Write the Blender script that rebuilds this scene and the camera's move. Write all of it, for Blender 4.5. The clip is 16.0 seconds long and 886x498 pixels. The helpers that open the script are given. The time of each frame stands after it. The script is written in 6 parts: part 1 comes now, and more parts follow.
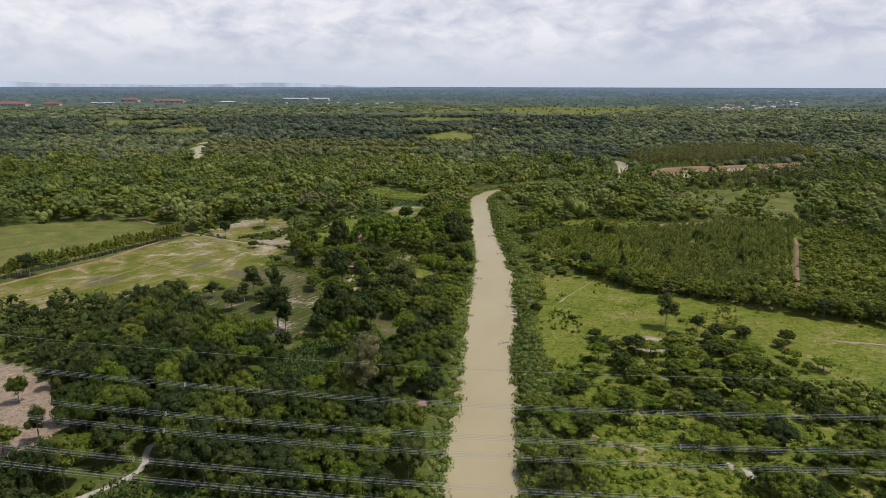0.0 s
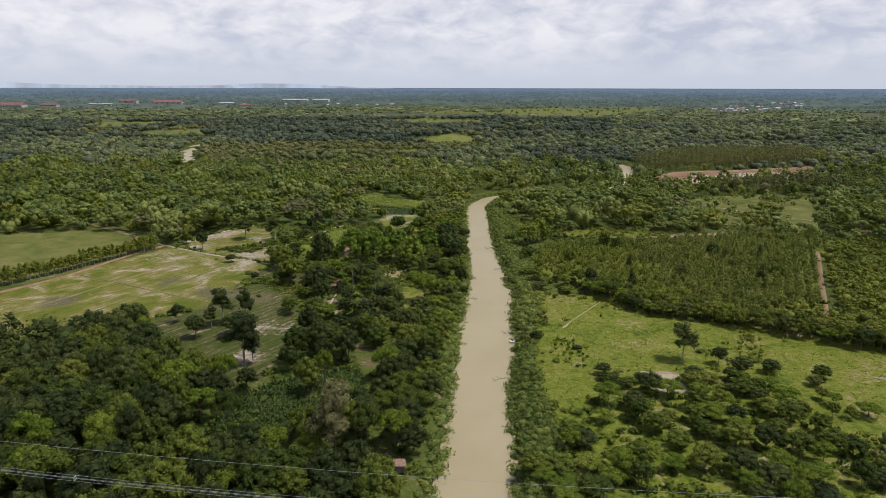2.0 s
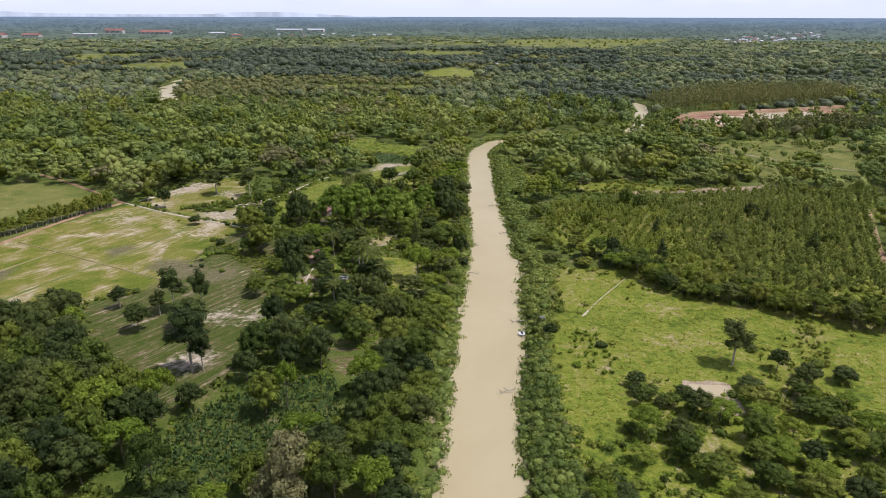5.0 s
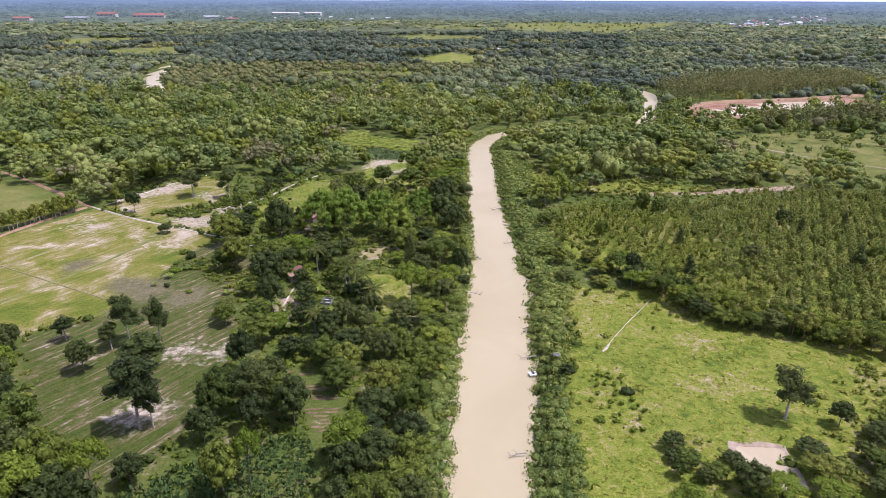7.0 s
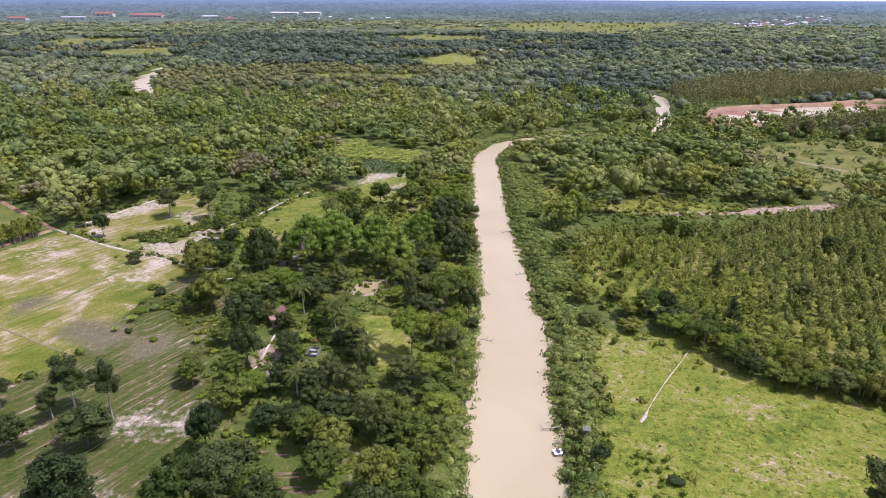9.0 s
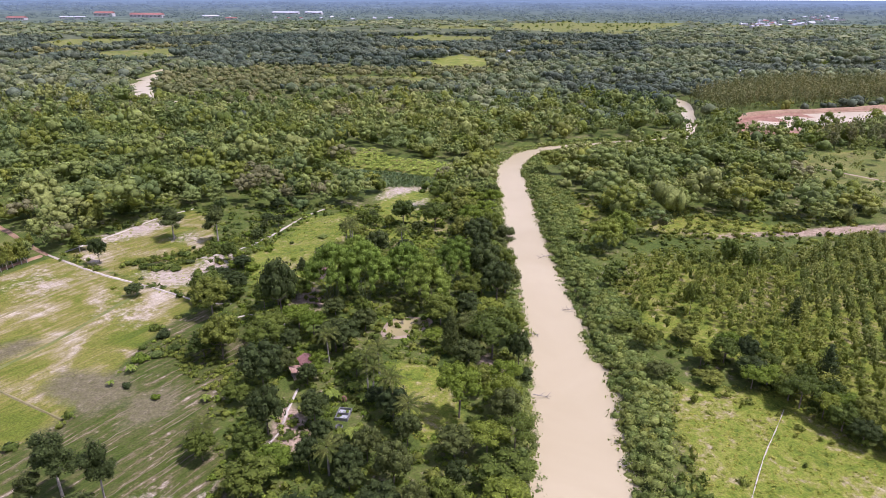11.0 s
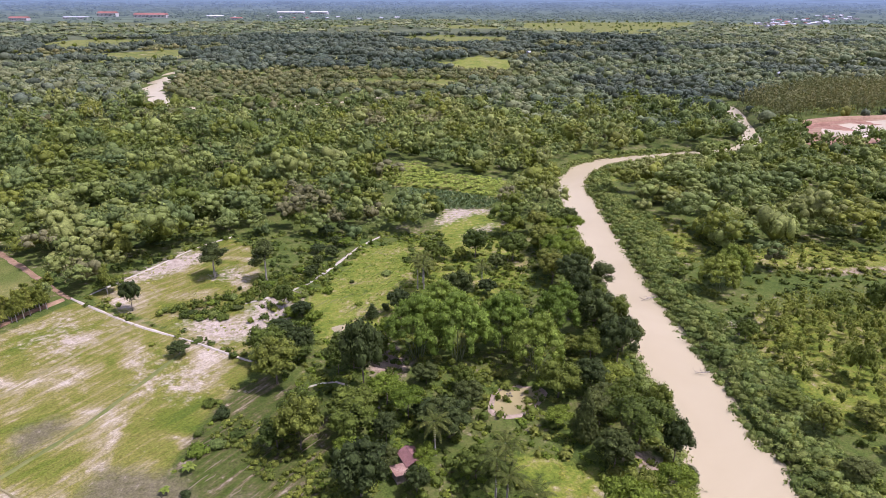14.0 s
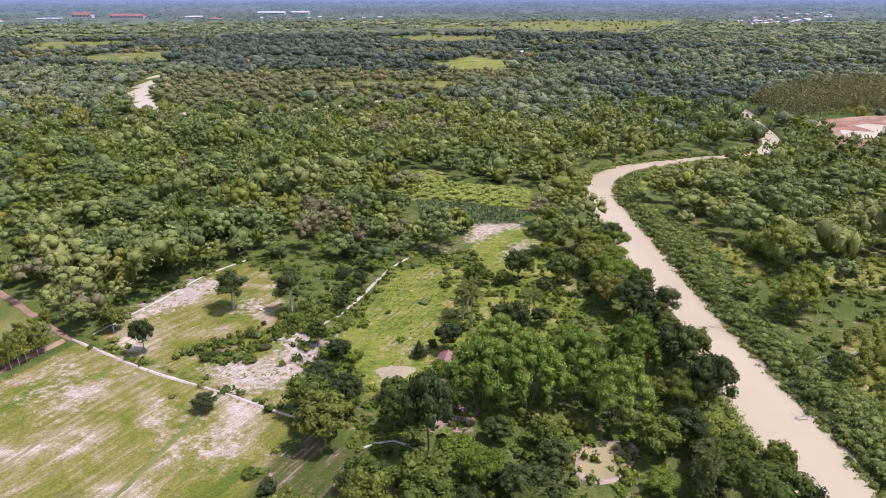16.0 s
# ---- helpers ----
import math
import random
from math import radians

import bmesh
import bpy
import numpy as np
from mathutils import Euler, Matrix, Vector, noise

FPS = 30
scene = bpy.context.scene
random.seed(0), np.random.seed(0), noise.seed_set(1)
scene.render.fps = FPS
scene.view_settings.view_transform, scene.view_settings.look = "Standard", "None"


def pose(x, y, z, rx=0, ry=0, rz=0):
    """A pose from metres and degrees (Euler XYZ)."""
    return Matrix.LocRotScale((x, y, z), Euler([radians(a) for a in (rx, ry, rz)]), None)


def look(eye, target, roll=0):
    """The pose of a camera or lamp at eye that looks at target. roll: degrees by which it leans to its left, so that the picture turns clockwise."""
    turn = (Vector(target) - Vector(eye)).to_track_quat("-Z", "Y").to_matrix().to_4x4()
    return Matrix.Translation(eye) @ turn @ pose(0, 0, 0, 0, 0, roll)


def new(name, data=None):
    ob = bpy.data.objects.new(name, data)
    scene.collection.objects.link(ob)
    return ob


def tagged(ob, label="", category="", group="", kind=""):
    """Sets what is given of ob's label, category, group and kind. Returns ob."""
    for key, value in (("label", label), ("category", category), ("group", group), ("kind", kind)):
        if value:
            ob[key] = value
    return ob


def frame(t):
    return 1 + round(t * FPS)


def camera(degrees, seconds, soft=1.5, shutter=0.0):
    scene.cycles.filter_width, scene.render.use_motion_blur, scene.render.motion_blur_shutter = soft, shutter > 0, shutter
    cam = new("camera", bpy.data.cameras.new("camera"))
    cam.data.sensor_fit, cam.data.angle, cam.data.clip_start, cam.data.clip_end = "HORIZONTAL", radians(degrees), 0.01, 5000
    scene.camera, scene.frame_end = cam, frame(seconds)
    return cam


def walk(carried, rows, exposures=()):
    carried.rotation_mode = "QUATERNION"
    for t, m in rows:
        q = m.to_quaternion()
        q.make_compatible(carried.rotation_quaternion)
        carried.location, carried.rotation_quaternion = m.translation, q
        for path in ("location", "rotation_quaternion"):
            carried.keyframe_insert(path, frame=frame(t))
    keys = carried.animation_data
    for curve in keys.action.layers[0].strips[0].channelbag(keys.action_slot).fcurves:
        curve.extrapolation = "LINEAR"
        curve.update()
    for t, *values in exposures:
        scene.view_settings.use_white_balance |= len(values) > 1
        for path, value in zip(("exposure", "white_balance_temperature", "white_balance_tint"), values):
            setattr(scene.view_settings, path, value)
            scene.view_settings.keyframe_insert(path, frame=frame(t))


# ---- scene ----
# ---------------------------------------------------------------- camera
cam = camera(69.6, 16.0, 0.66)
ROWS = [
    (0.0, 0.61, 1.48, 79.87, 0.11, -14.42, -0.14),
    (0.5, 1.80, 7.80, 79.88, 0.16, -14.40, -0.14),
    (1.0, 2.89, 14.16, 79.89, 0.20, -14.38, -0.14),
    (1.5, 3.85, 20.59, 79.91, 0.24, -14.36, -0.14),
    (2.0, 4.63, 27.12, 79.93, 0.27, -14.34, -0.14),
    (2.5, 5.18, 33.79, 79.96, 0.29, -14.32, -0.14),
    (3.0, 5.53, 40.57, 80.00, 0.30, -14.30, -0.14),
    (3.5, 5.74, 47.43, 80.03, 0.31, -14.28, -0.14),
    (4.0, 5.85, 54.35, 80.05, 0.31, -14.52, -0.14),
    (4.5, 5.92, 61.30, 80.07, 0.32, -17.53, -0.14),
    (4.7, 5.94, 64.07, 80.07, 0.32, -18.76, -0.14),
    (5.0, 5.84, 68.11, 80.08, 0.31, -20.17, -0.16),
    (5.4, 5.86, 73.64, 80.08, 0.31, -21.20, -0.16),
    (5.9, 5.94, 80.57, 80.08, 0.31, -21.55, -0.16),
    (7.0, 6.07, 95.75, 80.11, 0.26, -21.50, -0.20),
    (7.5, 6.22, 102.86, 80.12, 0.26, -21.51, -0.20),
    (8.0, 6.26, 109.94, 80.16, 0.28, -21.52, -0.20),
    (8.5, 5.80, 116.80, 80.21, 0.29, -21.53, -0.20),
    (9.0, 4.73, 123.43, 80.26, 0.29, -21.53, -0.20),
    (10.2, -0.72, 138.55, 80.31, 0.29, -21.56, -0.20),
    (11.5, -10.08, 153.76, 80.49, 0.29, -21.58, -0.20),
    (12.0, -14.06, 159.42, 80.51, 0.30, -21.59, -0.19),
    (12.5, -18.32, 164.95, 80.49, 0.31, -21.60, -0.18),
    (13.0, -22.71, 170.40, 80.42, 0.31, -21.61, -0.17),
    (13.5, -27.16, 175.78, 80.34, 0.31, -21.61, -0.15),
    (14.0, -31.60, 181.10, 80.24, 0.36, -21.62, -0.12),
    (14.5, -35.98, 186.34, 80.14, 0.46, -21.63, -0.08),
    (15.0, -40.29, 191.49, 80.04, 0.01, -21.64, -0.03),
    (15.5, -44.58, 196.53, 79.94, -0.23, -21.65, 0.03),
    (16.0, -48.88, 201.48, 79.84, -1.45, -21.66, 0.09),
]
EXPOSURES = [(0.0, -0.78, 6080, 14), (4.0, -0.76, 6080, 14), (5.2, -0.22, 5850, 19), (7.0, 0.04, 5560, 30), (16.0, 0.08, 5520, 36)]
walk(cam, [(t, pose(x, y, z, 90 + pitch, roll, yaw)) for t, x, y, z, yaw, pitch, roll in ROWS], EXPOSURES)

# ---------------------------------------------------------------- light
SUN_ELEVATION, SUN_AZIMUTH = 64.0, 102.0      # degrees; azimuth clockwise from +y


def build_world():
    world = bpy.data.worlds.new("sky")
    scene.world = world
    world.use_nodes = True
    nt = world.node_tree
    nt.nodes.clear()
    n, l = nt.nodes.new, nt.links.new
    out = n("ShaderNodeOutputWorld")
    sky = n("ShaderNodeTexSky")
    sky.sky_type, sky.sun_disc = "NISHITA", False
    sky.sun_elevation, sky.sun_rotation = radians(SUN_ELEVATION), radians(SUN_AZIMUTH)
    sky.air_density, sky.dust_density = 1.0, 2.0
    bg_sky = n("ShaderNodeBackground")
    bg_sky.inputs["Strength"].default_value = 0.15
    l(sky.outputs[0], bg_sky.inputs["Color"])
    co = n("ShaderNodeTexCoord")
    sep = n("ShaderNodeSeparateXYZ")
    l(co.outputs["Generated"], sep.inputs[0])
    # banks of cloud, flattened towards the horizon
    h = n("ShaderNodeMath"); h.operation = "MAXIMUM"; h.inputs[1].default_value = 0.0
    l(sep.outputs["Z"], h.inputs[0])
    deck = n("ShaderNodeMapping")
    deck.inputs["Scale"].default_value = (1.0, 1.0, 2.2)
    deck.inputs["Location"].default_value = (3.1, 1.7, 0.4)
    l(co.outputs["Generated"], deck.inputs["Vector"])

    def clouds(scale, detail, rough, dist):
        t = n("ShaderNodeTexNoise")
        t.inputs["Scale"].default_value, t.inputs["Detail"].default_value = scale, detail
        t.inputs["Roughness"].default_value, t.inputs["Distortion"].default_value = rough, dist
        l(deck.outputs[0], t.inputs["Vector"])
        return t
    big, fine = clouds(3.2, 6, 0.55, 0.3), clouds(17.0, 9, 0.56, 0.35)
    cover = n("ShaderNodeValToRGB")
    cover.color_ramp.elements[0].position, cover.color_ramp.elements[1].position = 0.12, 0.26
    # the deck is closed low down and broken by blue gaps higher up
    rise = n("ShaderNodeMapRange")
    for k, v in enumerate((0.15, 0.42, 0.0, 0.40)):
        rise.inputs[k + 1].default_value = v
    l(h.outputs[0], rise.inputs[0])
    broken = n("ShaderNodeMath"); broken.operation = "SUBTRACT"
    l(big.outputs["Fac"], broken.inputs[0]); l(rise.outputs[0], broken.inputs[1])
    l(broken.outputs[0], cover.inputs[0])
    tone = n("ShaderNodeValToRGB")
    e = tone.color_ramp.elements
    e[0].position, e[0].color = 0.38, (0.74, 0.77, 0.86, 1)
    e[1].position, e[1].color = 0.58, (1.17, 1.15, 1.12, 1)
    m = tone.color_ramp.elements.new(0.48); m.color = (0.95, 0.96, 0.985, 1)
    blend = n("ShaderNodeMath"); blend.operation = "MULTIPLY_ADD"; blend.inputs[1].default_value = 0.55
    half = n("ShaderNodeMath"); half.operation = "MULTIPLY"; half.inputs[1].default_value = 0.45
    l(big.outputs["Fac"], half.inputs[0]); l(fine.outputs["Fac"], blend.inputs[0]); l(half.outputs[0], blend.inputs[2])
    l(blend.outputs[0], tone.inputs[0])
    # towards the horizon the deck melts into an even pale grey
    low = n("ShaderNodeMapRange"); low.inputs[1].default_value, low.inputs[2].default_value = 0.005, 0.075
    l(h.outputs[0], low.inputs[0])
    even = n("ShaderNodeMixRGB"); even.inputs[1].default_value = (0.80, 0.845, 0.90, 1)
    l(low.outputs[0], even.inputs[0]); l(tone.outputs[0], even.inputs[2])
    bg_cloud = n("ShaderNodeBackground"); bg_cloud.inputs["Strength"].default_value = 1.26
    l(even.outputs[0], bg_cloud.inputs["Color"])
    fac = n("ShaderNodeMath"); fac.operation = "MAXIMUM"
    inv = n("ShaderNodeMath"); inv.operation = "SUBTRACT"; inv.inputs[0].default_value = 1.0
    l(low.outputs[0], inv.inputs[1])
    l(inv.outputs[0], fac.inputs[0]); l(cover.outputs[0], fac.inputs[1])
    mix = n("ShaderNodeMixShader")
    l(fac.outputs[0], mix.inputs[0]); l(bg_sky.outputs[0], mix.inputs[1]); l(bg_cloud.outputs[0], mix.inputs[2])
    l(mix.outputs[0], out.inputs["Surface"])


build_world()
sun = new("sun", bpy.data.lights.new("sun", "SUN"))
sun.data.energy, sun.data.angle, sun.data.color = 5.0, radians(0.53), (1.0, 0.955, 0.88)
sun.matrix_world = look((0, 0, 0), (-math.sin(radians(SUN_AZIMUTH)) * math.cos(radians(SUN_ELEVATION)),
                                    -math.cos(radians(SUN_AZIMUTH)) * math.cos(radians(SUN_ELEVATION)),
                                    -math.sin(radians(SUN_ELEVATION))))
sun.location = (0, 0, 400)


# ---------------------------------------------------------------- materials
def material(name):
    m = bpy.data.materials.new(name)
    m.use_nodes = True
    b = m.node_tree.nodes["Principled BSDF"]
    return m, m.node_tree.nodes, m.node_tree.links, b


def noise_node(nodes, links, scale, detail=3, rough=0.55, coord=None, distortion=0.0):
    t = nodes.new("ShaderNodeTexNoise")
    t.inputs["Scale"].default_value, t.inputs["Detail"].default_value = scale, detail
    t.inputs["Roughness"].default_value, t.inputs["Distortion"].default_value = rough, distortion
    if coord is not None:
        links.new(coord, t.inputs["Vector"])
    return t.outputs["Fac"]


def math_node(nodes, links, op, a, b=None, clamp=False):
    t = nodes.new("ShaderNodeMath")
    t.operation, t.use_clamp = op, clamp
    for k, v in enumerate((a, b)):
        if v is None:
            continue
        if isinstance(v, (int, float)):
            t.inputs[k].default_value = v
        else:
            links.new(v, t.inputs[k])
    return t.outputs[0]


def mix_node(nodes, links, fac, a, b, mode="MIX"):
    t = nodes.new("ShaderNodeMixRGB")
    t.blend_type = mode
    for k, v in enumerate((fac, a, b)):
        if isinstance(v, (int, float)):
            t.inputs[k].default_value = v
        elif isinstance(v, tuple):
            t.inputs[k].default_value = (*v, 1)
        else:
            links.new(v, t.inputs[k])
    return t.outputs[0]


def ramp_node(nodes, links, fac, stops):
    t = nodes.new("ShaderNodeValToRGB")
    e = t.color_ramp.elements
    e[0].position, e[0].color = stops[0][0], (*stops[0][1], 1)
    e[1].position, e[1].color = stops[-1][0], (*stops[-1][1], 1)
    for p, c in stops[1:-1]:
        x = e.new(p)
        x.color = (*c, 1)
    links.new(fac, t.inputs[0])
    return t.outputs[0]


def bump(nodes, links, b, height, strength, distance):
    t = nodes.new("ShaderNodeBump")
    t.inputs["Strength"].default_value, t.inputs["Distance"].default_value = strength, distance
    links.new(height, t.inputs["Height"])
    links.new(t.outputs[0], b.inputs["Normal"])


def foliage(name, stops, through_light=0.18, leaf_spread=0.50, grain=2.3, contrast=0.45):
    """Leaves: one tone a plant (its tint or the object's random), another for each leaf clump."""
    m, nodes, links, b = material(name)
    tint = nodes.new("ShaderNodeAttribute")
    tint.attribute_name = "tint"
    info = nodes.new("ShaderNodeObjectInfo")
    geo = nodes.new("ShaderNodeNewGeometry")
    P = geo.outputs["Position"]

    def stretched(f, lo, hi, a, c):
        r = nodes.new("ShaderNodeMapRange")
        for k, v in enumerate((lo, hi, a, c)):
            r.inputs[k + 1].default_value = v
        links.new(f, r.inputs[0])
        return r.outputs[0]
    plant_tone = math_node(nodes, links, "FRACT", math_node(nodes, links, "ADD", tint.outputs["Fac"], info.outputs["Random"]))
    patch = stretched(noise_node(nodes, links, 0.011, 2, 0.5, P), 0.32, 0.68, 0.0, 0.34)
    broad = stretched(noise_node(nodes, links, 0.0031, 2, 0.5, P), 0.35, 0.65, -0.13, 0.30)
    tone = math_node(nodes, links, "ADD", math_node(nodes, links, "MULTIPLY", plant_tone, 0.70), math_node(nodes, links, "ADD", patch, broad), True)
    colour = ramp_node(nodes, links, tone, stops)
    leaf = stretched(geo.outputs["Random Per Island"], 0.0, 1.0, 1.0 - leaf_spread * 0.62, 1.0 + leaf_spread * 0.72)
    spot = noise_node(nodes, links, grain, 4, 0.75, P)
    fine = stretched(spot, 0.30, 0.70, 1.0 - contrast, 1.0 + contrast)
    grey = nodes.new("ShaderNodeCombineXYZ")
    lf = math_node(nodes, links, "MULTIPLY", leaf, fine)
    for k in range(3):
        links.new(lf, grey.inputs[k])
    final = mix_node(nodes, links, 1.0, colour, grey.outputs[0], "MULTIPLY")
    links.new(final, b.inputs["Base Color"])
    b.inputs["Roughness"].default_value = 0.6
    b.inputs["Specular IOR Level"].default_value = 0.1
    bump(nodes, links, b, spot, 0.7, 0.35)
    tr = nodes.new("ShaderNodeBsdfTranslucent")
    warm = mix_node(nodes, links, 1.0, final, (1.25, 1.2, 0.5), "MULTIPLY")
    links.new(warm, tr.inputs["Color"])
    mx = nodes.new("ShaderNodeMixShader")
    mx.inputs[0].default_value = through_light
    links.new(b.outputs[0], mx.inputs[1])
    links.new(tr.outputs[0], mx.inputs[2])
    links.new(mx.outputs[0], nodes["Material Output"].inputs["Surface"])
    return m


LEAF_WOOD = foliage("leaves_mixed_wood", [(0.12, (0.052, 0.076, 0.013)), (0.45, (0.090, 0.119, 0.017)), (0.72, (0.130, 0.155, 0.021)), (1.0, (0.176, 0.184, 0.031))])
LEAF_CANOPY = foliage("leaves_wood_canopy", [(0.1, (0.084, 0.118, 0.036)), (0.4, (0.140, 0.178, 0.046)), (0.7, (0.190, 0.224, 0.053)), (1.0, (0.228, 0.242, 0.066))], 0.2, 0.38, 1.9, 0.45)
# evergreen leaves; the near left woods borrow them as painted cloud shade
LEAF_DARK = foliage("leaves_dark_evergreen_and_cloud_shade", [(0.1, (0.034, 0.050, 0.014)), (0.6, (0.060, 0.079, 0.019)), (1.0, (0.098, 0.112, 0.026))])
LEAF_LIGHT = foliage("leaves_fresh_green", [(0.1, (0.110, 0.162, 0.016)), (0.6, (0.156, 0.205, 0.022)), (1.0, (0.215, 0.240, 0.034))], 0.3)
LEAF_BAMBOO = foliage("leaves_bamboo", [(0.1, (0.108, 0.166, 0.022)), (0.6, (0.162, 0.230, 0.031)), (1.0, (0.225, 0.280, 0.044))], 0.3)
LEAF_PLANT = foliage("leaves_plantation", [(0.1, (0.100, 0.130, 0.020)), (0.5, (0.150, 0.176, 0.025)), (1.0, (0.205, 0.220, 0.034))], 0.25, 0.38, 1.6, 0.45)
LEAF_BANK = foliage("leaves_bank_creeper", [(0.1, (0.100, 0.142, 0.032)), (0.5, (0.150, 0.193, 0.042)), (1.0, (0.214, 0.242, 0.054))], 0.2, 0.4, 2.4)
LEAF_EUCALYPT = foliage("leaves_slender_eucalypt", [(0.1, (0.102, 0.116, 0.043)), (0.6, (0.144, 0.150, 0.052)), (1.0, (0.190, 0.179, 0.067))], 0.2, 0.35, 0.8, 0.5)
LEAF_OLIVE = foliage("leaves_flowering_olive", [(0.0, (0.145, 0.142, 0.055)), (1.0, (0.185, 0.172, 0.074))], 0.2)
LEAF_CASSAVA = foliage("leaves_cassava", [(0.1, (0.048, 0.084, 0.024)), (0.6, (0.070, 0.110, 0.030)), (1.0, (0.100, 0.135, 0.042))], 0.2)
LEAF_ROWS = foliage("leaves_plantation_rows", [(0.1, (0.078, 0.106, 0.021)), (0.5, (0.120, 0.148, 0.028)), (1.0, (0.172, 0.188, 0.038))], 0.22, 0.4, 1.6, 0.45)
LEAF_PLUME = foliage("leaves_young_bamboo", [(0.1, (0.150, 0.205, 0.026)), (1.0, (0.235, 0.265, 0.045))], 0.35)
LEAF_BANANA = foliage("leaves_banana", [(0.1, (0.130, 0.185, 0.024)), (1.0, (0.205, 0.240, 0.038))], 0.3)
LEAF_PALM = foliage("leaves_palm", [(0.1, (0.058, 0.078, 0.012)), (1.0, (0.105, 0.112, 0.022))], 0.2)
GRASS = foliage("grass_blades", [(0.1, (0.122, 0.152, 0.014)), (0.5, (0.176, 0.198, 0.020)), (1.0, (0.256, 0.240, 0.038))], 0.2, 0.3)
# aerial haze mixed into these leaf colours as extra grey and blue
LEAF_FAR_HAZE = foliage("leaves_far_wood_hazed", [(0.1, (0.076, 0.102, 0.047)), (0.5, (0.122, 0.148, 0.062)), (1.0, (0.186, 0.196, 0.084))], 0.15, 0.5, 0.8, 0.6)
# dark crowns, with cloud shadow and blue haze painted into the leaf colour
LEAF_FAR_DARK_SHADE = foliage("leaves_far_dark_and_cloud_shade", [(0.1, (0.046, 0.064, 0.040)), (0.5, (0.072, 0.091, 0.054)), (1.0, (0.110, 0.126, 0.070))], 0.12, 0.5, 0.8, 0.6)
LEAF_CROP = foliage("leaves_bright_crop", [(0.1, (0.165, 0.225, 0.028)), (1.0, (0.255, 0.295, 0.050))], 0.3)
LEAF_BLUE_CROP = foliage("leaves_blue_green_crop", [(0.1, (0.095, 0.145, 0.058)), (1.0, (0.150, 0.200, 0.082))], 0.2)


def bark(name, rgb):
    m, nodes, links, b = material(name)
    geo = nodes.new("ShaderNodeTexCoord")
    f = noise_node(nodes, links, 3.0, 4, 0.6, geo.outputs["Object"])
    links.new(ramp_node(nodes, links, f, [(0.3, tuple(c * 0.55 for c in rgb)), (0.7, tuple(c * 1.35 for c in rgb))]), b.inputs["Base Color"])
    b.inputs["Roughness"].default_value = 0.9
    bump(nodes, links, b, f, 0.5, 0.04)
    return m


BARK = bark("bark_brown_grey", (0.16, 0.125, 0.09))
BARK_GREEN = bark("banana_stem", (0.16, 0.18, 0.07))
BARK_PALE = bark("bark_pale", (0.34, 0.30, 0.24))


def surface(name, stops, scale, rough=0.85, relief=0.05, second=None, spec=0.3, metal=0.0):
    """A weathered surface: a colour range by noise at two scales, and relief."""
    m, nodes, links, b = material(name)
    geo = nodes.new("ShaderNodeNewGeometry")
    f = noise_node(nodes, links, scale, 5, 0.62, geo.outputs["Position"])
    g = noise_node(nodes, links, scale * 0.13, 3, 0.5, geo.outputs["Position"])
    t = math_node(nodes, links, "ADD", math_node(nodes, links, "MULTIPLY", f, 0.6), math_node(nodes, links, "MULTIPLY", g, 0.4))
    links.new(ramp_node(nodes, links, t, stops), b.inputs["Base Color"])
    b.inputs["Roughness"].default_value, b.inputs["Metallic"].default_value = rough, metal
    b.inputs["Specular IOR Level"].default_value = spec
    if relief:
        bump(nodes, links, b, f, 0.6, relief)
    return m


SAND_PATH = surface("pale_sandy_track", [(0.35, (0.31, 0.262, 0.190)), (0.65, (0.54, 0.480, 0.385))], 0.9)
EARTH_PATH = surface("bare_brown_earth", [(0.35, (0.20, 0.14, 0.09)), (0.65, (0.42, 0.33, 0.23))], 0.9)
RED_EARTH = surface("red_laterite_earth", [(0.35, (0.19, 0.110, 0.058)), (0.65, (0.33, 0.215, 0.125))], 0.5)
BUND_GREEN = surface("grassy_bund", [(0.35, (0.095, 0.116, 0.020)), (0.65, (0.165, 0.165, 0.048))], 0.6)
BUND_DRY = surface("dry_bund", [(0.35, (0.145, 0.130, 0.040)), (0.65, (0.250, 0.212, 0.100))], 0.6)
ROOF_RED = surface("weathered_red_sheet_roof", [(0.3, (0.15, 0.068, 0.056)), (0.7, (0.32, 0.165, 0.135))], 1.6, 0.6, 0.01)
ROOF_TILE = surface("faded_red_roof", [(0.3, (0.20, 0.085, 0.065)), (0.7, (0.32, 0.15, 0.12))], 0.3, 0.7, 0.0)
ROOF_WHITE = surface("pale_metal_roof", [(0.3, (0.36, 0.37, 0.40)), (0.7, (0.58, 0.58, 0.60))], 0.3, 0.5, 0.0)
RUST = surface("rusty_sheet", [(0.3, (0.16, 0.07, 0.04)), (0.7, (0.40, 0.27, 0.20))], 2.5, 0.8, 0.01)
PLASTER = surface("pale_plaster", [(0.3, (0.34, 0.33, 0.31)), (0.7, (0.50, 0.48, 0.45))], 0.5, 0.85, 0.0)
CONCRETE = surface("stained_concrete", [(0.3, (0.10, 0.097, 0.088)), (0.7, (0.24, 0.23, 0.21))], 1.5, 0.9, 0.01)
WOOD = surface("grey_weathered_boards", [(0.3, (0.14, 0.11, 0.085)), (0.7, (0.28, 0.23, 0.18))], 2.2, 0.85, 0.01)
WHITE_PAINT = surface("white_paint", [(0.3, (0.66, 0.66, 0.66)), (0.7, (0.80, 0.80, 0.80))], 2.0, 0.5, 0.0)
STRAW = surface("dry_straw", [(0.3, (0.22, 0.18, 0.09)), (0.7, (0.38, 0.32, 0.18))], 1.4)
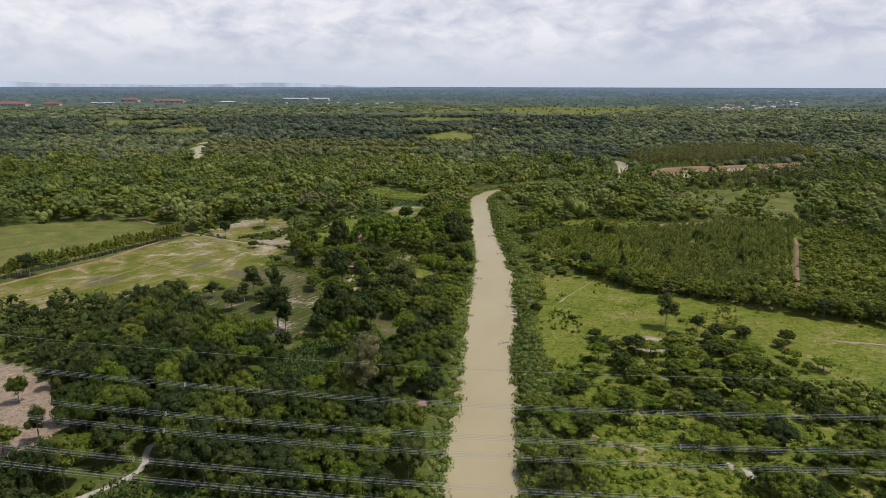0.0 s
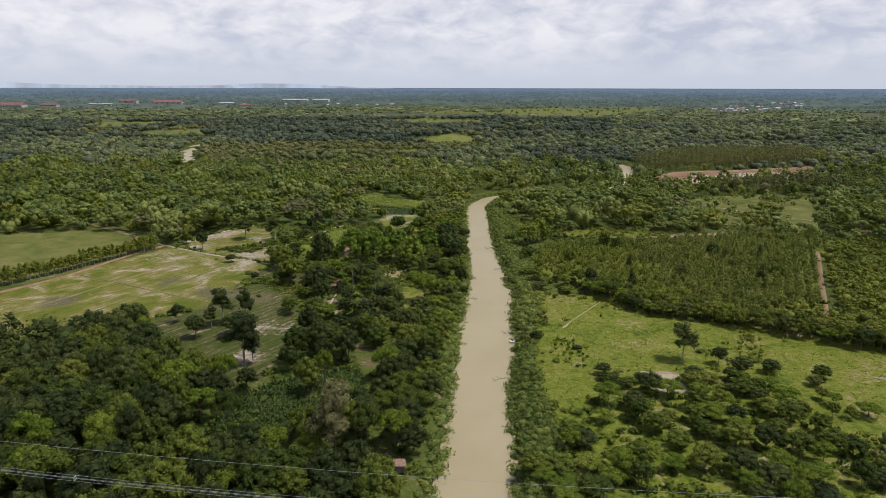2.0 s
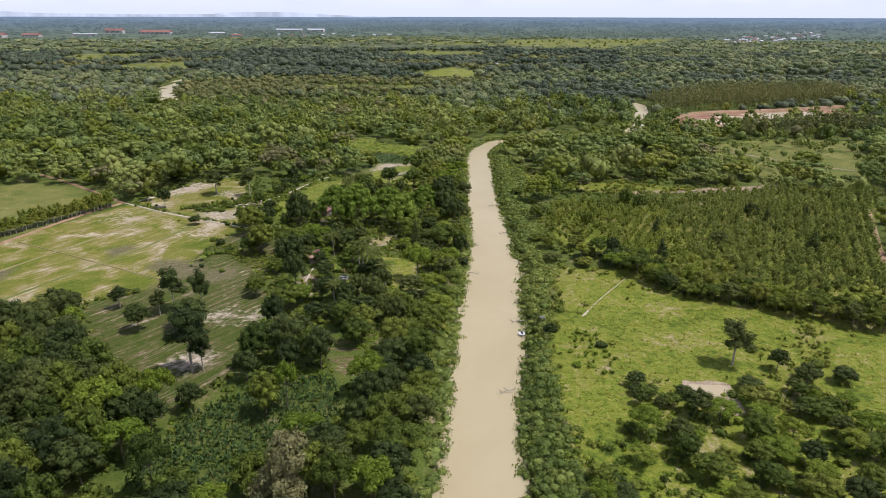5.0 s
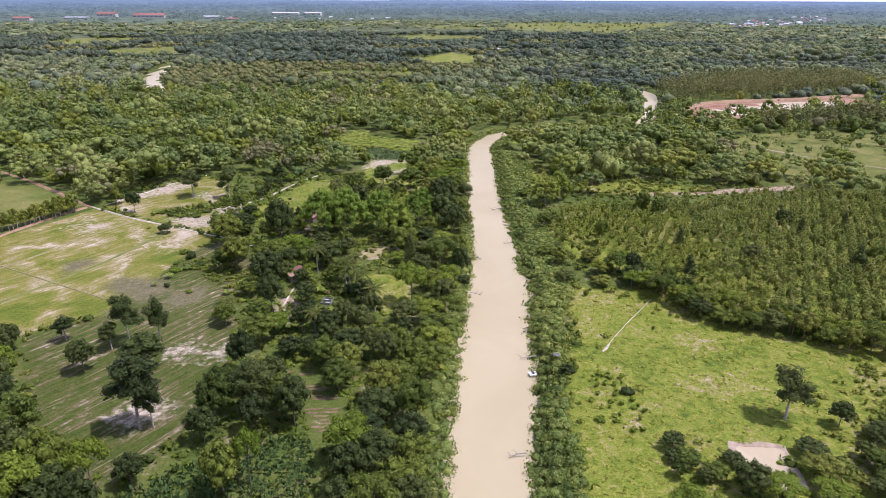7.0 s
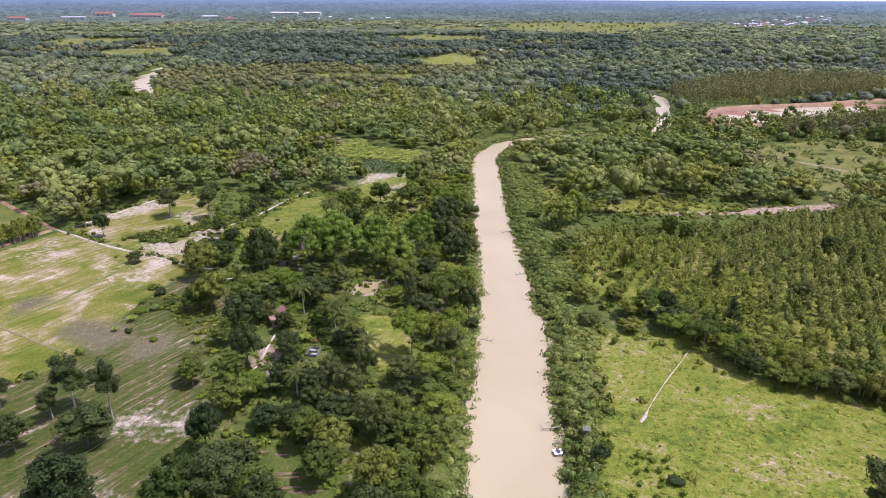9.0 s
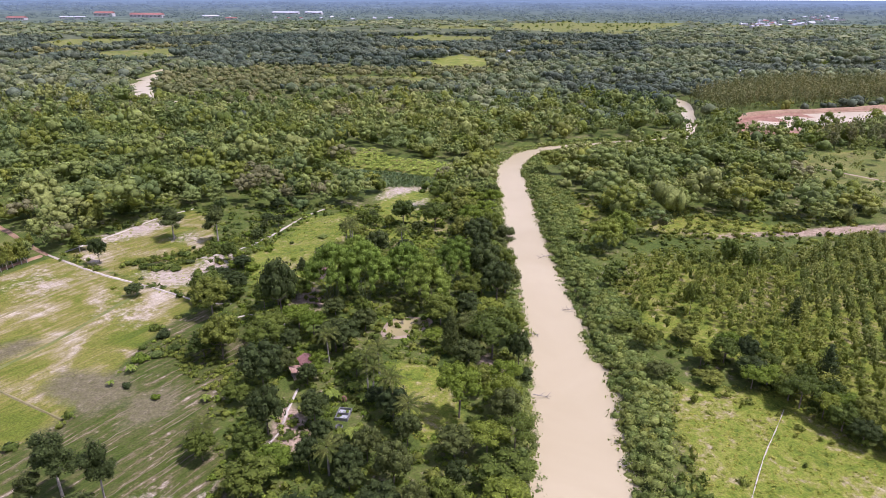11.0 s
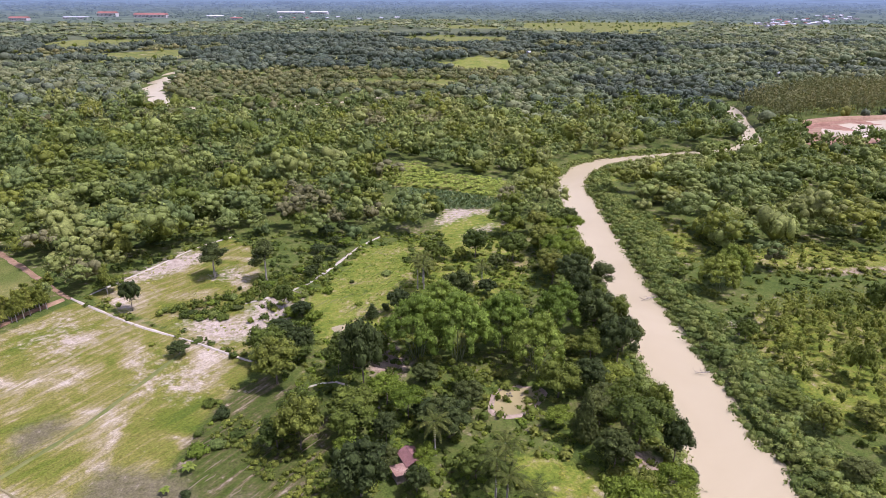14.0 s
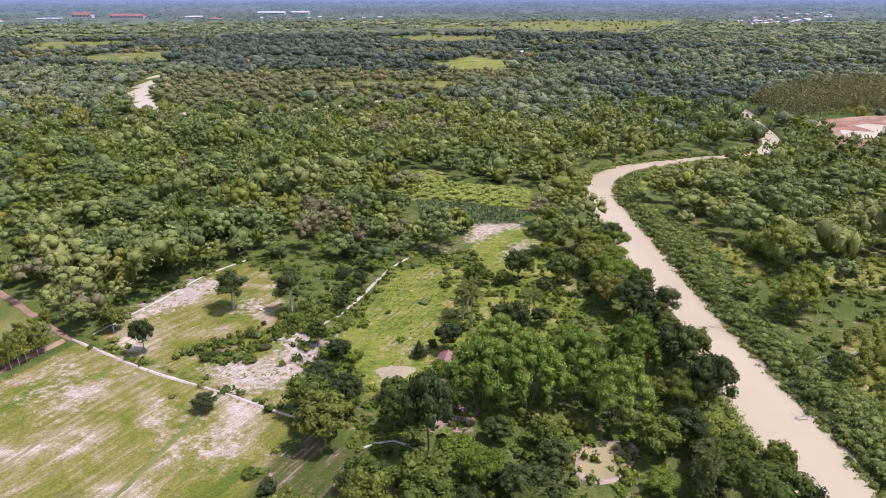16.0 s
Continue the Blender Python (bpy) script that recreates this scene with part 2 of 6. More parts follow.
WIRE = surface("weathered_aluminium_wire", [(0.3, (0.33, 0.335, 0.34)), (0.7, (0.44, 0.445, 0.45))], 0.2, 0.5, 0.0, None, 0.4, 0.0)
DARK = surface("dark_opening", [(0.3, (0.02, 0.02, 0.02)), (0.7, (0.04, 0.035, 0.03))], 1.0)
FIELD_CROP = surface("ploughed_brown_soil", [(0.35, (0.12, 0.075, 0.042)), (0.65, (0.25, 0.168, 0.105))], 1.2, 0.95, 0.05)


def water_material(name, rgb, deep):
    m, nodes, links, b = material(name)
    geo = nodes.new("ShaderNodeNewGeometry")
    f = noise_node(nodes, links, 0.035, 4, 0.55, geo.outputs["Position"], 0.6)
    links.new(ramp_node(nodes, links, f, [(0.3, deep), (0.7, rgb)]), b.inputs["Base Color"])
    b.inputs["Roughness"].default_value = 0.34
    b.inputs["IOR"].default_value = 1.333
    b.inputs["Specular IOR Level"].default_value = 0.2
    st = nodes.new("ShaderNodeMapping")
    st.inputs["Scale"].default_value = (1.2, 0.6, 1.0)
    links.new(geo.outputs["Position"], st.inputs["Vector"])
    w = noise_node(nodes, links, 1.3, 4, 0.6, st.outputs[0])
    bump(nodes, links, b, w, 0.12, 0.05)
    return m


RIVER_WATER = water_material("silty_brown_river_water", (0.420, 0.352, 0.208), (0.376, 0.312, 0.176))
POND_WATER = water_material("milky_tan_pond_water", (0.43, 0.355, 0.225), (0.38, 0.31, 0.19))
GREEN_WATER = water_material("olive_pond_water", (0.34, 0.28, 0.12), (0.26, 0.22, 0.10))


def ground_material():
    m, nodes, links, b = material("ground_cover")
    geo = nodes.new("ShaderNodeNewGeometry")
    P = geo.outputs["Position"]
    fine = noise_node(nodes, links, 0.55, 6, 0.65, P)
    mid = noise_node(nodes, links, 0.085, 5, 0.6, P, 0.6)
    large = noise_node(nodes, links, 0.021, 3, 0.55, P)
    grain = noise_node(nodes, links, 2.4, 4, 0.7, P)

    turned = nodes.new("ShaderNodeMapping")
    turned.inputs["Rotation"].default_value = (0, 0, radians(-58))
    links.new(P, turned.inputs["Vector"])
    rows = nodes.new("ShaderNodeMapping")
    rows.inputs["Scale"].default_value = (0.09, 0.75, 1.0)
    links.new(turned.outputs[0], rows.inputs["Vector"])
    streak = noise_node(nodes, links, 1.0, 3, 0.6, rows.outputs[0])

    def mask(name, soft=0.22, wobble=0.55):
        a = nodes.new("ShaderNodeAttribute")
        a.attribute_name = name
        w = math_node(nodes, links, "MULTIPLY", math_node(nodes, links, "SUBTRACT", math_node(nodes, links, "ADD", math_node(nodes, links, "MULTIPLY", fine, 0.6), math_node(nodes, links, "MULTIPLY", mid, 0.4)), 0.5), wobble * 2)
        v = math_node(nodes, links, "ADD", a.outputs["Fac"], w)
        r = nodes.new("ShaderNodeMapRange")
        r.inputs[1].default_value, r.inputs[2].default_value = 0.5 - soft, 0.5 + soft
        links.new(v, r.inputs[0])
        return r.outputs[0]

    def tone(a, c, lo=0.3, hi=0.7, f=mid):
        return ramp_node(nodes, links, f, [(lo, a), (hi, c)])
    under = ramp_node(nodes, links, math_node(nodes, links, "ADD", math_node(nodes, links, "MULTIPLY", mid, 0.55), math_node(nodes, links, "MULTIPLY", fine, 0.45)), [(0.36, (0.046, 0.072, 0.011)), (0.48, (0.076, 0.102, 0.016)), (0.56, (0.105, 0.115, 0.026)), (0.66, (0.165, 0.135, 0.066))])
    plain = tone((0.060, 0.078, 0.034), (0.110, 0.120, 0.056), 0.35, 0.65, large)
    meadow = ramp_node(nodes, links, math_node(nodes, links, "ADD", math_node(nodes, links, "MULTIPLY", mid, 0.5), math_node(nodes, links, "MULTIPLY", fine, 0.5)), [(0.38, (0.062, 0.090, 0.010)), (0.46, (0.128, 0.162, 0.016)), (0.53, (0.180, 0.188, 0.027)), (0.60, (0.255, 0.215, 0.090))])
    paddy = ramp_node(nodes, links, math_node(nodes, links, "ADD", math_node(nodes, links, "MULTIPLY", mid, 0.5), math_node(nodes, links, "ADD", math_node(nodes, links, "MULTIPLY", large, 0.28), math_node(nodes, links, "MULTIPLY", streak, 0.22))),
                      [(0.35, (0.066, 0.098, 0.009)), (0.44, (0.108, 0.128, 0.013)), (0.505, (0.168, 0.154, 0.030)), (0.56, (0.260, 0.216, 0.105)), (0.62, (0.420, 0.352, 0.250))])
    stub = ramp_node(nodes, links, math_node(nodes, links, "ADD", math_node(nodes, links, "MULTIPLY", streak, 0.5), math_node(nodes, links, "ADD", math_node(nodes, links, "MULTIPLY", fine, 0.25), math_node(nodes, links, "MULTIPLY", mid, 0.25))), [(0.36, (0.034, 0.055, 0.007)), (0.46, (0.058, 0.078, 0.011)), (0.53, (0.084, 0.084, 0.023)), (0.58, (0.150, 0.120, 0.062)), (0.65, (0.38, 0.318, 0.232))])
    sand = tone((0.27, 0.215, 0.145), (0.46, 0.385, 0.290), 0.3, 0.7, fine)
    earth = tone((0.20, 0.140, 0.085), (0.40, 0.305, 0.210), 0.3, 0.7, fine)
    dull = tone((0.092, 0.114, 0.020), (0.180, 0.168, 0.046), 0.35, 0.65)
    red = tone((0.20, 0.100, 0.060), (0.33, 0.190, 0.125), 0.35, 0.65)
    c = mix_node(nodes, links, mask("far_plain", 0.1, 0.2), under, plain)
    c = mix_node(nodes, links, mask("meadow"), c, meadow)
    c = mix_node(nodes, links, mask("paddy", 0.12, 0.2), c, paddy)
    c = mix_node(nodes, links, mask("dull"), c, dull)
    c = mix_node(nodes, links, mask("stubble"), c, stub)
    c = mix_node(nodes, links, mask("mud", 0.3, 0.5), c, tone((0.095, 0.090, 0.032), (0.165, 0.138, 0.078), 0.3, 0.7, fine))
    c = mix_node(nodes, links, mask("earth"), c, earth)
    c = mix_node(nodes, links, mask("red"), c, red)
    c = mix_node(nodes, links, mask("sand", 0.25, 1.5), c, sand)
    g = nodes.new("ShaderNodeMapRange")
    g.inputs[1].default_value, g.inputs[2].default_value = 0.3, 0.7
    g.inputs[3].default_value, g.inputs[4].default_value = 0.6, 1.4
    links.new(grain, g.inputs[0])
    gg = nodes.new("ShaderNodeCombineXYZ")
    for k in range(3):
        links.new(g.outputs[0], gg.inputs[k])
    links.new(mix_node(nodes, links, 1.0, c, gg.outputs[0], "MULTIPLY"), b.inputs["Base Color"])
    b.inputs["Roughness"].default_value = 0.95
    b.inputs["Specular IOR Level"].default_value = 0.15
    bump(nodes, links, b, math_node(nodes, links, "ADD", fine, math_node(nodes, links, "MULTIPLY", grain, 0.5)), 0.8, 0.25)
    return m


GROUND = ground_material()


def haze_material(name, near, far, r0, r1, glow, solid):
    """The far distance: a plain backdrop whose glow paints in haze, paler and bluer with distance from the river."""
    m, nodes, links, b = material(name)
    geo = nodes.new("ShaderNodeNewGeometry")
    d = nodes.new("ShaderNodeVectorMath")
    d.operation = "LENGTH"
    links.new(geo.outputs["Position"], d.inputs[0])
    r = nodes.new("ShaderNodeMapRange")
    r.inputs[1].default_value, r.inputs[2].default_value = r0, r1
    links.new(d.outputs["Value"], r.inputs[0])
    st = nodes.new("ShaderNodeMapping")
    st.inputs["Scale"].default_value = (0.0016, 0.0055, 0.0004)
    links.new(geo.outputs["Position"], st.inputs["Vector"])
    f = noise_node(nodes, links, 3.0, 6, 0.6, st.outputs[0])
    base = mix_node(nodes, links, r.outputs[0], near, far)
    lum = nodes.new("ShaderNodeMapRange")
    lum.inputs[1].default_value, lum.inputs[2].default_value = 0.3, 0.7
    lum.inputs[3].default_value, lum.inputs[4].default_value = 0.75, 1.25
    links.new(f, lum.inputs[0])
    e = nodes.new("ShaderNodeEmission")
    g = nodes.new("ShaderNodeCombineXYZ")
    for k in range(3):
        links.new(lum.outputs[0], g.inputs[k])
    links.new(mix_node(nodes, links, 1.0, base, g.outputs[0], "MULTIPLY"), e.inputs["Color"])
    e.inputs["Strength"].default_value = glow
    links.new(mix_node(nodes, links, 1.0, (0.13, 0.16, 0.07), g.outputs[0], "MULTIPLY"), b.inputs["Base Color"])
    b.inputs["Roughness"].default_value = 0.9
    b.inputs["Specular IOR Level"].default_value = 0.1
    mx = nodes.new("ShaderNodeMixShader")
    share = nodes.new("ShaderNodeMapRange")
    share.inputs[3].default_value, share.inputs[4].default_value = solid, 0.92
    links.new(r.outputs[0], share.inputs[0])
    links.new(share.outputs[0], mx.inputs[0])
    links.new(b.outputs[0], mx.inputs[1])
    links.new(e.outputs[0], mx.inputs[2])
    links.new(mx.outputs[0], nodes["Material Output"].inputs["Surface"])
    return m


# haze colour glows from plain and hills in place of hazy air
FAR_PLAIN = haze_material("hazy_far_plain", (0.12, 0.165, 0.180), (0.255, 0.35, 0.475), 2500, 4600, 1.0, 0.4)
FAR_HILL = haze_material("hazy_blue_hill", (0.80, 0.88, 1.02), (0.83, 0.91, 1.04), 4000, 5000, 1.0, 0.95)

CLAY = surface("brown_fired_clay", [(0.3, (0.12, 0.055, 0.035)), (0.7, (0.20, 0.10, 0.07))], 2.0, 0.6, 0.0)
GREY_FILL = surface("grey_white_lime", [(0.3, (0.26, 0.26, 0.25)), (0.7, (0.42, 0.42, 0.40))], 2.0, 0.8, 0.01)
STONE = surface("dark_wet_stone", [(0.3, (0.10, 0.085, 0.06)), (0.7, (0.20, 0.17, 0.12))], 2.0, 0.8, 0.02)


# ---------------------------------------------------------------- plan
WATER = -2.5


def smooth_line(points, step):
    """Points along a Catmull-Rom line through the given ones (any number of columns)."""
    p = np.array(points, float)
    p = np.vstack([2 * p[0] - p[1], p, 2 * p[-1] - p[-2]])
    out = []
    for a, b, c, d in zip(p[:-3], p[1:-2], p[2:-1], p[3:]):
        k = max(1, int(np.hypot(*(c - b)[:2]) / step))
        t = np.linspace(0, 1, k, endpoint=False)[:, None]
        out.append(0.5 * (2 * b + (c - a) * t + (2 * a - 5 * b + 4 * c - d) * t ** 2 + (3 * b - a - 3 * c + d) * t ** 3))
    out.append(p[-2:-1])
    return np.vstack(out)


# river: x, y of the middle line and half its width
RIVER = smooth_line([(-60, -900, 8), (-20, -300, 8), (5, 0, 8), (8.7, 117, 8.5), (11.7, 150, 8.1), (13.8, 180, 7.9), (16.0, 205, 8.9), (18.5, 226, 9.5),
                     (20.0, 248, 8.8), (21.5, 262, 9.4), (23.0, 275, 9.9), (22.5, 286, 8.0), (23.3, 300, 8.0), (23.5, 314, 7.9), (23.5, 330, 7.5), (22.5, 357, 7.8), (24.2, 396, 7.5), (25.1, 430, 7.5), (26.4, 468, 7.2), (32, 488, 7.0), (43, 507, 7.5),
                     (64, 520, 8), (95, 533, 7), (132, 543, 6), (153, 566, 4.6), (166, 596, 4.2), (178, 640, 4.0), (188, 670, 4), (190, 720, 5), (130, 790, 5),
                     (-40, 770, 5), (-170, 690, 5), (-250, 695, 6), (-277, 732, 7), (-300, 775, 7), (-318, 820, 8), (-346, 938, 6), (-380, 1060, 6), (-560, 1250, 6)], 5.0)


def river_gap(x, y):
    """Metres from the water's edge (negative: in the water), and the side (+1: the bank at larger x)."""
    x, y = np.asarray(x, float).ravel(), np.asarray(y, float).ravel()
    best, side = np.full(x.shape, 1e9), np.ones(x.shape)
    a, b = RIVER[:-1], RIVER[1:]
    for (ax, ay, aw), (bx, by, bw) in zip(a, b):
        near = (np.abs(x - ax) < 80) & (np.abs(y - ay) < 80)
        if not near.any():
            continue
        px, py = x[near], y[near]
        dx, dy = bx - ax, by - ay
        t = np.clip(((px - ax) * dx + (py - ay) * dy) / (dx * dx + dy * dy), 0, 1)
        d = np.hypot(px - ax - t * dx, py - ay - t * dy) - (aw + t * (bw - aw))
        s = np.where((px - ax) * dy - (py - ay) * dx > 0, 1.0, -1.0)
        better = d < best[near]
        k = np.flatnonzero(near)[better]
        best[k], side[k] = d[better], s[better]
    return best, side


def inside(poly, x, y):
    """Signed metres into a polygon: positive inside."""
    x, y = np.asarray(x, float), np.asarray(y, float)
    p = np.array(poly, float)
    d, odd = np.full(x.shape, 1e9), np.zeros(x.shape, bool)
    for (ax, ay), (bx, by) in zip(p, np.roll(p, -1, 0)):
        dx, dy = bx - ax, by - ay
        t = np.clip(((x - ax) * dx + (y - ay) * dy) / (dx * dx + dy * dy), 0, 1)
        d = np.minimum(d, np.hypot(x - ax - t * dx, y - ay - t * dy))
        cross = (ay > y) != (by > y)
        odd ^= cross & (x < ax + (y - ay) * dx / (dy if dy else 1e-9))
    return np.where(odd, d, -d)


PADDY = [(-136, 342), (-75, 310), (-80, 290), (-84, 250), (-104, 236), (-150, 212), (-205, 205)]
UPPER = [(-133, 345), (-120, 379), (-108, 392), (-97, 384), (-86, 352), (-76, 318), (-82, 314)]
STUBBLE = [(-84, 252), (-80, 292), (-74, 306), (-60, 300), (-52, 285), (-55, 262), (-45, 236), (-44, 200), (-52, 186), (-66, 184), (-80, 206), (-100, 236)]
GARDEN = [(-72, 342), (-60, 384), (-44, 392), (-42, 352), (-47, 326), (-62, 316)]
SANDS_THIN = [[(-136, 336), (-116, 326), (-120, 308), (-140, 318)], [(-108, 322), (-92, 312), (-82, 306), (-86, 290), (-102, 300)]]
SANDS = [[(-131, 353), (-119, 379), (-109, 379), (-112, 371), (-122, 357)], [(-103, 359), (-93, 357), (-99, 368)], [(-102, 329), (-84, 319), (-80, 323), (-96, 333)], [(-86, 324), (-85, 342), (-78, 348), (-74, 345), (-76, 328)],
         [(-34, 408), (-22, 420), (-12, 428), (-30, 426)], [(-24, 392), (-17, 398), (-14, 410), (-21, 404)], [(-61, 205), (-58, 211), (-53, 206), (-56, 201)], [(-62, 231), (-57, 234), (-54, 230), (-58, 228)], [(-51, 228), (-48, 232), (-46, 228)]]
MUDS = [[(-95, 266), (-79, 257), (-73, 264), (-79, 272), (-94, 274)], [(-112, 276), (-107, 286), (-111, 290), (-117, 285)], [(-88, 251), (-84, 255), (-82, 251)], [(-150, 262), (-138, 266), (-136, 254), (-146, 248)], [(-74, 262), (-66, 268), (-62, 258), (-70, 252)]]
YARDS = [[(-41, 262), (-41, 249), (-36, 245), (-32, 251), (-36, 260)], [(1, 284), (5, 281), (8, 277), (16, 275), (15, 271), (7, 272), (2, 277)], [(-46, 322), (-40, 312), (-43, 300), (-50, 308)]]
BANK_STRIP = [[(41.5, 332), (40, 318), (38.5, 308), (38.5, 299), (41.5, 292), (42.5, 296), (41.5, 306), (43.5, 324), (45, 333)]]
HOMEFIELD = [(-44, 334), (-43, 394), (-30, 374), (-20, 387), (-10, 406), (-3, 398), (-7, 360), (-20, 338)]
LAWN = [(-22, 279), (-14, 279), (-4, 275), (-2, 266), (-3, 250), (-11, 249), (-15, 262)]
CLEARING = [(-34, 400), (-33, 424), (-10, 430), (-10, 404), (-20, 385), (-30, 372)]
BANANAS = [(-68, 492), (-46, 504), (-34, 482), (-3, 470), (-10, 442), (-30, 455), (-62, 462)]
CASSAVA_FAR = [(-54, 457), (-30, 453), (-8, 440), (-15, 428), (-36, 426), (-52, 430)]
CASSAVA = [(-49, 184), (-36, 195), (-20, 199), (-15, 182), (-24, 172), (-31, 160), (-53, 158)]
ROWS_FIELD = [(-33, 223), (-25, 226), (-18, 216), (-11, 203), (-12, 194), (-19, 193), (-24, 205)]
CASSAVA_NEAR = [(-68, 118), (-40, 112), (-36, 96), (-74, 96)]
MEADOW = [(41, 270), (68, 266), (75, 248), (95, 238), (114, 235), (154, 208), (190, 180), (160, 140), (118, 155), (100, 158), (92, 190), (78, 194), (62, 189), (52, 186), (40, 172), (29, 176), (33, 220), (40, 240)]
MEADOW_NEAR = [(34, 112), (35, 133), (46, 141), (58, 128), (64, 112), (54, 96), (32, 96)]
MEADOW_BANK = [(42, 308), (50, 330), (60, 330), (58, 300), (50, 285)]
RIGHT_SCRUB = [(28, 96), (28, 178), (40, 172), (52, 186), (62, 189), (78, 194), (92, 190), (100, 158), (118, 155), (160, 140), (120, 96)]
GLADE = [(64, 380), (84, 388), (108, 384), (124, 374), (100, 364), (76, 368)]
MEADOW_STRIP = [(39, 376), (43, 420), (55, 412), (58, 388), (50, 374)]
MEADOW_BEND = [(38, 468), (42, 490), (58, 506), (90, 519), (122, 528), (118, 512), (84, 500), (64, 486), (52, 472)]
MEADOW_FAR = [(176, 464), (192, 494), (231, 508), (290, 502), (262, 456), (214, 382), (186, 392), (170, 404), (162, 432)]
BROWN_MEADOW = [(-262, 362), (-200, 380), (-168, 368), (-151, 352), (-147, 335), (-160, 295), (-184, 262), (-215, 222), (-330, 250)]
YELLOW = [(-74, 1040), (-22, 1063), (14, 1150), (60, 1060), (42, 938), (-14, 940)]
RED_WORKS = [(180, 549), (186, 594), (223, 629), (279, 646), (350, 668), (372, 640), (336, 600), (262, 572), (219, 556)]
DIRT_LEFT = [(-150, 182), (-122, 173), (-105, 160), (-97, 155), (-91, 144), (-89, 132), (-89, 121), (-102, 113), (-150, 128)]
DIRT_RIGHT = [(84, 362), (104, 365), (130, 366), (160, 371), (176, 382), (158, 379), (128, 372), (100, 369)]
FAR_FIELDS = [[(180, 1950), (205, 2400), (512, 2500), (820, 2440), (553, 1950), (354, 1800)], [(-195, 1559), (-34, 1665), (130, 1561), (-28, 1345)], [(-705, 1256), (-607, 1205), (-549, 1382), (-604, 1480), (-780, 1487)], [(-620, 1110), (-430, 1270), (-400, 1010)], [(-720, 1130), (-640, 1150), (-600, 1100), (-690, 1080)],
              [(-1650, 2380), (-1100, 2780), (-1040, 2680), (-1500, 2300)], [(1300, 2650), (1700, 2600), (1500, 2400)], [(-300, 1500), (-60, 1560), (-80, 1490), (-260, 1440)], [(-520, 2100), (-250, 2260), (-240, 2150)],
              [(700, 1900), (980, 1980), (960, 1880)], [(160, 980), (230, 1010), (240, 970)]]
for k in range(34):                         # strips of farmland on the far plain
    r0 = random.Random(500 + k)
    cy = r0.uniform(800, 2600)
    cx, a, L, W = r0.uniform(-0.7, 0.7) * cy, r0.uniform(-0.25, 0.25), r0.uniform(60, 200) * cy / 1500, r0.uniform(14, 45) * cy / 1500
    FAR_FIELDS.append([(cx + sx * L * math.cos(a) - sy * W * math.sin(a), cy + sx * L * math.sin(a) + sy * W * math.cos(a)) for sx, sy in ((-1, -1), (1, -0.8), (0.9, 1), (-1.1, 0.7))])
OPEN = [LAWN, PADDY, UPPER, STUBBLE, GARDEN, CLEARING, BANANAS, CASSAVA_FAR, CASSAVA, ROWS_FIELD, CASSAVA_NEAR, MEADOW, MEADOW_NEAR, MEADOW_BANK, GLADE, MEADOW_STRIP, MEADOW_BEND, MEADOW_FAR, BROWN_MEADOW, YELLOW, RED_WORKS, DIRT_LEFT, DIRT_RIGHT] + FAR_FIELDS
PLANTATION = [(44, 300), (52, 338), (74, 342), (110, 340), (130, 352), (160, 360), (206, 356), (170, 300), (140, 244), (114, 240), (94, 244), (76, 256), (66, 274)]
EUCALYPTS = [(192, 612), (222, 640), (279, 656), (360, 684), (430, 720), (430, 800), (300, 790), (196, 690)]
OLIVE_WOOD = [(-240, 762), (-40, 735), (10, 800), (-60, 905), (-235, 965)]
GROVE = [(206, 505), (216, 530), (262, 545), (310, 552), (320, 515), (250, 515)]


def ground_height(x, y):
    """The lie of the land: nearly flat, a channel for the river, a slow rise far away."""
    x, y = np.asarray(x, float), np.asarray(y, float)
    shape = x.shape
    x, y = x.ravel(), y.ravel()
    r = np.hypot(x, y)
    z = 0.25 * np.sin(x * 0.043 + 1.3) * np.sin(y * 0.037) + 0.12 * np.sin(x * 0.13 + y * 0.09)
    far = np.clip((r - 2500) / 2350, 0, 1)
    z = z + 66 * far ** 1.35
    d, _ = river_gap(x, y)
    bank = np.clip((d + 3.0) / 8.0, 0, 1)
    bank = bank * bank * (3 - 2 * bank)
    z = np.where(d < 6, z * bank + (-5.0) * (1 - bank), z)
    return z.reshape(shape)


# ---------------------------------------------------------------- mesh helpers
def mesh_of(name, V, F, mats, index=None, attrs=None, smooth=False):
    """A mesh from arrays: vertices, faces (one array of quads or triangles, or several)."""
    Fs = F if isinstance(F, list) else [F]
    Fs = [f for f in Fs if len(f)]
    V = np.asarray(V, np.float32)
    me = bpy.data.meshes.new(name)
    me.vertices.add(len(V))
    me.vertices.foreach_set("co", V.ravel())
    loops = np.concatenate([f.ravel() for f in Fs]).astype(np.int32)
    sizes = np.concatenate([np.full(len(f), f.shape[1]) for f in Fs]).astype(np.int32)
    starts = np.concatenate([[0], np.cumsum(sizes)[:-1]]).astype(np.int32)
    me.loops.add(len(loops))
    me.loops.foreach_set("vertex_index", loops)
    me.polygons.add(len(sizes))
    me.polygons.foreach_set("loop_start", starts)
    me.polygons.foreach_set("loop_total", sizes)
    for m in (mats if isinstance(mats, (list, tuple)) else [mats]):
        me.materials.append(m)
    if index is not None:
        me.polygons.foreach_set("material_index", np.asarray(index, np.int32))
    me.polygons.foreach_set("use_smooth", np.full(len(sizes), smooth))
    for key, v in (attrs or {}).items():
        a = me.attributes.new(key, "FLOAT", "POINT")
        a.data.foreach_set("value", np.asarray(v, np.float32))
    me.update(calc_edges=True)
    return me


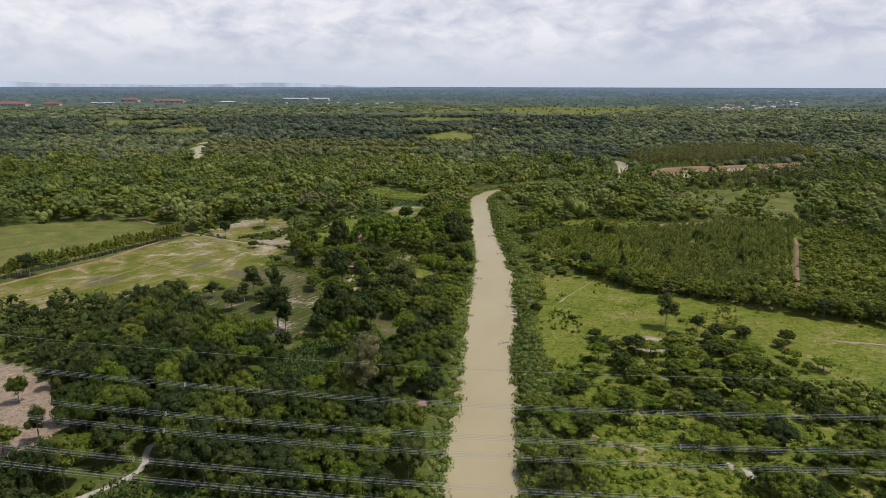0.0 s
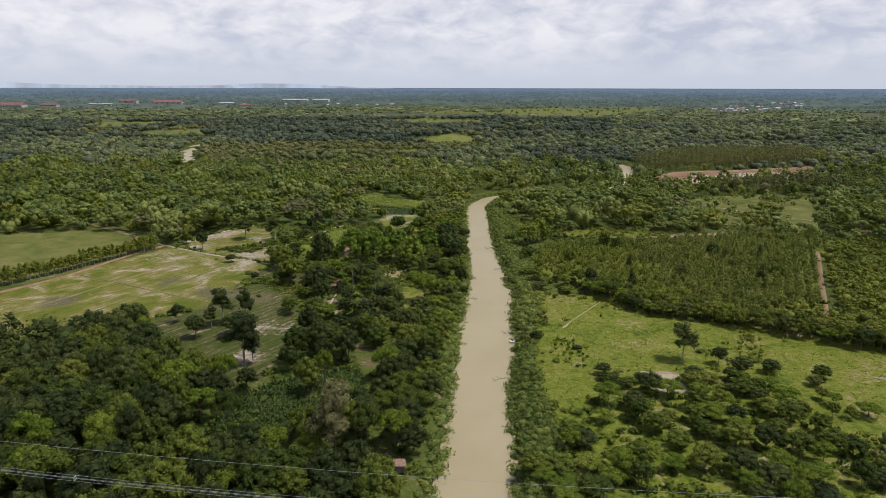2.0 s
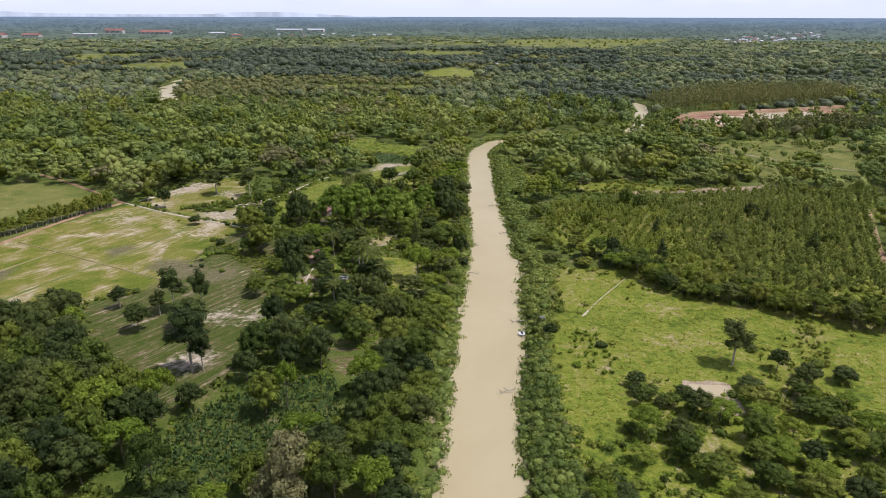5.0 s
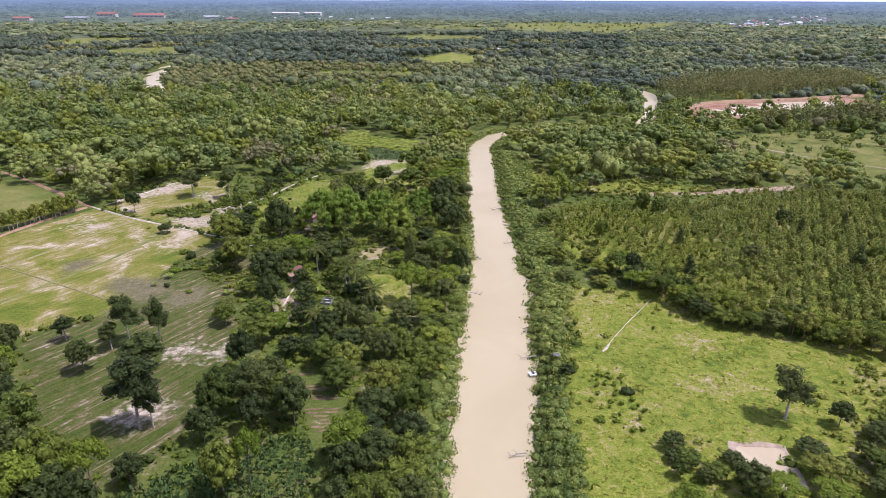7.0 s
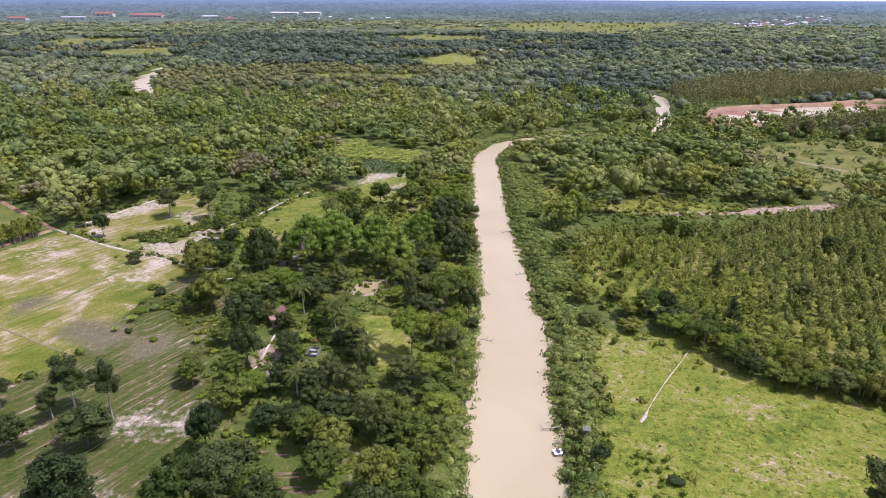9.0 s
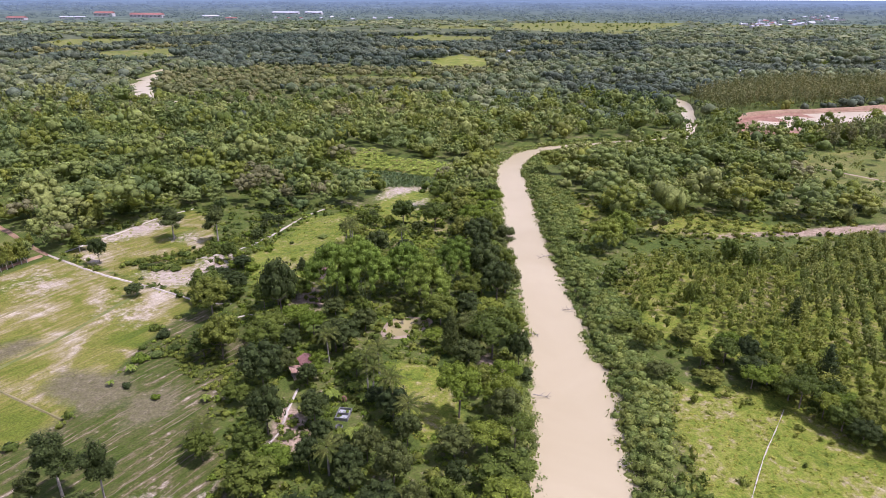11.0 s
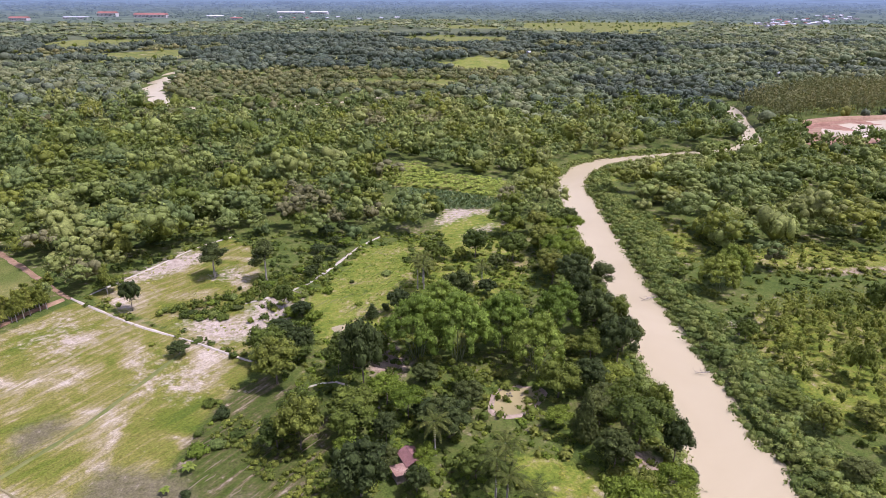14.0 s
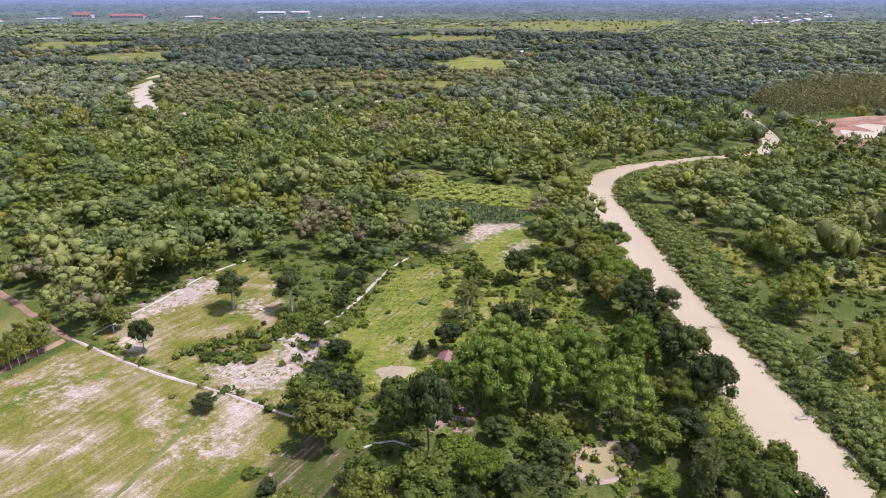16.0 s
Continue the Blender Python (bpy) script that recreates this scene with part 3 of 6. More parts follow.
def part(name, bm, mat, parent, label=""):
    """One mesh object under a thing or a part."""
    me = bpy.data.meshes.new(name)
    bm.to_mesh(me)
    bm.free()
    me.materials.append(mat)
    ob = new(name, me)
    ob.parent = parent
    return tagged(ob, label)


def part_mesh(name, me, parent, label=""):
    ob = new(name, me)
    ob.parent = parent
    return tagged(ob, label)


def box(bm, x0, x1, y0, y1, z0, z1):
    r = bmesh.ops.create_cube(bm, size=1, matrix=Matrix.Translation(((x0 + x1) / 2, (y0 + y1) / 2, (z0 + z1) / 2)) @ Matrix.Diagonal((x1 - x0, y1 - y0, z1 - z0, 1)))
    return r["verts"]


def tube(points, radii, sides=6):
    """A tapered tube through points: vertices and quads."""
    P, n = np.array(points, float), len(points)
    V = []
    for k in range(n):
        d = P[min(k + 1, n - 1)] - P[max(k - 1, 0)]
        d = d / (np.linalg.norm(d) + 1e-9)
        u = np.cross(d, (0.31, 0.95, 0.05))
        u /= np.linalg.norm(u) + 1e-9
        w = np.cross(d, u)
        a = np.linspace(0, 2 * np.pi, sides, endpoint=False)
        V.append(P[k] + radii[k] * (np.cos(a)[:, None] * u + np.sin(a)[:, None] * w))
    F = [(k * sides + j, k * sides + (j + 1) % sides, (k + 1) * sides + (j + 1) % sides, (k + 1) * sides + j) for k in range(n - 1) for j in range(sides)]
    return np.vstack(V), np.array(F)


def joined(pieces):
    """Join (V, F) pairs that have the same number of corners a face."""
    V, F, k = [], [], 0
    for v, f in pieces:
        V.append(v)
        F.append(np.asarray(f) + k)
        k += len(v)
    return np.vstack(V), np.vstack(F)


# ---------------------------------------------------------------- plants
def unit(v):
    return v / (np.linalg.norm(v, axis=-1, keepdims=True) + 1e-9)


ICO = None


def ico():
    global ICO
    if ICO is None:
        bm = bmesh.new()
        bmesh.ops.create_icosphere(bm, subdivisions=1, radius=1.0)
        ICO = (np.array([v.co for v in bm.verts]), np.array([[v.index for v in f.verts] for f in bm.faces]))
        bm.free()
    return ICO


def leaf_cards(r, blobs, n, size, droop=0.0, flat=0.35, corners=4):
    """Leaf clumps scattered over the outside of a set of ellipsoids (x, y, z, rx, rz)."""
    B = np.array(blobs, float)
    w = B[:, 3] * (B[:, 3] + B[:, 4])
    k = r.choice(len(B), n, p=w / w.sum())
    d = unit(r.normal(size=(n, 3)) + (0, 0, 0.35))
    rad = np.stack([B[k, 3], B[k, 3], B[k, 4]], 1)
    c = B[k, :3] + d * rad * r.uniform(0.74, 1.14, (n, 1))
    normal = unit(d + r.normal(size=(n, 3)) * 0.42 + (0, 0, flat * 0.5))
    u = unit(np.cross(normal, r.normal(size=(n, 3))))
    v = np.cross(normal, u)
    u[:, 2] -= droop
    s = size * r.uniform(0.55, 1.35, (n, 1))
    j = lambda: r.uniform(0.7, 1.3, (n, 1))
    if corners == 3:
        V = np.stack([c - u * s * j() * 0.5 - v * s * j() * 0.36, c + u * s * j() * 0.66, c - u * s * j() * 0.3 + v * s * j() * 0.5], 1)
        return V.reshape(-1, 3), np.arange(n * 3).reshape(-1, 3)
    V = np.stack([c - u * s * j() * 0.62, c - v * s * j() * 0.36, c + u * s * j() * 0.62 - normal * s * 0.12, c + v * s * j() * 0.36], 1)
    return V.reshape(-1, 3), np.arange(n * 4).reshape(-1, 4)


def cores(r, blobs, scale=0.74):
    iv, iff = ico()
    out = []
    for x, y, z, a, b in blobs:
        out.append((iv * np.array([a, a, b]) * scale * r.uniform(0.82, 1.12, (len(iv), 1)) + (x, y, z), iff))
    return joined(out)


def crown_blobs(r, kind):
    """Ellipsoids of a crown in units of its radius and of the height of the tree; base at 0."""
    if kind == "round":
        n, out = 18, [(0, 0, 0.58, 0.62, 0.26)]
        for k in range(n):
            up = -0.25 + 1.2 * (k + 0.5) / n
            a, q = k * 2.4 + r.uniform(-.4, .4), 0.70 * math.sqrt(max(0.05, 1 - up * up * 0.9)) * r.uniform(0.85, 1.15)
            out.insert(r.integers(0, len(out) + 1), (math.cos(a) * q, math.sin(a) * q, 0.58 + 0.29 * up + r.uniform(-.03, .03), r.uniform(0.22, 0.37), r.uniform(0.085, 0.145)))
    elif kind == "tall":
        out = []
        for k in range(14):
            a, q = k * 2.4 + r.uniform(-.5, .5), r.uniform(0.2, 0.8)
            out.append((math.cos(a) * q, math.sin(a) * q, r.uniform(0.46, 0.92) - 0.08 * q, r.uniform(0.24, 0.42), r.uniform(0.06, 0.10)))
        out.append((0, 0, 0.74, 0.45, 0.24))
    elif kind == "spread":
        out = []
        for k in range(11):
            a, q = k * 2.4 + r.uniform(-.4, .4), 0.85 * math.sqrt((k + 0.5) / 11)
            out.append((math.cos(a) * q, math.sin(a) * q, 0.86 - 0.30 * q * q + r.uniform(-.06, .06), r.uniform(0.26, 0.40), r.uniform(0.08, 0.13)))
    elif kind == "cone":
        out = [(r.uniform(-.1, .1), r.uniform(-.1, .1), 0.2 + 0.11 * k, 0.95 * (1 - k / 8.5), 0.12) for k in range(7)]
    elif kind == "young":
        out = [(0, 0, 0.55, 0.5, 0.36)] + [(math.cos(k * 2.4) * 0.5, math.sin(k * 2.4) * 0.5, r.uniform(0.4, 0.85), r.uniform(0.35, 0.6), r.uniform(0.10, 0.16)) for k in range(6)]
    elif kind == "slim":
        out = [(r.uniform(-.3, .3), r.uniform(-.3, .3), 0.42 + 0.09 * k, 0.75 - 0.08 * k, 0.09) for k in range(6)]
    elif kind == "bush":
        out = [(0, 0, 0.42, 0.7, 0.42)]
        for k in range(6):
            a, q = k * 2.4 + r.uniform(-.4, .4), r.uniform(0.35, 0.72)
            out.append((math.cos(a) * q, math.sin(a) * q, r.uniform(0.25, 0.6), r.uniform(0.28, 0.5), r.uniform(0.22, 0.34)))
    elif kind == "bamboo":
        out = []
        for k in range(40):
            a, q = k * 2.4 + r.uniform(-.4, .4), 0.92 * math.sqrt((k + 0.6) / 40)
            top = 0.96 - 0.46 * q ** 1.7 + r.uniform(-.09, .05)
            out.append((math.cos(a) * q, math.sin(a) * q, top, r.uniform(0.13, 0.24), r.uniform(0.05, 0.09)))
            out.append((math.cos(a) * q * 1.08, math.sin(a) * q * 1.08, top - r.uniform(0.10, 0.22), r.uniform(0.11, 0.18), r.uniform(0.06, 0.10)))
    return out


def tree_arrays(seed, kind, height, radius, n, size, core_scale=0.74, max_blobs=0, corners=4):
    """Crown arrays of a tree of that height and crown radius: leaf quads, core triangles."""
    r = np.random.default_rng(seed)
    B = [(x * radius, y * radius, z * height, a * radius, b * height) for x, y, z, a, b in crown_blobs(r, kind)]
    droop = 0.5 if kind == "bamboo" else 0.15
    lv, lf = leaf_cards(r, B, n, size, droop, 0.35, corners)
    CB = B if not max_blobs else B[:max_blobs]
    cv, cf = cores(r, CB, core_scale)
    return B, lv, lf, cv, cf


def crown_mesh(name, arrays, mat):
    _, lv, lf, cv, cf = arrays
    return mesh_of(name, np.vstack([lv, cv]), [lf, cf + len(lv)], mat, smooth=True)


def trunk_mesh(name, seed, B, height, radius, kind, mat):
    """A tapered trunk with limbs that reach into the crown."""
    r = np.random.default_rng(seed + 99)
    r0 = 0.010 * height + 0.05
    bole = 0.62 if kind in ("tall", "slim", "spread") else 0.42
    pts = [(0, 0, -0.4), (r.uniform(-.1, .1), r.uniform(-.1, .1), height * bole * 0.5), (r.uniform(-.25, .25), r.uniform(-.25, .25), height * bole), (0, 0, height * 0.84)]
    out = [tube(pts, [r0 * 1.35, r0, r0 * 0.75, r0 * 0.15], 7)]
    for b in B[1:: max(1, len(B) // 6)]:
        s = np.array(pts[1]) * 0.4 + np.array(pts[2]) * 0.6
        e = np.array(b[:3])
        m = (s + e) / 2 + (0, 0, -0.06 * height)
        out.append(tube([s, m, e], [r0 * 0.5, r0 * 0.34, r0 * 0.1], 5))
    V, F = joined(out)
    return mesh_of(name, V, F, mat, smooth=True)


def culm_meshes(seed, B, mat):
    """Bamboo stems that lean out into the plumes, a mesh each."""
    r = np.random.default_rng(seed + 77)
    out = []
    for b in B[1:: max(1, len(B) // 9)]:
        e = np.array(b[:3])
        s = e * (0.16, 0.16, 0) + (0, 0, -0.3)
        m = s * 0.5 + e * 0.5 + (-0.18 * e[0], -0.18 * e[1], 0.12 * e[2])
        v, f = tube([s, m, e], [0.07, 0.055, 0.02], 6)
        out.append(mesh_of("culm", v, f, mat, smooth=True))
    return out


def frond(r, a, length, rise, droop, width, steps=9):
    """A feather leaf: leaflets on both sides of a bending rib."""
    s = np.linspace(0.08, 1, steps)
    out_dir = np.array([math.cos(a), math.sin(a), 0])
    side = np.array([-math.sin(a), math.cos(a), 0])
    mid = out_dir * (s * length * 0.92)[:, None] + np.array([0, 0, 1.0]) * (rise * s - droop * s ** 2.2)[:, None] * length
    V, F = [], []
    for k in range(steps - 1):
        p, q = mid[k], mid[k + 1]
        for sg in (-1, 1):
            w = width * math.sin(math.pi * min(0.97, 0.18 + 0.8 * s[k])) * r.uniform(0.8, 1.15)
            tip = side * sg * w + out_dir * 0.35 * w + np.array([0, 0, -0.45 * w])
            base = len(V)
            V += [p, p + (q - p) * 0.75, p + (q - p) * 0.72 + tip, p + tip * 0.9]
            F.append((base, base + 1, base + 2, base + 3))
    return np.array(V), np.array(F)


def palm_meshes(seed, height):
    r = np.random.default_rng(seed)
    lean = r.uniform(-0.6, 0.6, 2)
    top = np.array([lean[0], lean[1], height])
    tv, tf = tube([(0, 0, -0.3), top * (0.35, 0.35, 0.5), top], [0.24, 0.17, 0.13], 8)
    fr = []
    for k in range(20):
        up = 0.85 - 0.042 * k + r.uniform(-.1, .1)
        v, f = frond(r, k * 2.4, r.uniform(3.2, 4.2), up, 0.50 + 0.012 * k, 0.55, 13)
        fr.append(mesh_of("frond", v + top, f, LEAF_PALM))
    return mesh_of("trunk", tv, tf, BARK_PALE, smooth=True), fr


def banana_arrays(seed, height):
    r = np.random.default_rng(seed)
    out = []
    for k in range(8):
        a, L = k * 2.4 + r.uniform(-.3, .3), height * r.uniform(0.6, 0.85)
        s = np.linspace(0, 1, 5)
        d, side = np.array([math.cos(a), math.sin(a), 0]), np.array([-math.sin(a), math.cos(a), 0])
        mid = np.array([0, 0, height * 0.35]) + d * (s * L * 0.75)[:, None] + np.array([0, 0, 1]) * (0.85 * s - 0.75 * s ** 2.3)[:, None] * L
        w = 0.16 * height * np.sin(np.pi * np.clip(0.15 + 0.82 * s, 0, 1))[:, None]
        V = np.vstack([mid - side * w, mid + side * w])
        F = [(i, i + 1, i + 6, i + 5) for i in range(4)]
        out.append((V, np.array(F)))
    return joined(out)


def banana_plant_parts(seed, height):
    """Meshes of one banana plant: a stout stem and its long leaves."""
    V, F = banana_arrays(seed, height)
    tv, tf = tube([(0, 0, -0.2), (0, 0, height * 0.4)], [0.14, 0.07], 7)
    leaves = [mesh_of("leaf", V[k * 10:(k + 1) * 10], F[:4], LEAF_BANANA) for k in range(8)]
    return mesh_of("stem", tv, tf, BARK_GREEN, smooth=True), leaves


def spread_out(V, F, X, Y, Z, S, H, A, tint, cols):
    """Copies of an array mesh at many places: scaled by S (and H in height), turned by A."""
    n, c, s = len(X), np.cos(A), np.sin(A)
    x = (V[None, :, 0] * c[:, None] - V[None, :, 1] * s[:, None]) * S[:, None] + X[:, None]
    y = (V[None, :, 0] * s[:, None] + V[None, :, 1] * c[:, None]) * S[:, None] + Y[:, None]
    z = V[None, :, 2] * H[:, None] + Z[:, None]
    W = np.stack([x, y, z], 2).reshape(-1, 3)
    G = (F[None] + (np.arange(n) * len(V))[:, None, None]).reshape(-1, F.shape[1])
    return W, G, np.repeat(tint, len(V))


def stuff(name, protos, X, Y, S, H, mat, label, category, seed=1, sink=0.0, align=None):
    """Plants that nobody could count, joined into one object."""
    r = np.random.default_rng(seed)
    X, Y = np.asarray(X, float), np.asarray(Y, float)
    if len(X) == 0:
        return None
    Z = ground_height(X, Y) - sink
    A = r.uniform(0, 6.283, len(X)) if align is None else np.full(len(X), align)
    T = r.uniform(0, 1, len(X))
    pick = r.integers(0, len(protos), len(X))
    Vs, Q, Tr, Ts, k = [], [], [], [], 0
    for i, (qv, qf, cv, cf) in enumerate(protos):   # leaves, lumps
        m = pick == i
        if not m.any():
            continue
        for v, f, store in ((qv, qf, Q), (cv, cf, Tr)):
            if v is None:
                continue
            W, G, t = spread_out(v, f, X[m], Y[m], Z[m], S[m], H[m], A[m], T[m], None)
            (Q if f.shape[1] == 4 else Tr).append(G + k)
            Vs.append(W)
            Ts.append(t)
            k += len(W)
    F = [np.vstack(q) for q in (Q, Tr) if q]
    ob = new(name, mesh_of(name, np.vstack(Vs), F, mat, attrs={"tint": np.concatenate(Ts)}, smooth=True))
    return tagged(ob, label, category, kind="stuff")


def scatter(x0, x1, y0, y1, step, seed, jitter=0.42):
    """A jittered grid of places."""
    r = np.random.default_rng(seed)
    gx, gy = np.meshgrid(np.arange(x0, x1, step), np.arange(y0, y1, step))
    gx = gx + (np.arange(gx.shape[0]) % 2)[:, None] * step * 0.5
    return (gx.ravel() + r.uniform(-jitter, jitter, gx.size) * step, gy.ravel() + r.uniform(-jitter, jitter, gx.size) * step)


def any_open(x, y, margin=0.0):
    """Where fields, meadows and bare ground keep trees away."""
    out = np.zeros(len(x), bool)
    for p in OPEN:
        q = np.array(p)
        near = (x > q[:, 0].min() - 5) & (x < q[:, 0].max() + 5) & (y > q[:, 1].min() - 5) & (y < q[:, 1].max() + 5)
        if near.any():
            k = np.flatnonzero(near)
            out[k] |= inside(p, x[k], y[k]) > margin
    return out


RED_LANE = [(142.5, 245), (152, 263), (164, 286), (179, 314), (190, 335)]


def off_lane(x, y, gap=3.0):
    """Clear of the straight red lane between the plantations."""
    q = np.array(RED_LANE, float)
    return (np.abs(x - np.interp(y, q[:, 1], q[:, 0])) > gap) | (y < 240) | (y > 335)


def in_view(x, y, margin=25.0):
    return (np.abs(x) < 0.74 * (y + 20) + margin) & (y > 92)


# ---------------------------------------------------------------- ground, water
def grown(start, first, ratio, end):
    out, s = [], first
    v = start
    while v < end:
        v += s
        s *= ratio
        out.append(min(v, end))
    return out


def build_ground():
    fx = list(np.arange(-200, 200.1, 2.2))
    fy = list(np.arange(90, 540.1, 2.2))
    xs = [-v for v in reversed(grown(200, 3, 1.085, 4900))] + fx + grown(fx[-1], 3, 1.085, 4900)
    ys = [90 - v for v in reversed(grown(0, 4, 1.16, 4900))] + fy + grown(fy[-1], 3, 1.06, 4900)
    gx, gy = np.meshgrid(np.array(xs), np.array(ys))
    z = ground_height(gx, gy)
    x, y = gx.ravel(), gy.ravel()
    n, m = len(xs), len(ys)
    i, j = np.meshgrid(np.arange(n - 1), np.arange(m - 1))
    k = (j * n + i).ravel()
    F = np.stack([k, k + 1, k + n + 1, k + n], 1)
    rr = np.hypot(x[F].mean(1), y[F].mean(1))

    def soft(polys, w=3.0):
        out = np.zeros(len(x))
        for p in polys:
            q = np.array(p)
            near = (x > q[:, 0].min() - 12) & (x < q[:, 0].max() + 12) & (y > q[:, 1].min() - 12) & (y < q[:, 1].max() + 12)
            if near.any():
                out[near] = np.maximum(out[near], np.clip(0.5 + inside(p, x[near], y[near]) / (2 * w), 0, 1))
        return out
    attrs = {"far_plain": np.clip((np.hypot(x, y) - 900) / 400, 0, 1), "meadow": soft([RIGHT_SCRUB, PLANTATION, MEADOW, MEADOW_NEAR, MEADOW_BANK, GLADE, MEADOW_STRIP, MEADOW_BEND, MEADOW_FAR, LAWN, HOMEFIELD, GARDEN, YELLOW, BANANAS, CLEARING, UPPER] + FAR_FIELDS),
             "paddy": soft([PADDY, UPPER], 2.0), "stubble": soft([STUBBLE]), "sand": np.maximum(soft(SANDS, 5.0), np.maximum(0.40 * soft(SANDS_THIN, 6.0), soft(BANK_STRIP, 2.0))), "mud": soft(MUDS), "red": soft([RED_WORKS]), "earth": soft([DIRT_LEFT, DIRT_RIGHT] + YARDS), "dull": np.maximum(soft([BROWN_MEADOW]), np.maximum(0.75 * soft([MEADOW_FAR]), 0.62 * soft(FAR_FIELDS)))}
    d, _ = river_gap(x, y)
    attrs["stubble"] = np.maximum(attrs["stubble"], np.clip(1 - (d - 1.0) / 2.0, 0, 1) * (d < 5))
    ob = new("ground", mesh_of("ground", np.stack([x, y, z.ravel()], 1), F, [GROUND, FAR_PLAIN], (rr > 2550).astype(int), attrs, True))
    tagged(ob, "flat green lowland of fields, scrub and bare patches", "ground", kind="structure")


build_ground()


def ribbon(name, line, width, mat, label, category, lift=0.06, crown=0.0, wobble=0.0, kind="structure", seed=3, edge=0.15):
    """A strip laid along a line on the ground, with a raised middle and sunk edges."""
    p = smooth_line(line, 2.5)
    r = np.random.default_rng(seed)
    d = np.gradient(p[:, :2], axis=0)
    nrm = unit(np.stack([-d[:, 1], d[:, 0]], 1))
    w = np.full(len(p), width / 2.0) if np.isscalar(width) else np.interp(np.linspace(0, 1, len(p)), np.linspace(0, 1, len(width)), np.array(width) / 2.0)
    V, cols = [], (-1.0, -0.6, 0.0, 0.6, 1.0)
    for c in cols:
        q = p[:, :2] + nrm * (c * w * (1 + wobble * r.uniform(-1, 1, len(p))))[:, None]
        z = ground_height(q[:, 0], q[:, 1]) + (lift + 0.09 + crown * (1 - c * c) if abs(c) < 1 else -edge)
        V.append(np.stack([q[:, 0], q[:, 1], z], 1))
    V = np.stack(V, 1).reshape(-1, 3)
    k = (np.arange(len(p) - 1)[:, None] * 5 + np.arange(4)[None]).ravel()
    F = np.stack([k, k + 1, k + 6, k + 5], 1)
    return tagged(new(name, mesh_of(name, V, F, mat, smooth=True)), label, category, kind=kind)


def build_river():
    d = np.gradient(RIVER[:, :2], axis=0)
    nrm = unit(np.stack([-d[:, 1], d[:, 0]], 1))
    w = (RIVER[:, 2] + 4.0)[:, None]
    V = np.stack([np.column_stack([RIVER[:, :2] + nrm * w * c, np.full(len(RIVER), WATER)]) for c in (-1, 0, 1)], 1).reshape(-1, 3)
    k = (np.arange(len(RIVER) - 1)[:, None] * 3 + np.arange(2)[None]).ravel()
    ob = new("water", mesh_of("water", V, np.stack([k, k + 1, k + 4, k + 3], 1), RIVER_WATER, smooth=True))
    tagged(ob, "calm silty tan-brown river water between green banks", "river", kind="structure")


build_river()


def pond(name, cx, cy, outline, mat, label, rim_mat=SAND_PATH):
    """A small pond: a water sheet with a low earth rim."""
    r = np.random.default_rng(len(label))
    o = list(outline)
    pts = smooth_line([o[-1]] + o + [o[0]], 0.8)
    gap = np.hypot(pts[:, 0] - o[0][0], pts[:, 1] - o[0][1])
    first = int(np.argmin(gap[: len(gap) // 2]))
    last = len(gap) // 2 + int(np.argmin(gap[len(gap) // 2:]))
    pts = pts[first:last]
    c = np.array([cx, cy])
    rim = []
    z0 = float(ground_height(np.array([cx]), np.array([cy]))[0])
    for s, z in ((0.0, 0.10), (1.0, 0.10), (1.05, 0.20), (1.16, 0.16), (1.34, -0.2)):
        q = c + (pts - c) * s * (1 + (r.uniform(-.04, .04, (len(pts), 1)) if s > 1 else 0))
        rim.append(np.column_stack([q, np.full(len(pts), z0 + z)]))
    n = len(pts)
    k = np.arange(n)
    f = lambda a0: np.stack([a0 * n + k, a0 * n + (k + 1) % n, (a0 + 1) * n + (k + 1) % n, (a0 + 1) * n + k], 1)
    F = np.vstack([f(0), f(1), f(2), f(3)])
    idx = np.concatenate([np.zeros(n, int), np.ones(3 * n, int)])
    ob = new(name, mesh_of(name, np.vstack(rim), F, [mat, rim_mat], idx, smooth=True))
    return tagged(ob, label, "pond", kind="structure")


pond("pond", 66.5, 189, [(62, 195.6), (64, 196.0), (70.2, 195.6), (70.6, 193.5), (70.0, 187), (69.4, 185.4), (66.6, 185.0), (61.4, 188.6)], POND_WATER, "small milky tan pond with an earthen rim in the meadow", EARTH_PATH)
pond("pond", -16, 296, [(-21, 297), (-18, 300.6), (-11.5, 300), (-11, 297), (-16, 291.5), (-21, 292)], GREEN_WATER, "small olive-brown pond among trees", EARTH_PATH)
pond("pond", 240, 600, [(207, 577), (215, 601), (238, 617), (275, 632), (330, 640), (330, 606), (262, 588), (230, 573)], POND_WATER, "large excavated pond with a bare red earth rim", RED_EARTH)

ribbon("track", [(-138, 343.5), (-136, 342.3), (-114, 329), (-95, 320), (-75, 309.5), (-66, 308)], [0.9, 1.1, 0.8, 1.0, 0.6, 0.9, 0.5, 0.5], SAND_PATH, "narrow pale sandy track between paddy fields", "track", 0.08, 0.10, 0.4)
ribbon("track", [(-138, 343.5), (-143, 347), (-157, 358.5), (-171, 370), (-200, 392), (-240, 415)], [1.6, 2.2, 2.4, 2.0, 2.6, 2.2], RED_EARTH, "red-brown earth farm track at the wood's edge", "track", 0.10, 0.08, 0.3)
ribbon("bund", [(-230, 160), (-184, 246), (-161, 288), (-148.5, 326), (-144.5, 336), (-140, 343)], [1.8, 2.6, 1.6, 2.4, 1.8, 2.2], RED_EARTH, "bare red-brown bank along the paddies", "bund", 0.12, 0.3, 0.35, seed=8)
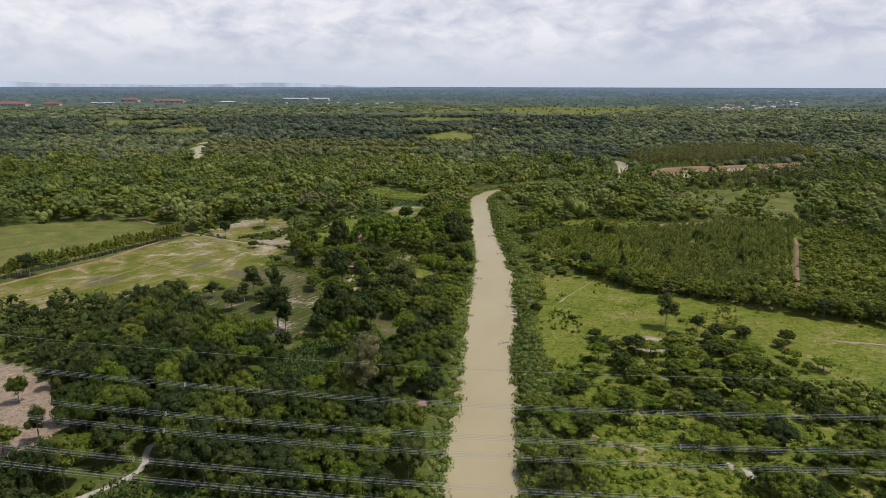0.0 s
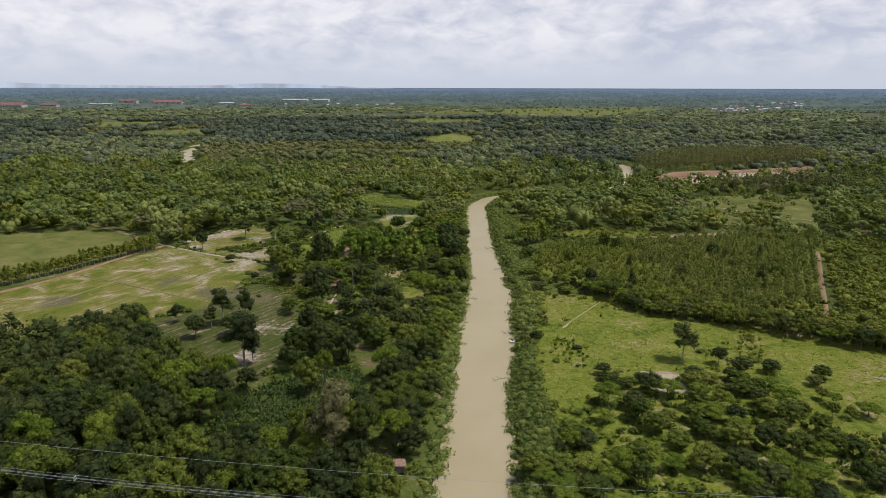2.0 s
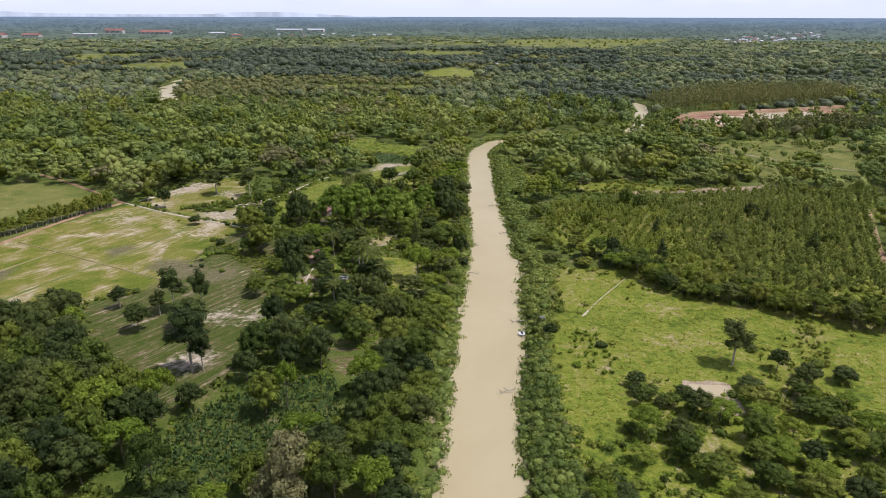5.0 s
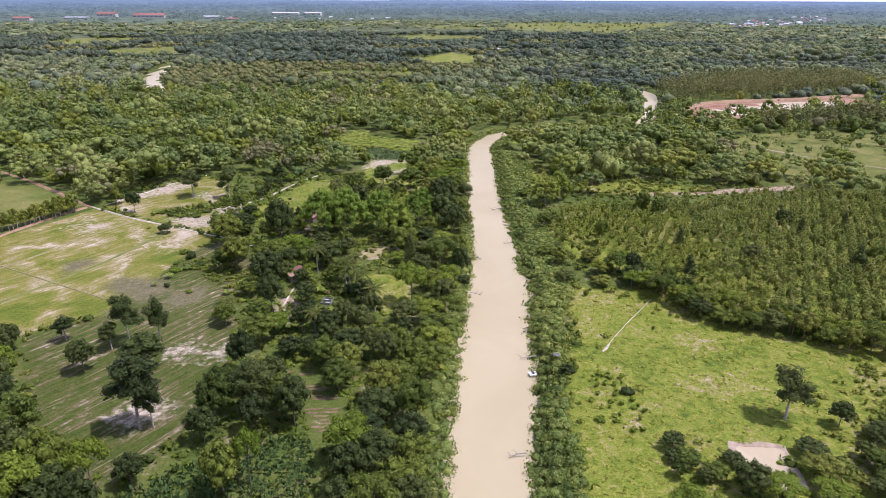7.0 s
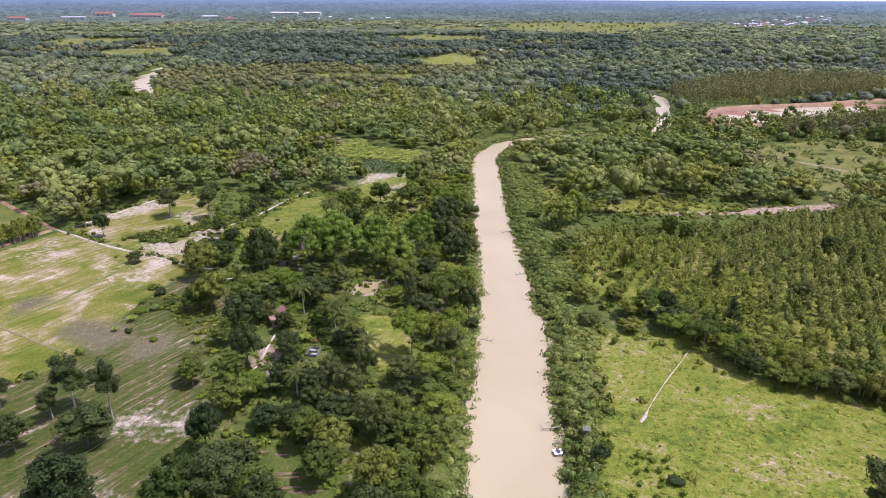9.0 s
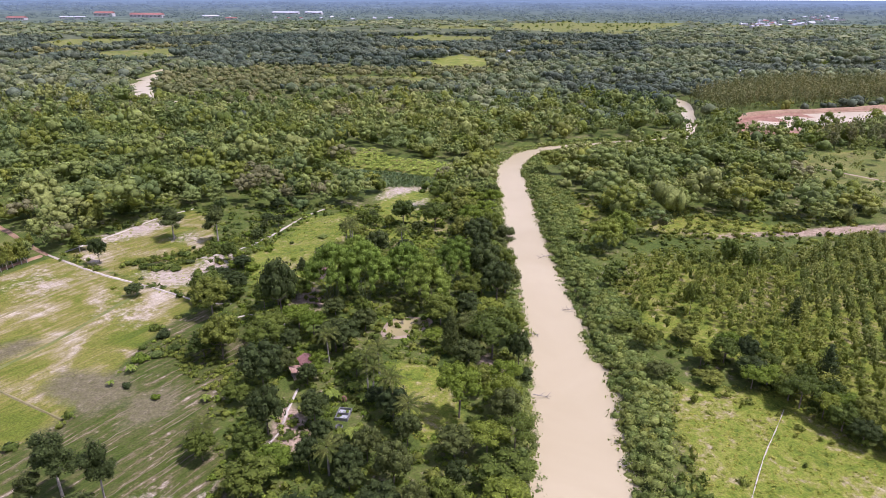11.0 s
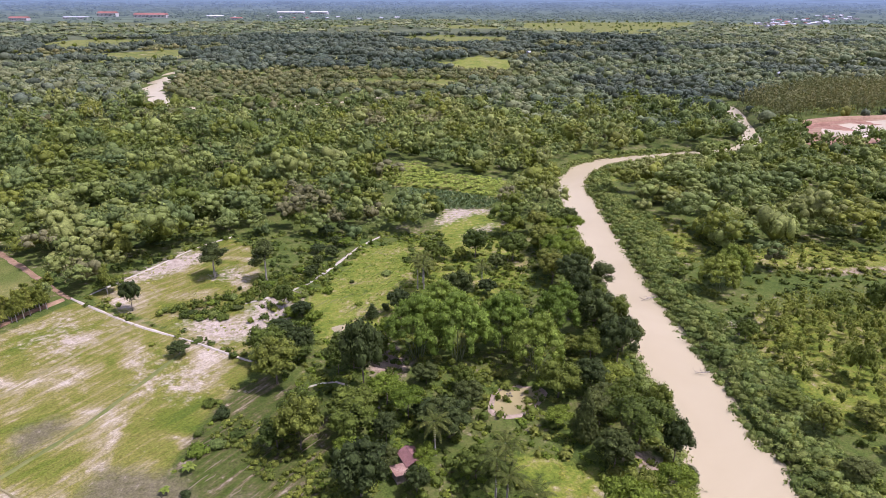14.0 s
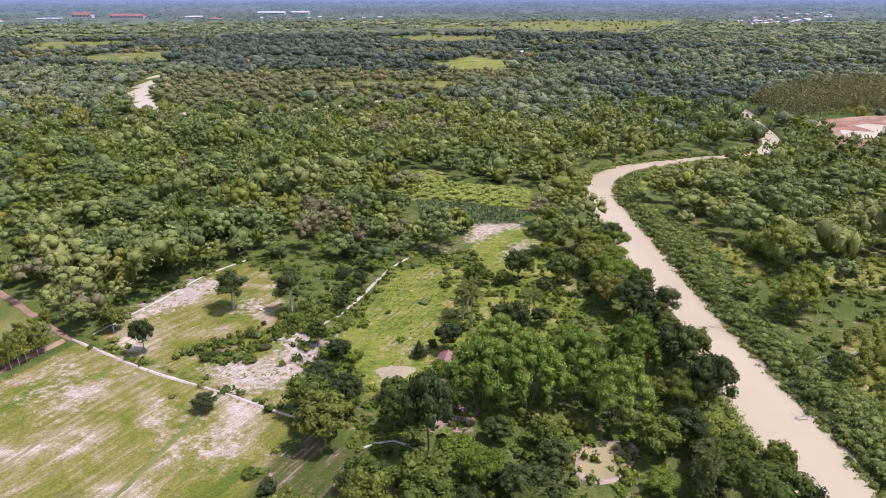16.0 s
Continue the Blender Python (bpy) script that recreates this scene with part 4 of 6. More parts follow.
ribbon("footpath", [(-134, 346), (-125, 365), (-118, 381), (-108, 394)], [0.6, 0.9, 0.7, 0.9], SAND_PATH, "narrow pale path along the wood's edge", "path", 0.06, 0.04, 0.4)
for line, w, mat, lab in (([(-112, 331), (-122, 310), (-134, 281), (-150, 246), (-166, 212)], 0.9, BUND_DRY, "low dry earth bund between paddy fields"),
                          ([(-95, 315), (-103, 289), (-111, 272), (-126, 240), (-136, 220)], 1.2, BUND_GREEN, "low grassy bund between paddy fields"),
                          ([(-154, 292), (-131, 280), (-108, 268), (-84, 255.5)], 0.6, BUND_DRY, "low dry earth bund crossing the paddy fields")):
    ribbon("bund", line, w, mat, lab, "bund", 0.06, 0.14, 0.4)
ribbon("track", [(-88, 341), (-80, 347), (-72, 358), (-62, 384), (-54, 398)], [1.0, 1.6, 1.2, 0.8], SAND_PATH, "washed-out pale sandy track through grass", "track", 0.05, 0.05, 0.35)
ribbon("footpath", [(65.5, 261), (60, 253.5), (55, 247), (49, 238), (44.6, 231)], [0.02, 0.2, 0.02, 0.4, 0.02, 0.5, 0.2, 0.02, 0.6, 0.3, 0.02, 0.9, 0.6], SAND_PATH, "worn pale footpath through the meadow", "path", 0.0, 0.04, 0.7)
ribbon("footpath", [(-38.5, 268), (-39, 259), (-39, 252), (-41, 247), (-44, 238)], [0.6, 0.8, 0.5, 0.7, 0.4], SAND_PATH, "trodden pale footpath to the huts", "path", 0.05, 0.04, 0.25)
ribbon("footpath", [(-62, 300), (-56, 302), (-50, 298), (-45, 292)], 0.6, SAND_PATH, "thin curved footpath near an orchard", "path", 0.05, 0.04, 0.2)
ribbon("track", [(-90, 100), (-72, 111), (-64, 121), (-66, 130), (-60, 138)], 1.8, SAND_PATH, "curved sandy track in scrub", "track", 0.06, 0.05, 0.2)
ribbon("track", RED_LANE, 2.2, RED_EARTH, "straight red earth track between plantations", "track", 0.1, 0.05, 0.15)
ribbon("track", [(226, 346), (236, 368), (256, 402), (290, 450), (322, 495), (350, 540)], 6.0, RED_EARTH, "red earth road through woods", "road", 0.1, 0.1, 0.2)
ribbon("track", [(180, 470), (196, 448), (210, 430), (240, 408)], 1.8, EARTH_PATH, "thin farm track across a pasture", "track", 0.08, 0.05, 0.15)
ribbon("track", [(183, 566), (190, 592), (223, 625), (279, 642), (350, 664), (380, 676)], 7.0, RED_EARTH, "raised pale-red embankment of the excavation", "embankment", 0.6, 1.6, 0.15, edge=0.6)
ribbon("track", [(34, 137), (37, 135.5), (40, 133), (43, 131), (47, 130)], [1.2, 2.6, 1.4, 2.2, 0.6], EARTH_PATH, "bare rubbly earth scar in scrub", "path", 0.08, 0.05, 0.8)
ribbon("track", [(62, 124), (68, 118), (77, 111), (86, 104)], 2.4, SAND_PATH, "pale sandy track in scrub", "track", 0.06, 0.05, 0.3)
ribbon("track", [(126, 193), (130, 192.5), (134, 192), (140, 190), (146, 188)], [0.6, 2.4, 1.0, 2.6, 1.0], EARTH_PATH, "bare earth patch in the meadow", "path", 0.08, 0.02, 0.9)


# ---------------------------------------------------------------- far distance
def build_hills():
    for name, x0, x1, top, seed in (("hill", -3900, -1250, 106, 5), ("hill", -2300, -300, 96, 9), ("hill", -4300, -2700, 98, 12)):
        r = np.random.default_rng(seed)
        xs = np.linspace(x0, x1, 60)
        t = np.linspace(0, 1, 60)
        prof = np.sin(np.pi * t) ** 0.8 * (0.72 + 0.28 * np.sin(t * 9 + seed)) + 0.04 * np.sin(t * 31)
        h = 62 + (top - 62) * np.clip(prof, 0, 1)
        rad = 4760 + seed * 4
        ys = np.sqrt(np.maximum(rad ** 2 - xs ** 2, 1e4))
        V = np.vstack([np.stack([xs, ys, np.full(60, 30.0)], 1), np.stack([xs, ys, h], 1), np.stack([xs * 1.01, ys * 1.01, h - 8], 1), np.stack([xs * 1.02, ys * 1.02, np.full(60, 30.0)], 1)])
        k = np.arange(59)
        F = np.vstack([np.stack([a * 60 + k, a * 60 + k + 1, (a + 1) * 60 + k + 1, (a + 1) * 60 + k], 1) for a in range(3)])
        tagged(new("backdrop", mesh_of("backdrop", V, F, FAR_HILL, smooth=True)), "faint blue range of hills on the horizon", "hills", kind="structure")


build_hills()

# ---------------------------------------------------------------- woods
def protos(kind, n, size, seeds, height, radius, blobs=3, core=0.86):
    """Model plants, of triangles alone, for woods that nobody could count."""
    out = []
    for s in seeds:
        B, lv, lf, cv, cf = tree_arrays(s, kind, height, radius, n, size, core, blobs, 3)
        out.append((lv, lf, cv, cf))
    return out


def low_core(P, height, radius):
    """Replace the lumps by one coarse dome each."""
    o = np.array([(0, 0, 1), (1, 0, .1), (.3, .95, 0), (-.8, .6, .1), (-.8, -.6, 0), (.3, -.95, .1)], float)
    f = np.array([(0, 1, 2), (0, 2, 3), (0, 3, 4), (0, 4, 5), (0, 5, 1)])
    return [(a, b, o * (0.85 * radius, 0.85 * radius, 0.5 * height) + (0, 0, 0.38 * height), f) for a, b, _, _ in P]


WOOD_MODELS = protos("round", 240, 0.54, range(20, 26), 8.6, 4.5, 11, 0.78) + protos("spread", 240, 0.54, range(26, 28), 8.6, 4.8, 9, 0.78) + protos("bush", 240, 0.54, range(28, 31), 7.6, 4.5, 6, 0.80)
WOOD_COARSE = protos("round", 95, 0.80, range(20, 26), 8.6, 4.4, 5, 0.82) + protos("bush", 95, 0.80, range(28, 31), 7.6, 4.4, 3, 0.84)


def woods():
    q = np.random.default_rng(3)
    # far clumps to the horizon
    X, Y = scatter(-4700, 4700, -1500, 4700, 40, 11)
    r = np.hypot(X, Y)
    m = (r > 1650) & (r < 4300) & (np.abs(X) < 0.80 * Y + 150) & ~any_open(X, Y)
    X, Y = X[m], Y[m]
    keep = q.uniform(size=len(X)) < np.clip(0.66 + 0.55 * np.sin(X * 0.004 + 2) * np.sin(Y * 0.0061), 0.15, 1)
    X, Y = X[keep], Y[keep]
    n = len(X)
    P = low_core(protos("bush", 22, 5.0, range(4), 9, 16), 9, 16)
    # beyond 2550 m the clumps take the painted haze instead of leaf colour
    for m, mat in ((np.hypot(X, Y) < 2550, LEAF_FAR_HAZE), (np.hypot(X, Y) >= 2550, FAR_PLAIN)):
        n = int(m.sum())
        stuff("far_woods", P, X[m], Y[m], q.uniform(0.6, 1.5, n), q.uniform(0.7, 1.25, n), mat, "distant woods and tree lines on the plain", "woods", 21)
    # woods from the bend to the middle distance
    X, Y = scatter(-800, 800, 560, 1010, 10.6, 12, 0.5)
    m = (Y < 1000) & (q.uniform(size=len(X)) < np.clip((Y - 560) / 160, 0, 1))
    X1, Y1 = scatter(-1350, 1350, 1000, 1700, 15.0, 10, 0.5)
    X, Y = np.concatenate([X[m], X1]), np.concatenate([Y[m], Y1])
    m = in_view(X, Y) & ~any_open(X, Y) & (river_gap(X, Y)[0] > 3) & (np.hypot(X, Y) < 1680) & (inside(EUCALYPTS, X, Y) < 0)
    X, Y = X[m], Y[m]
    n = len(X)
    P = protos("bush", 44, 1.4, range(10, 16), 8.5, 6.6, 2, 0.84)
    big = np.where(q.uniform(size=n) < 0.2, q.uniform(1.2, 1.6, n), q.uniform(0.65, 1.15, n)) * np.where(Y > 1000, 1.35, 1.0)
    cell = np.floor(X / 130 + 0.21 * Y / 130) * 12.9898 + np.floor(Y / 105 - 0.15 * X / 105) * 78.233
    chance = np.abs(np.sin(cell) * 43758.5453) % 1.0
    planted = (chance < 0.07) | (inside(OLIVE_WOOD, X, Y) > 0)
    # the belt past 980 m paints a cloud's shadow; other dark crowns are scattered
    dark = ~planted & ((Y > 980 + 60 * np.sin(X * 0.011) + 40 * np.sin(X * 0.031 + Y * 0.02)) & (X < 0.25 * Y) | (chance > 0.80) | (q.uniform(size=n) < 0.14))
    tall = big ** 0.7 * q.uniform(0.75, 1.3, n)
    mixed = ~planted & ~dark
    stuff("woods", P, X[mixed], Y[mixed], big[mixed], tall[mixed], LEAF_FAR_HAZE, "dense mixed woodland canopy in the middle distance", "woods", 22)
    stuff("woods", P, X[dark], Y[dark], big[dark], tall[dark], LEAF_FAR_DARK_SHADE, "dense distant woodland, scattered dark crowns and a belt darkened as under cloud", "woods", 22)
    stuff("far_plantation", P, X[planted], Y[planted], 0.8 * big[planted], 0.75 * tall[planted], LEAF_EUCALYPT, "blocks of pale olive plantation trees in the distance", "woods", 20)
    # woods in the nearer middle distance
    X, Y = scatter(-560, 560, 330, 720, 7.9, 13, 0.48)
    d, side = river_gap(X, Y)
    m = in_view(X, Y) & ~any_open(X, Y, -1.8) & (d > 3.5) & (inside(PLANTATION, X, Y) < 0) & (inside(EUCALYPTS, X, Y) < 0)
    m &= ~((X > -106) & (X < 60) & (Y < 394)) & ~((X > 40) & (X < 215) & (Y < 364))
    m &= ~((side > 0) & (d < 11) & (Y < 500)) & ~((side > 0) & (d < 9) & (Y < 545))
    m &= q.uniform(size=len(X)) < np.clip((720 - Y) / 160, 0, 1)
    X, Y = X[m], Y[m]
    n = len(X)
    big = np.where(q.uniform(size=n) < 0.16, q.uniform(1.5, 2.0, n), q.uniform(0.7, 1.35, n))
    tall = big ** 0.8 * q.uniform(0.8, 1.35, n)
    u = q.uniform(size=n) + 0.10 * np.sin(X * 0.03) * np.sin(Y * 0.04)
    for lo, hi, mat, lab in ((-1, 0.62, LEAF_CANOPY, "dense tropical woodland canopy in mixed greens"), (0.62, 0.80, LEAF_WOOD, "deep green crowns within the woodland"), (0.80, 0.98, LEAF_PLANT, "yellow-green crowns within the woodland"), (0.98, 2, LEAF_OLIVE, "grey-olive flowering crowns within the woodland")):
        m = (u >= lo) & (u < hi)
        stuff("woods", WOOD_MODELS, X[m & (Y < 500)], Y[m & (Y < 500)], big[m & (Y < 500)], tall[m & (Y < 500)], mat, lab, "woods", 23)
        stuff("woods", WOOD_COARSE, X[m & (Y >= 500)], Y[m & (Y >= 500)], big[m & (Y >= 500)], tall[m & (Y >= 500)], mat, lab, "woods", 23)
    # woods on the near left side, cloud shadow painted by the darker leaves
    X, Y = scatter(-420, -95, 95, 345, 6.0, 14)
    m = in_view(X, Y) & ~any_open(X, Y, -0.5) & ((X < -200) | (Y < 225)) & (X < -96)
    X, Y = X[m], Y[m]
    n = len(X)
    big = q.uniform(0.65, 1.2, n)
    stuff("woods", WOOD_COARSE, X, Y, big, big, LEAF_DARK, "dense scrub woodland beside the paddies, darkened as under cloud", "woods", 24)
    # woods on the right, beyond the meadow
    X, Y = scatter(100, 480, 95, 345, 5.2, 15)
    m = in_view(X, Y) & ~any_open(X, Y, -0.5) & (inside(PLANTATION, X, Y) < 0) & off_lane(X, Y, 4.0)
    X, Y = X[m], Y[m]
    n = len(X)
    big = q.uniform(0.5, 1.0, n)
    stuff("woods", WOOD_COARSE, X, Y, big, big * 0.85, LEAF_PLANT, "yellow-green young plantation and scrub trees", "woods", 25)
    # lone trees on the far fields and pastures
    X, Y = scatter(-900, 1000, 380, 2500, 30, 44)
    m = any_open(X, Y, 3.0) & (np.hypot(X, Y) > 385) & (X > -900) & (q.uniform(size=len(X)) < np.where(inside(MEADOW_FAR, X, Y) > 0, 0.8, 0.3)) & (inside(YELLOW, X, Y) < 0) & (inside(RED_WORKS, X, Y) < 0) & (inside(BANANAS, X, Y) < 2) & (inside(CASSAVA_FAR, X, Y) < 2) & (inside(UPPER, X, Y) < 0) & (inside(CLEARING, X, Y) < 0)
    X, Y = X[m], Y[m]
    n = len(X)
    big = q.uniform(0.6, 1.3, n)
    stuff("pasture_trees", WOOD_COARSE, X, Y, big, big, LEAF_WOOD, "single trees scattered over far pastures", "trees", 19)
    # trees in loose rows over the far pasture
    X, Y = scatter(150, 300, 375, 515, 9.5, 45)
    m = (inside(MEADOW_FAR, X, Y) > 1) & (q.uniform(size=len(X)) < 0.30 + 0.4 * (np.sin(Y * 0.16 + X * 0.03) > 0.2))
    X, Y = X[m], Y[m]
    n = len(X)
    big = q.uniform(0.45, 0.95, n)
    stuff("pasture_trees", WOOD_COARSE, X, Y, big, 1.15 * big, LEAF_CANOPY, "loose rows of small trees over a far pasture", "trees", 46)
    # plantation rows
    gx, gy = np.meshgrid(np.arange(-90, 90, 3.5), np.arange(-90, 90, 2.7))
    a = radians(-27)
    X = 112 + gx.ravel() * math.cos(a) - gy.ravel() * math.sin(a) + q.normal(0, 0.5, gx.size)
    Y = 308 + gx.ravel() * math.sin(a) + gy.ravel() * math.cos(a) + q.normal(0, 0.5, gx.size)
    m = (inside(PLANTATION, X, Y) > 0) & off_lane(X, Y) & ((X > 66) | (q.uniform(size=len(X)) < np.clip((Y - 275) / 60, 0.25, 0.8)))
    X, Y = X[m], Y[m]
    n = len(X)
    big = q.uniform(0.75, 1.2, n)
    P2 = protos("young", 105, 0.46, range(30, 36), 7.2, 1.75, 2, 0.7)
    young = X < 94 + 6 * np.sin(Y * 0.2)
    stuff("plantation", P2, X[~young], Y[~young], big[~young], big[~young], LEAF_ROWS, "rows of olive-green plantation trees", "trees", 26)
    stuff("plantation", P2, X[young], Y[young], 0.95 * big[young], 0.8 * big[young], LEAF_PLANT, "rows of younger yellow-green plantation trees over grass", "trees", 26)
    # slender eucalypts
    X, Y = scatter(150, 460, 470, 820, 5.2, 16)
    m = (inside(EUCALYPTS, X, Y) > 0) | (inside(GROVE, X, Y) > 0)
    X, Y = X[m], Y[m]
    n = len(X)
    P3 = []
    for s in range(36, 40):
        B, lv, lf, cv, cf = tree_arrays(s, "slim", 15.0, 2.5, 60, 1.05, 0.5, 2, 3)
        tv, tf = tube([(0, 0, 0), (0, 0, 9)], [0.16, 0.1], 4)
        P3.append((lv, lf, tv, tf))
    stuff("eucalypts", P3, X, Y, q.uniform(0.85, 1.2, n), q.uniform(0.85, 1.15, n), LEAF_EUCALYPT, "stand of tall slender pale eucalypts", "trees", 27)
    # creepers and scrub on the river's banks
    X, Y = scatter(-30, 130, 95, 545, 1.9, 17)
    d, side = river_gap(X, Y)
    wide = np.where(side > 0, np.where(Y > 285, 13.0, 8.5) + 3 * np.sin(Y * 0.05), 3.0)
    m = (d > -0.8) & (d < wide)
    X, Y, d = X[m], Y[m], d[m]
    n = len(X)
    P4 = protos("bush", 84, 0.40, range(40, 46), 1.7, 2.0, 1, 0.8)
    hi = np.where(q.uniform(size=n) < 0.12, q.uniform(1.3, 2.0, n), q.uniform(0.65, 1.25, n))
    stuff("bank_scrub", P4, X, Y, q.uniform(0.7, 1.3, n), hi + np.clip(1.6 - d, 0, 2) * 0.25, LEAF_BANK, "low blue-green creeper scrub covering the river bank", "scrub", 28, 0.2)
    # scrub undergrowth between the near trees
    X, Y = scatter(-135, 150, 95, 400, 3.3, 18)
    d, side = river_gap(X, Y)
    m = (d > 2) & in_view(X, Y) & ~any_open(X, Y, 1.0) & (inside(PLANTATION, X, Y) < 2)
    m &= q.uniform(size=len(X)) < np.where((Y > 225) & (X < 10), 0.75, 0.7)
    X, Y = X[m], Y[m]
    n = len(X)
    P5 = protos("bush", 28, 0.75, range(46, 50), 1.6, 1.6, 1)
    stuff("undergrowth", P5, X, Y, q.uniform(0.5, 1.4, n), q.uniform(0.4, 1.3, n), LEAF_WOOD, "green shrubby undergrowth between trees", "scrub", 29, 0.2)
    # weeds and young growth round the orchard
    X, Y = scatter(-80, 112, 96, 400, 2.1, 19)
    d, side = river_gap(X, Y)
    m = (d > 1.5) & ~any_open(X, Y, 2.0) & (inside(PLANTATION, X, Y) < 3) & ((X < 20) | (Y < 200)) & ((Y > 180) | (X > 20)) & (q.uniform(size=len(X)) < 0.25 + 0.5 * (np.sin(X * 0.21 + 1) * np.sin(Y * 0.17) > 0.1))
    X, Y = X[m], Y[m]
    n = len(X)
    P6 = protos("bush", 22, 0.6, range(54, 58), 1.0, 1.1, 1)
    stuff("weeds", P6, X, Y, q.uniform(0.5, 1.3, n), q.uniform(0.3, 1.1, n), LEAF_LIGHT, "fresh green weeds and saplings round the orchard", "scrub", 30, 0.1)


woods()


def low_growth():
    q = np.random.default_rng(5)
    # tufts of grass over the meadows
    X, Y = scatter(20, 160, 95, 425, 1.4, 30)
    ins = np.maximum.reduce([inside(p, X, Y) for p in (MEADOW, MEADOW_NEAR, MEADOW_BANK, MEADOW_STRIP, GLADE)])
    m = (ins > -2) & (q.uniform(size=len(X)) < 0.8) & (river_gap(X, Y)[0] > 4) & (np.hypot(X - 66.3, Y - 190.5) > 5.8)
    X, Y = X[m], Y[m]
    tuft = []
    for s in range(4):
        r = np.random.default_rng(s)
        lv, lf = leaf_cards(r, [(0, 0, 0.1, 0.9, 0.3)], 7, 0.8, 0.0, 2.2, 3)
        tuft.append((lv, lf, None, None))
    n = len(X)
    stuff("meadow_grass", tuft, X, Y, q.uniform(0.2, 0.9, n) ** 1.3, q.uniform(0.15, 0.6, n), GRASS, "uneven tufts of bright green meadow grass", "grass", 31)
    # small shrubs dotted over the meadow
    X, Y = scatter(30, 160, 100, 270, 2.4, 32)
    ins = np.maximum(inside(MEADOW, X, Y), inside(MEADOW_NEAR, X, Y))
    patch = np.sin(X * 0.11 + 1) * np.sin(Y * 0.09 + X * 0.05) + 0.6 * np.sin(X * 0.31) * np.sin(Y * 0.27 + 2)
    m = (ins > -3) & (q.uniform(size=len(X)) < np.clip(0.012 + 0.35 * (patch > 0.8) + 0.5 * (ins < 2.5), 0, 1)) & (np.hypot(X - 66.3, Y - 190.5) > 5.8)
    X, Y = X[m], Y[m]
    n = len(X)
    stuff("meadow_shrubs", protos("bush", 50, 0.5, range(50, 54), 1.2, 1.1, 1), X, Y, q.uniform(0.2, 1.2, n) ** 1.3, q.uniform(0.2, 1.1, n), LEAF_PLANT, "small green shrubs scattered over the meadow", "shrubs", 33)
    # grass in garden, paddies and stubble
    X, Y = scatter(-135, -5, 180, 505, 2.0, 34)
    ins = np.maximum.reduce([inside(p, X, Y) for p in (GARDEN, CLEARING, UPPER, LAWN)])
    m = (ins > -2) & (q.uniform(size=len(X)) < 0.55)
    X, Y = X[m], Y[m]
    n = len(X)
    stuff("field_grass", tuft, X, Y, q.uniform(0.3, 0.8, n), q.uniform(0.2, 0.5, n), GRASS, "patchy grass on fallow plots", "grass", 35)
    # bushes growing over the right bank's clearings
    X, Y = scatter(36, 130, 300, 425, 2.6, 39)
    ins = np.maximum.reduce([inside(p, X, Y) for p in (GLADE, MEADOW_STRIP, MEADOW_BANK)])
    m = (ins > -4) & (river_gap(X, Y)[0] > 4) & (q.uniform(size=len(X)) < 0.30 + 0.45 * (np.sin(X * 0.17) * np.sin(Y * 0.14 + 1) > 0))
    X, Y = X[m], Y[m]
    n = len(X)
    stuff("bushes", protos("bush", 60, 0.5, range(64, 68), 1.6, 1.5, 2), X, Y, q.uniform(0.4, 1.3, n), q.uniform(0.3, 1.3, n), LEAF_PLANT, "light green bushes over rough grass", "shrubs", 36)
    # crop rows in the kitchen plot
    gx, gy = np.meshgrid(np.arange(-40, 40, 1.1), np.arange(-40, 40, 1.7))
    a = radians(60)
    X, Y = -50 + gx.ravel() * math.cos(a) - gy.ravel() * math.sin(a) + q.normal(0, 0.15, gx.size), 352 + gx.ravel() * math.sin(a) + gy.ravel() * math.cos(a) + q.normal(0, 0.15, gx.size)
    m = (inside(GARDEN, X, Y) > 1.5) & (X > -64 + 0.3 * (352 - Y)) & (q.uniform(size=len(X)) < 0.7)
    X, Y = X[m], Y[m]
    n = len(X)
    stuff("garden_crop", tuft, X, Y, q.uniform(0.35, 0.7, n), q.uniform(0.25, 0.7, n), LEAF_BANANA, "rows of low fresh green vegetables", "crop", 47)
    # lush weeds at the edge of the fallow field
    LUSH = [(-79, 284), (-74, 290), (-62, 284), (-50, 272), (-47, 262), (-58, 266), (-68, 274)]
    X, Y = scatter(-80, -46, 258, 292, 1.3, 48)
    m = (inside(LUSH, X, Y) > 0) & (q.uniform(size=len(X)) < 0.7)
    X, Y = X[m], Y[m]
    n = len(X)
    stuff("weeds", protos("bush", 40, 0.4, range(68, 72), 1.0, 1.2, 1), X, Y, q.uniform(0.4, 1.1, n), q.uniform(0.3, 1.3, n), LEAF_PLANT, "lush green weeds beside a fallow field", "scrub", 49)
    # belt of bushes between the upper field and the kitchen plot
    BELT = [(-110, 333), (-105, 340), (-93, 349), (-84, 362), (-74, 374), (-66, 368), (-76, 350), (-86, 341), (-94, 331)]
    X, Y = scatter(-112, -64, 328, 376, 1.5, 62)
    m = (inside(BELT, X, Y) > 0) & (q.uniform(size=len(X)) < 0.30 + 0.55 * (np.sin(X * 0.5) * np.sin(Y * 0.4 + 1) > -0.2))
    X, Y = X[m], Y[m]
    n = len(X)
    stuff("bushes", protos("bush", 56, 0.42, range(84, 88), 1.5, 1.3, 2), X, Y, q.uniform(0.4, 1.2, n), q.uniform(0.4, 1.5, n), LEAF_WOOD, "belt of leafy bushes between two plots", "shrubs", 63)
    # lush creepers over the near clearing
    X, Y = scatter(24, 64, 94, 160, 1.8, 58)
    m = (inside(MEADOW_NEAR, X, Y) > -1) & (q.uniform(size=len(X)) < 0.6) & (river_gap(X, Y)[0] > 5)
    X, Y = X[m], Y[m]
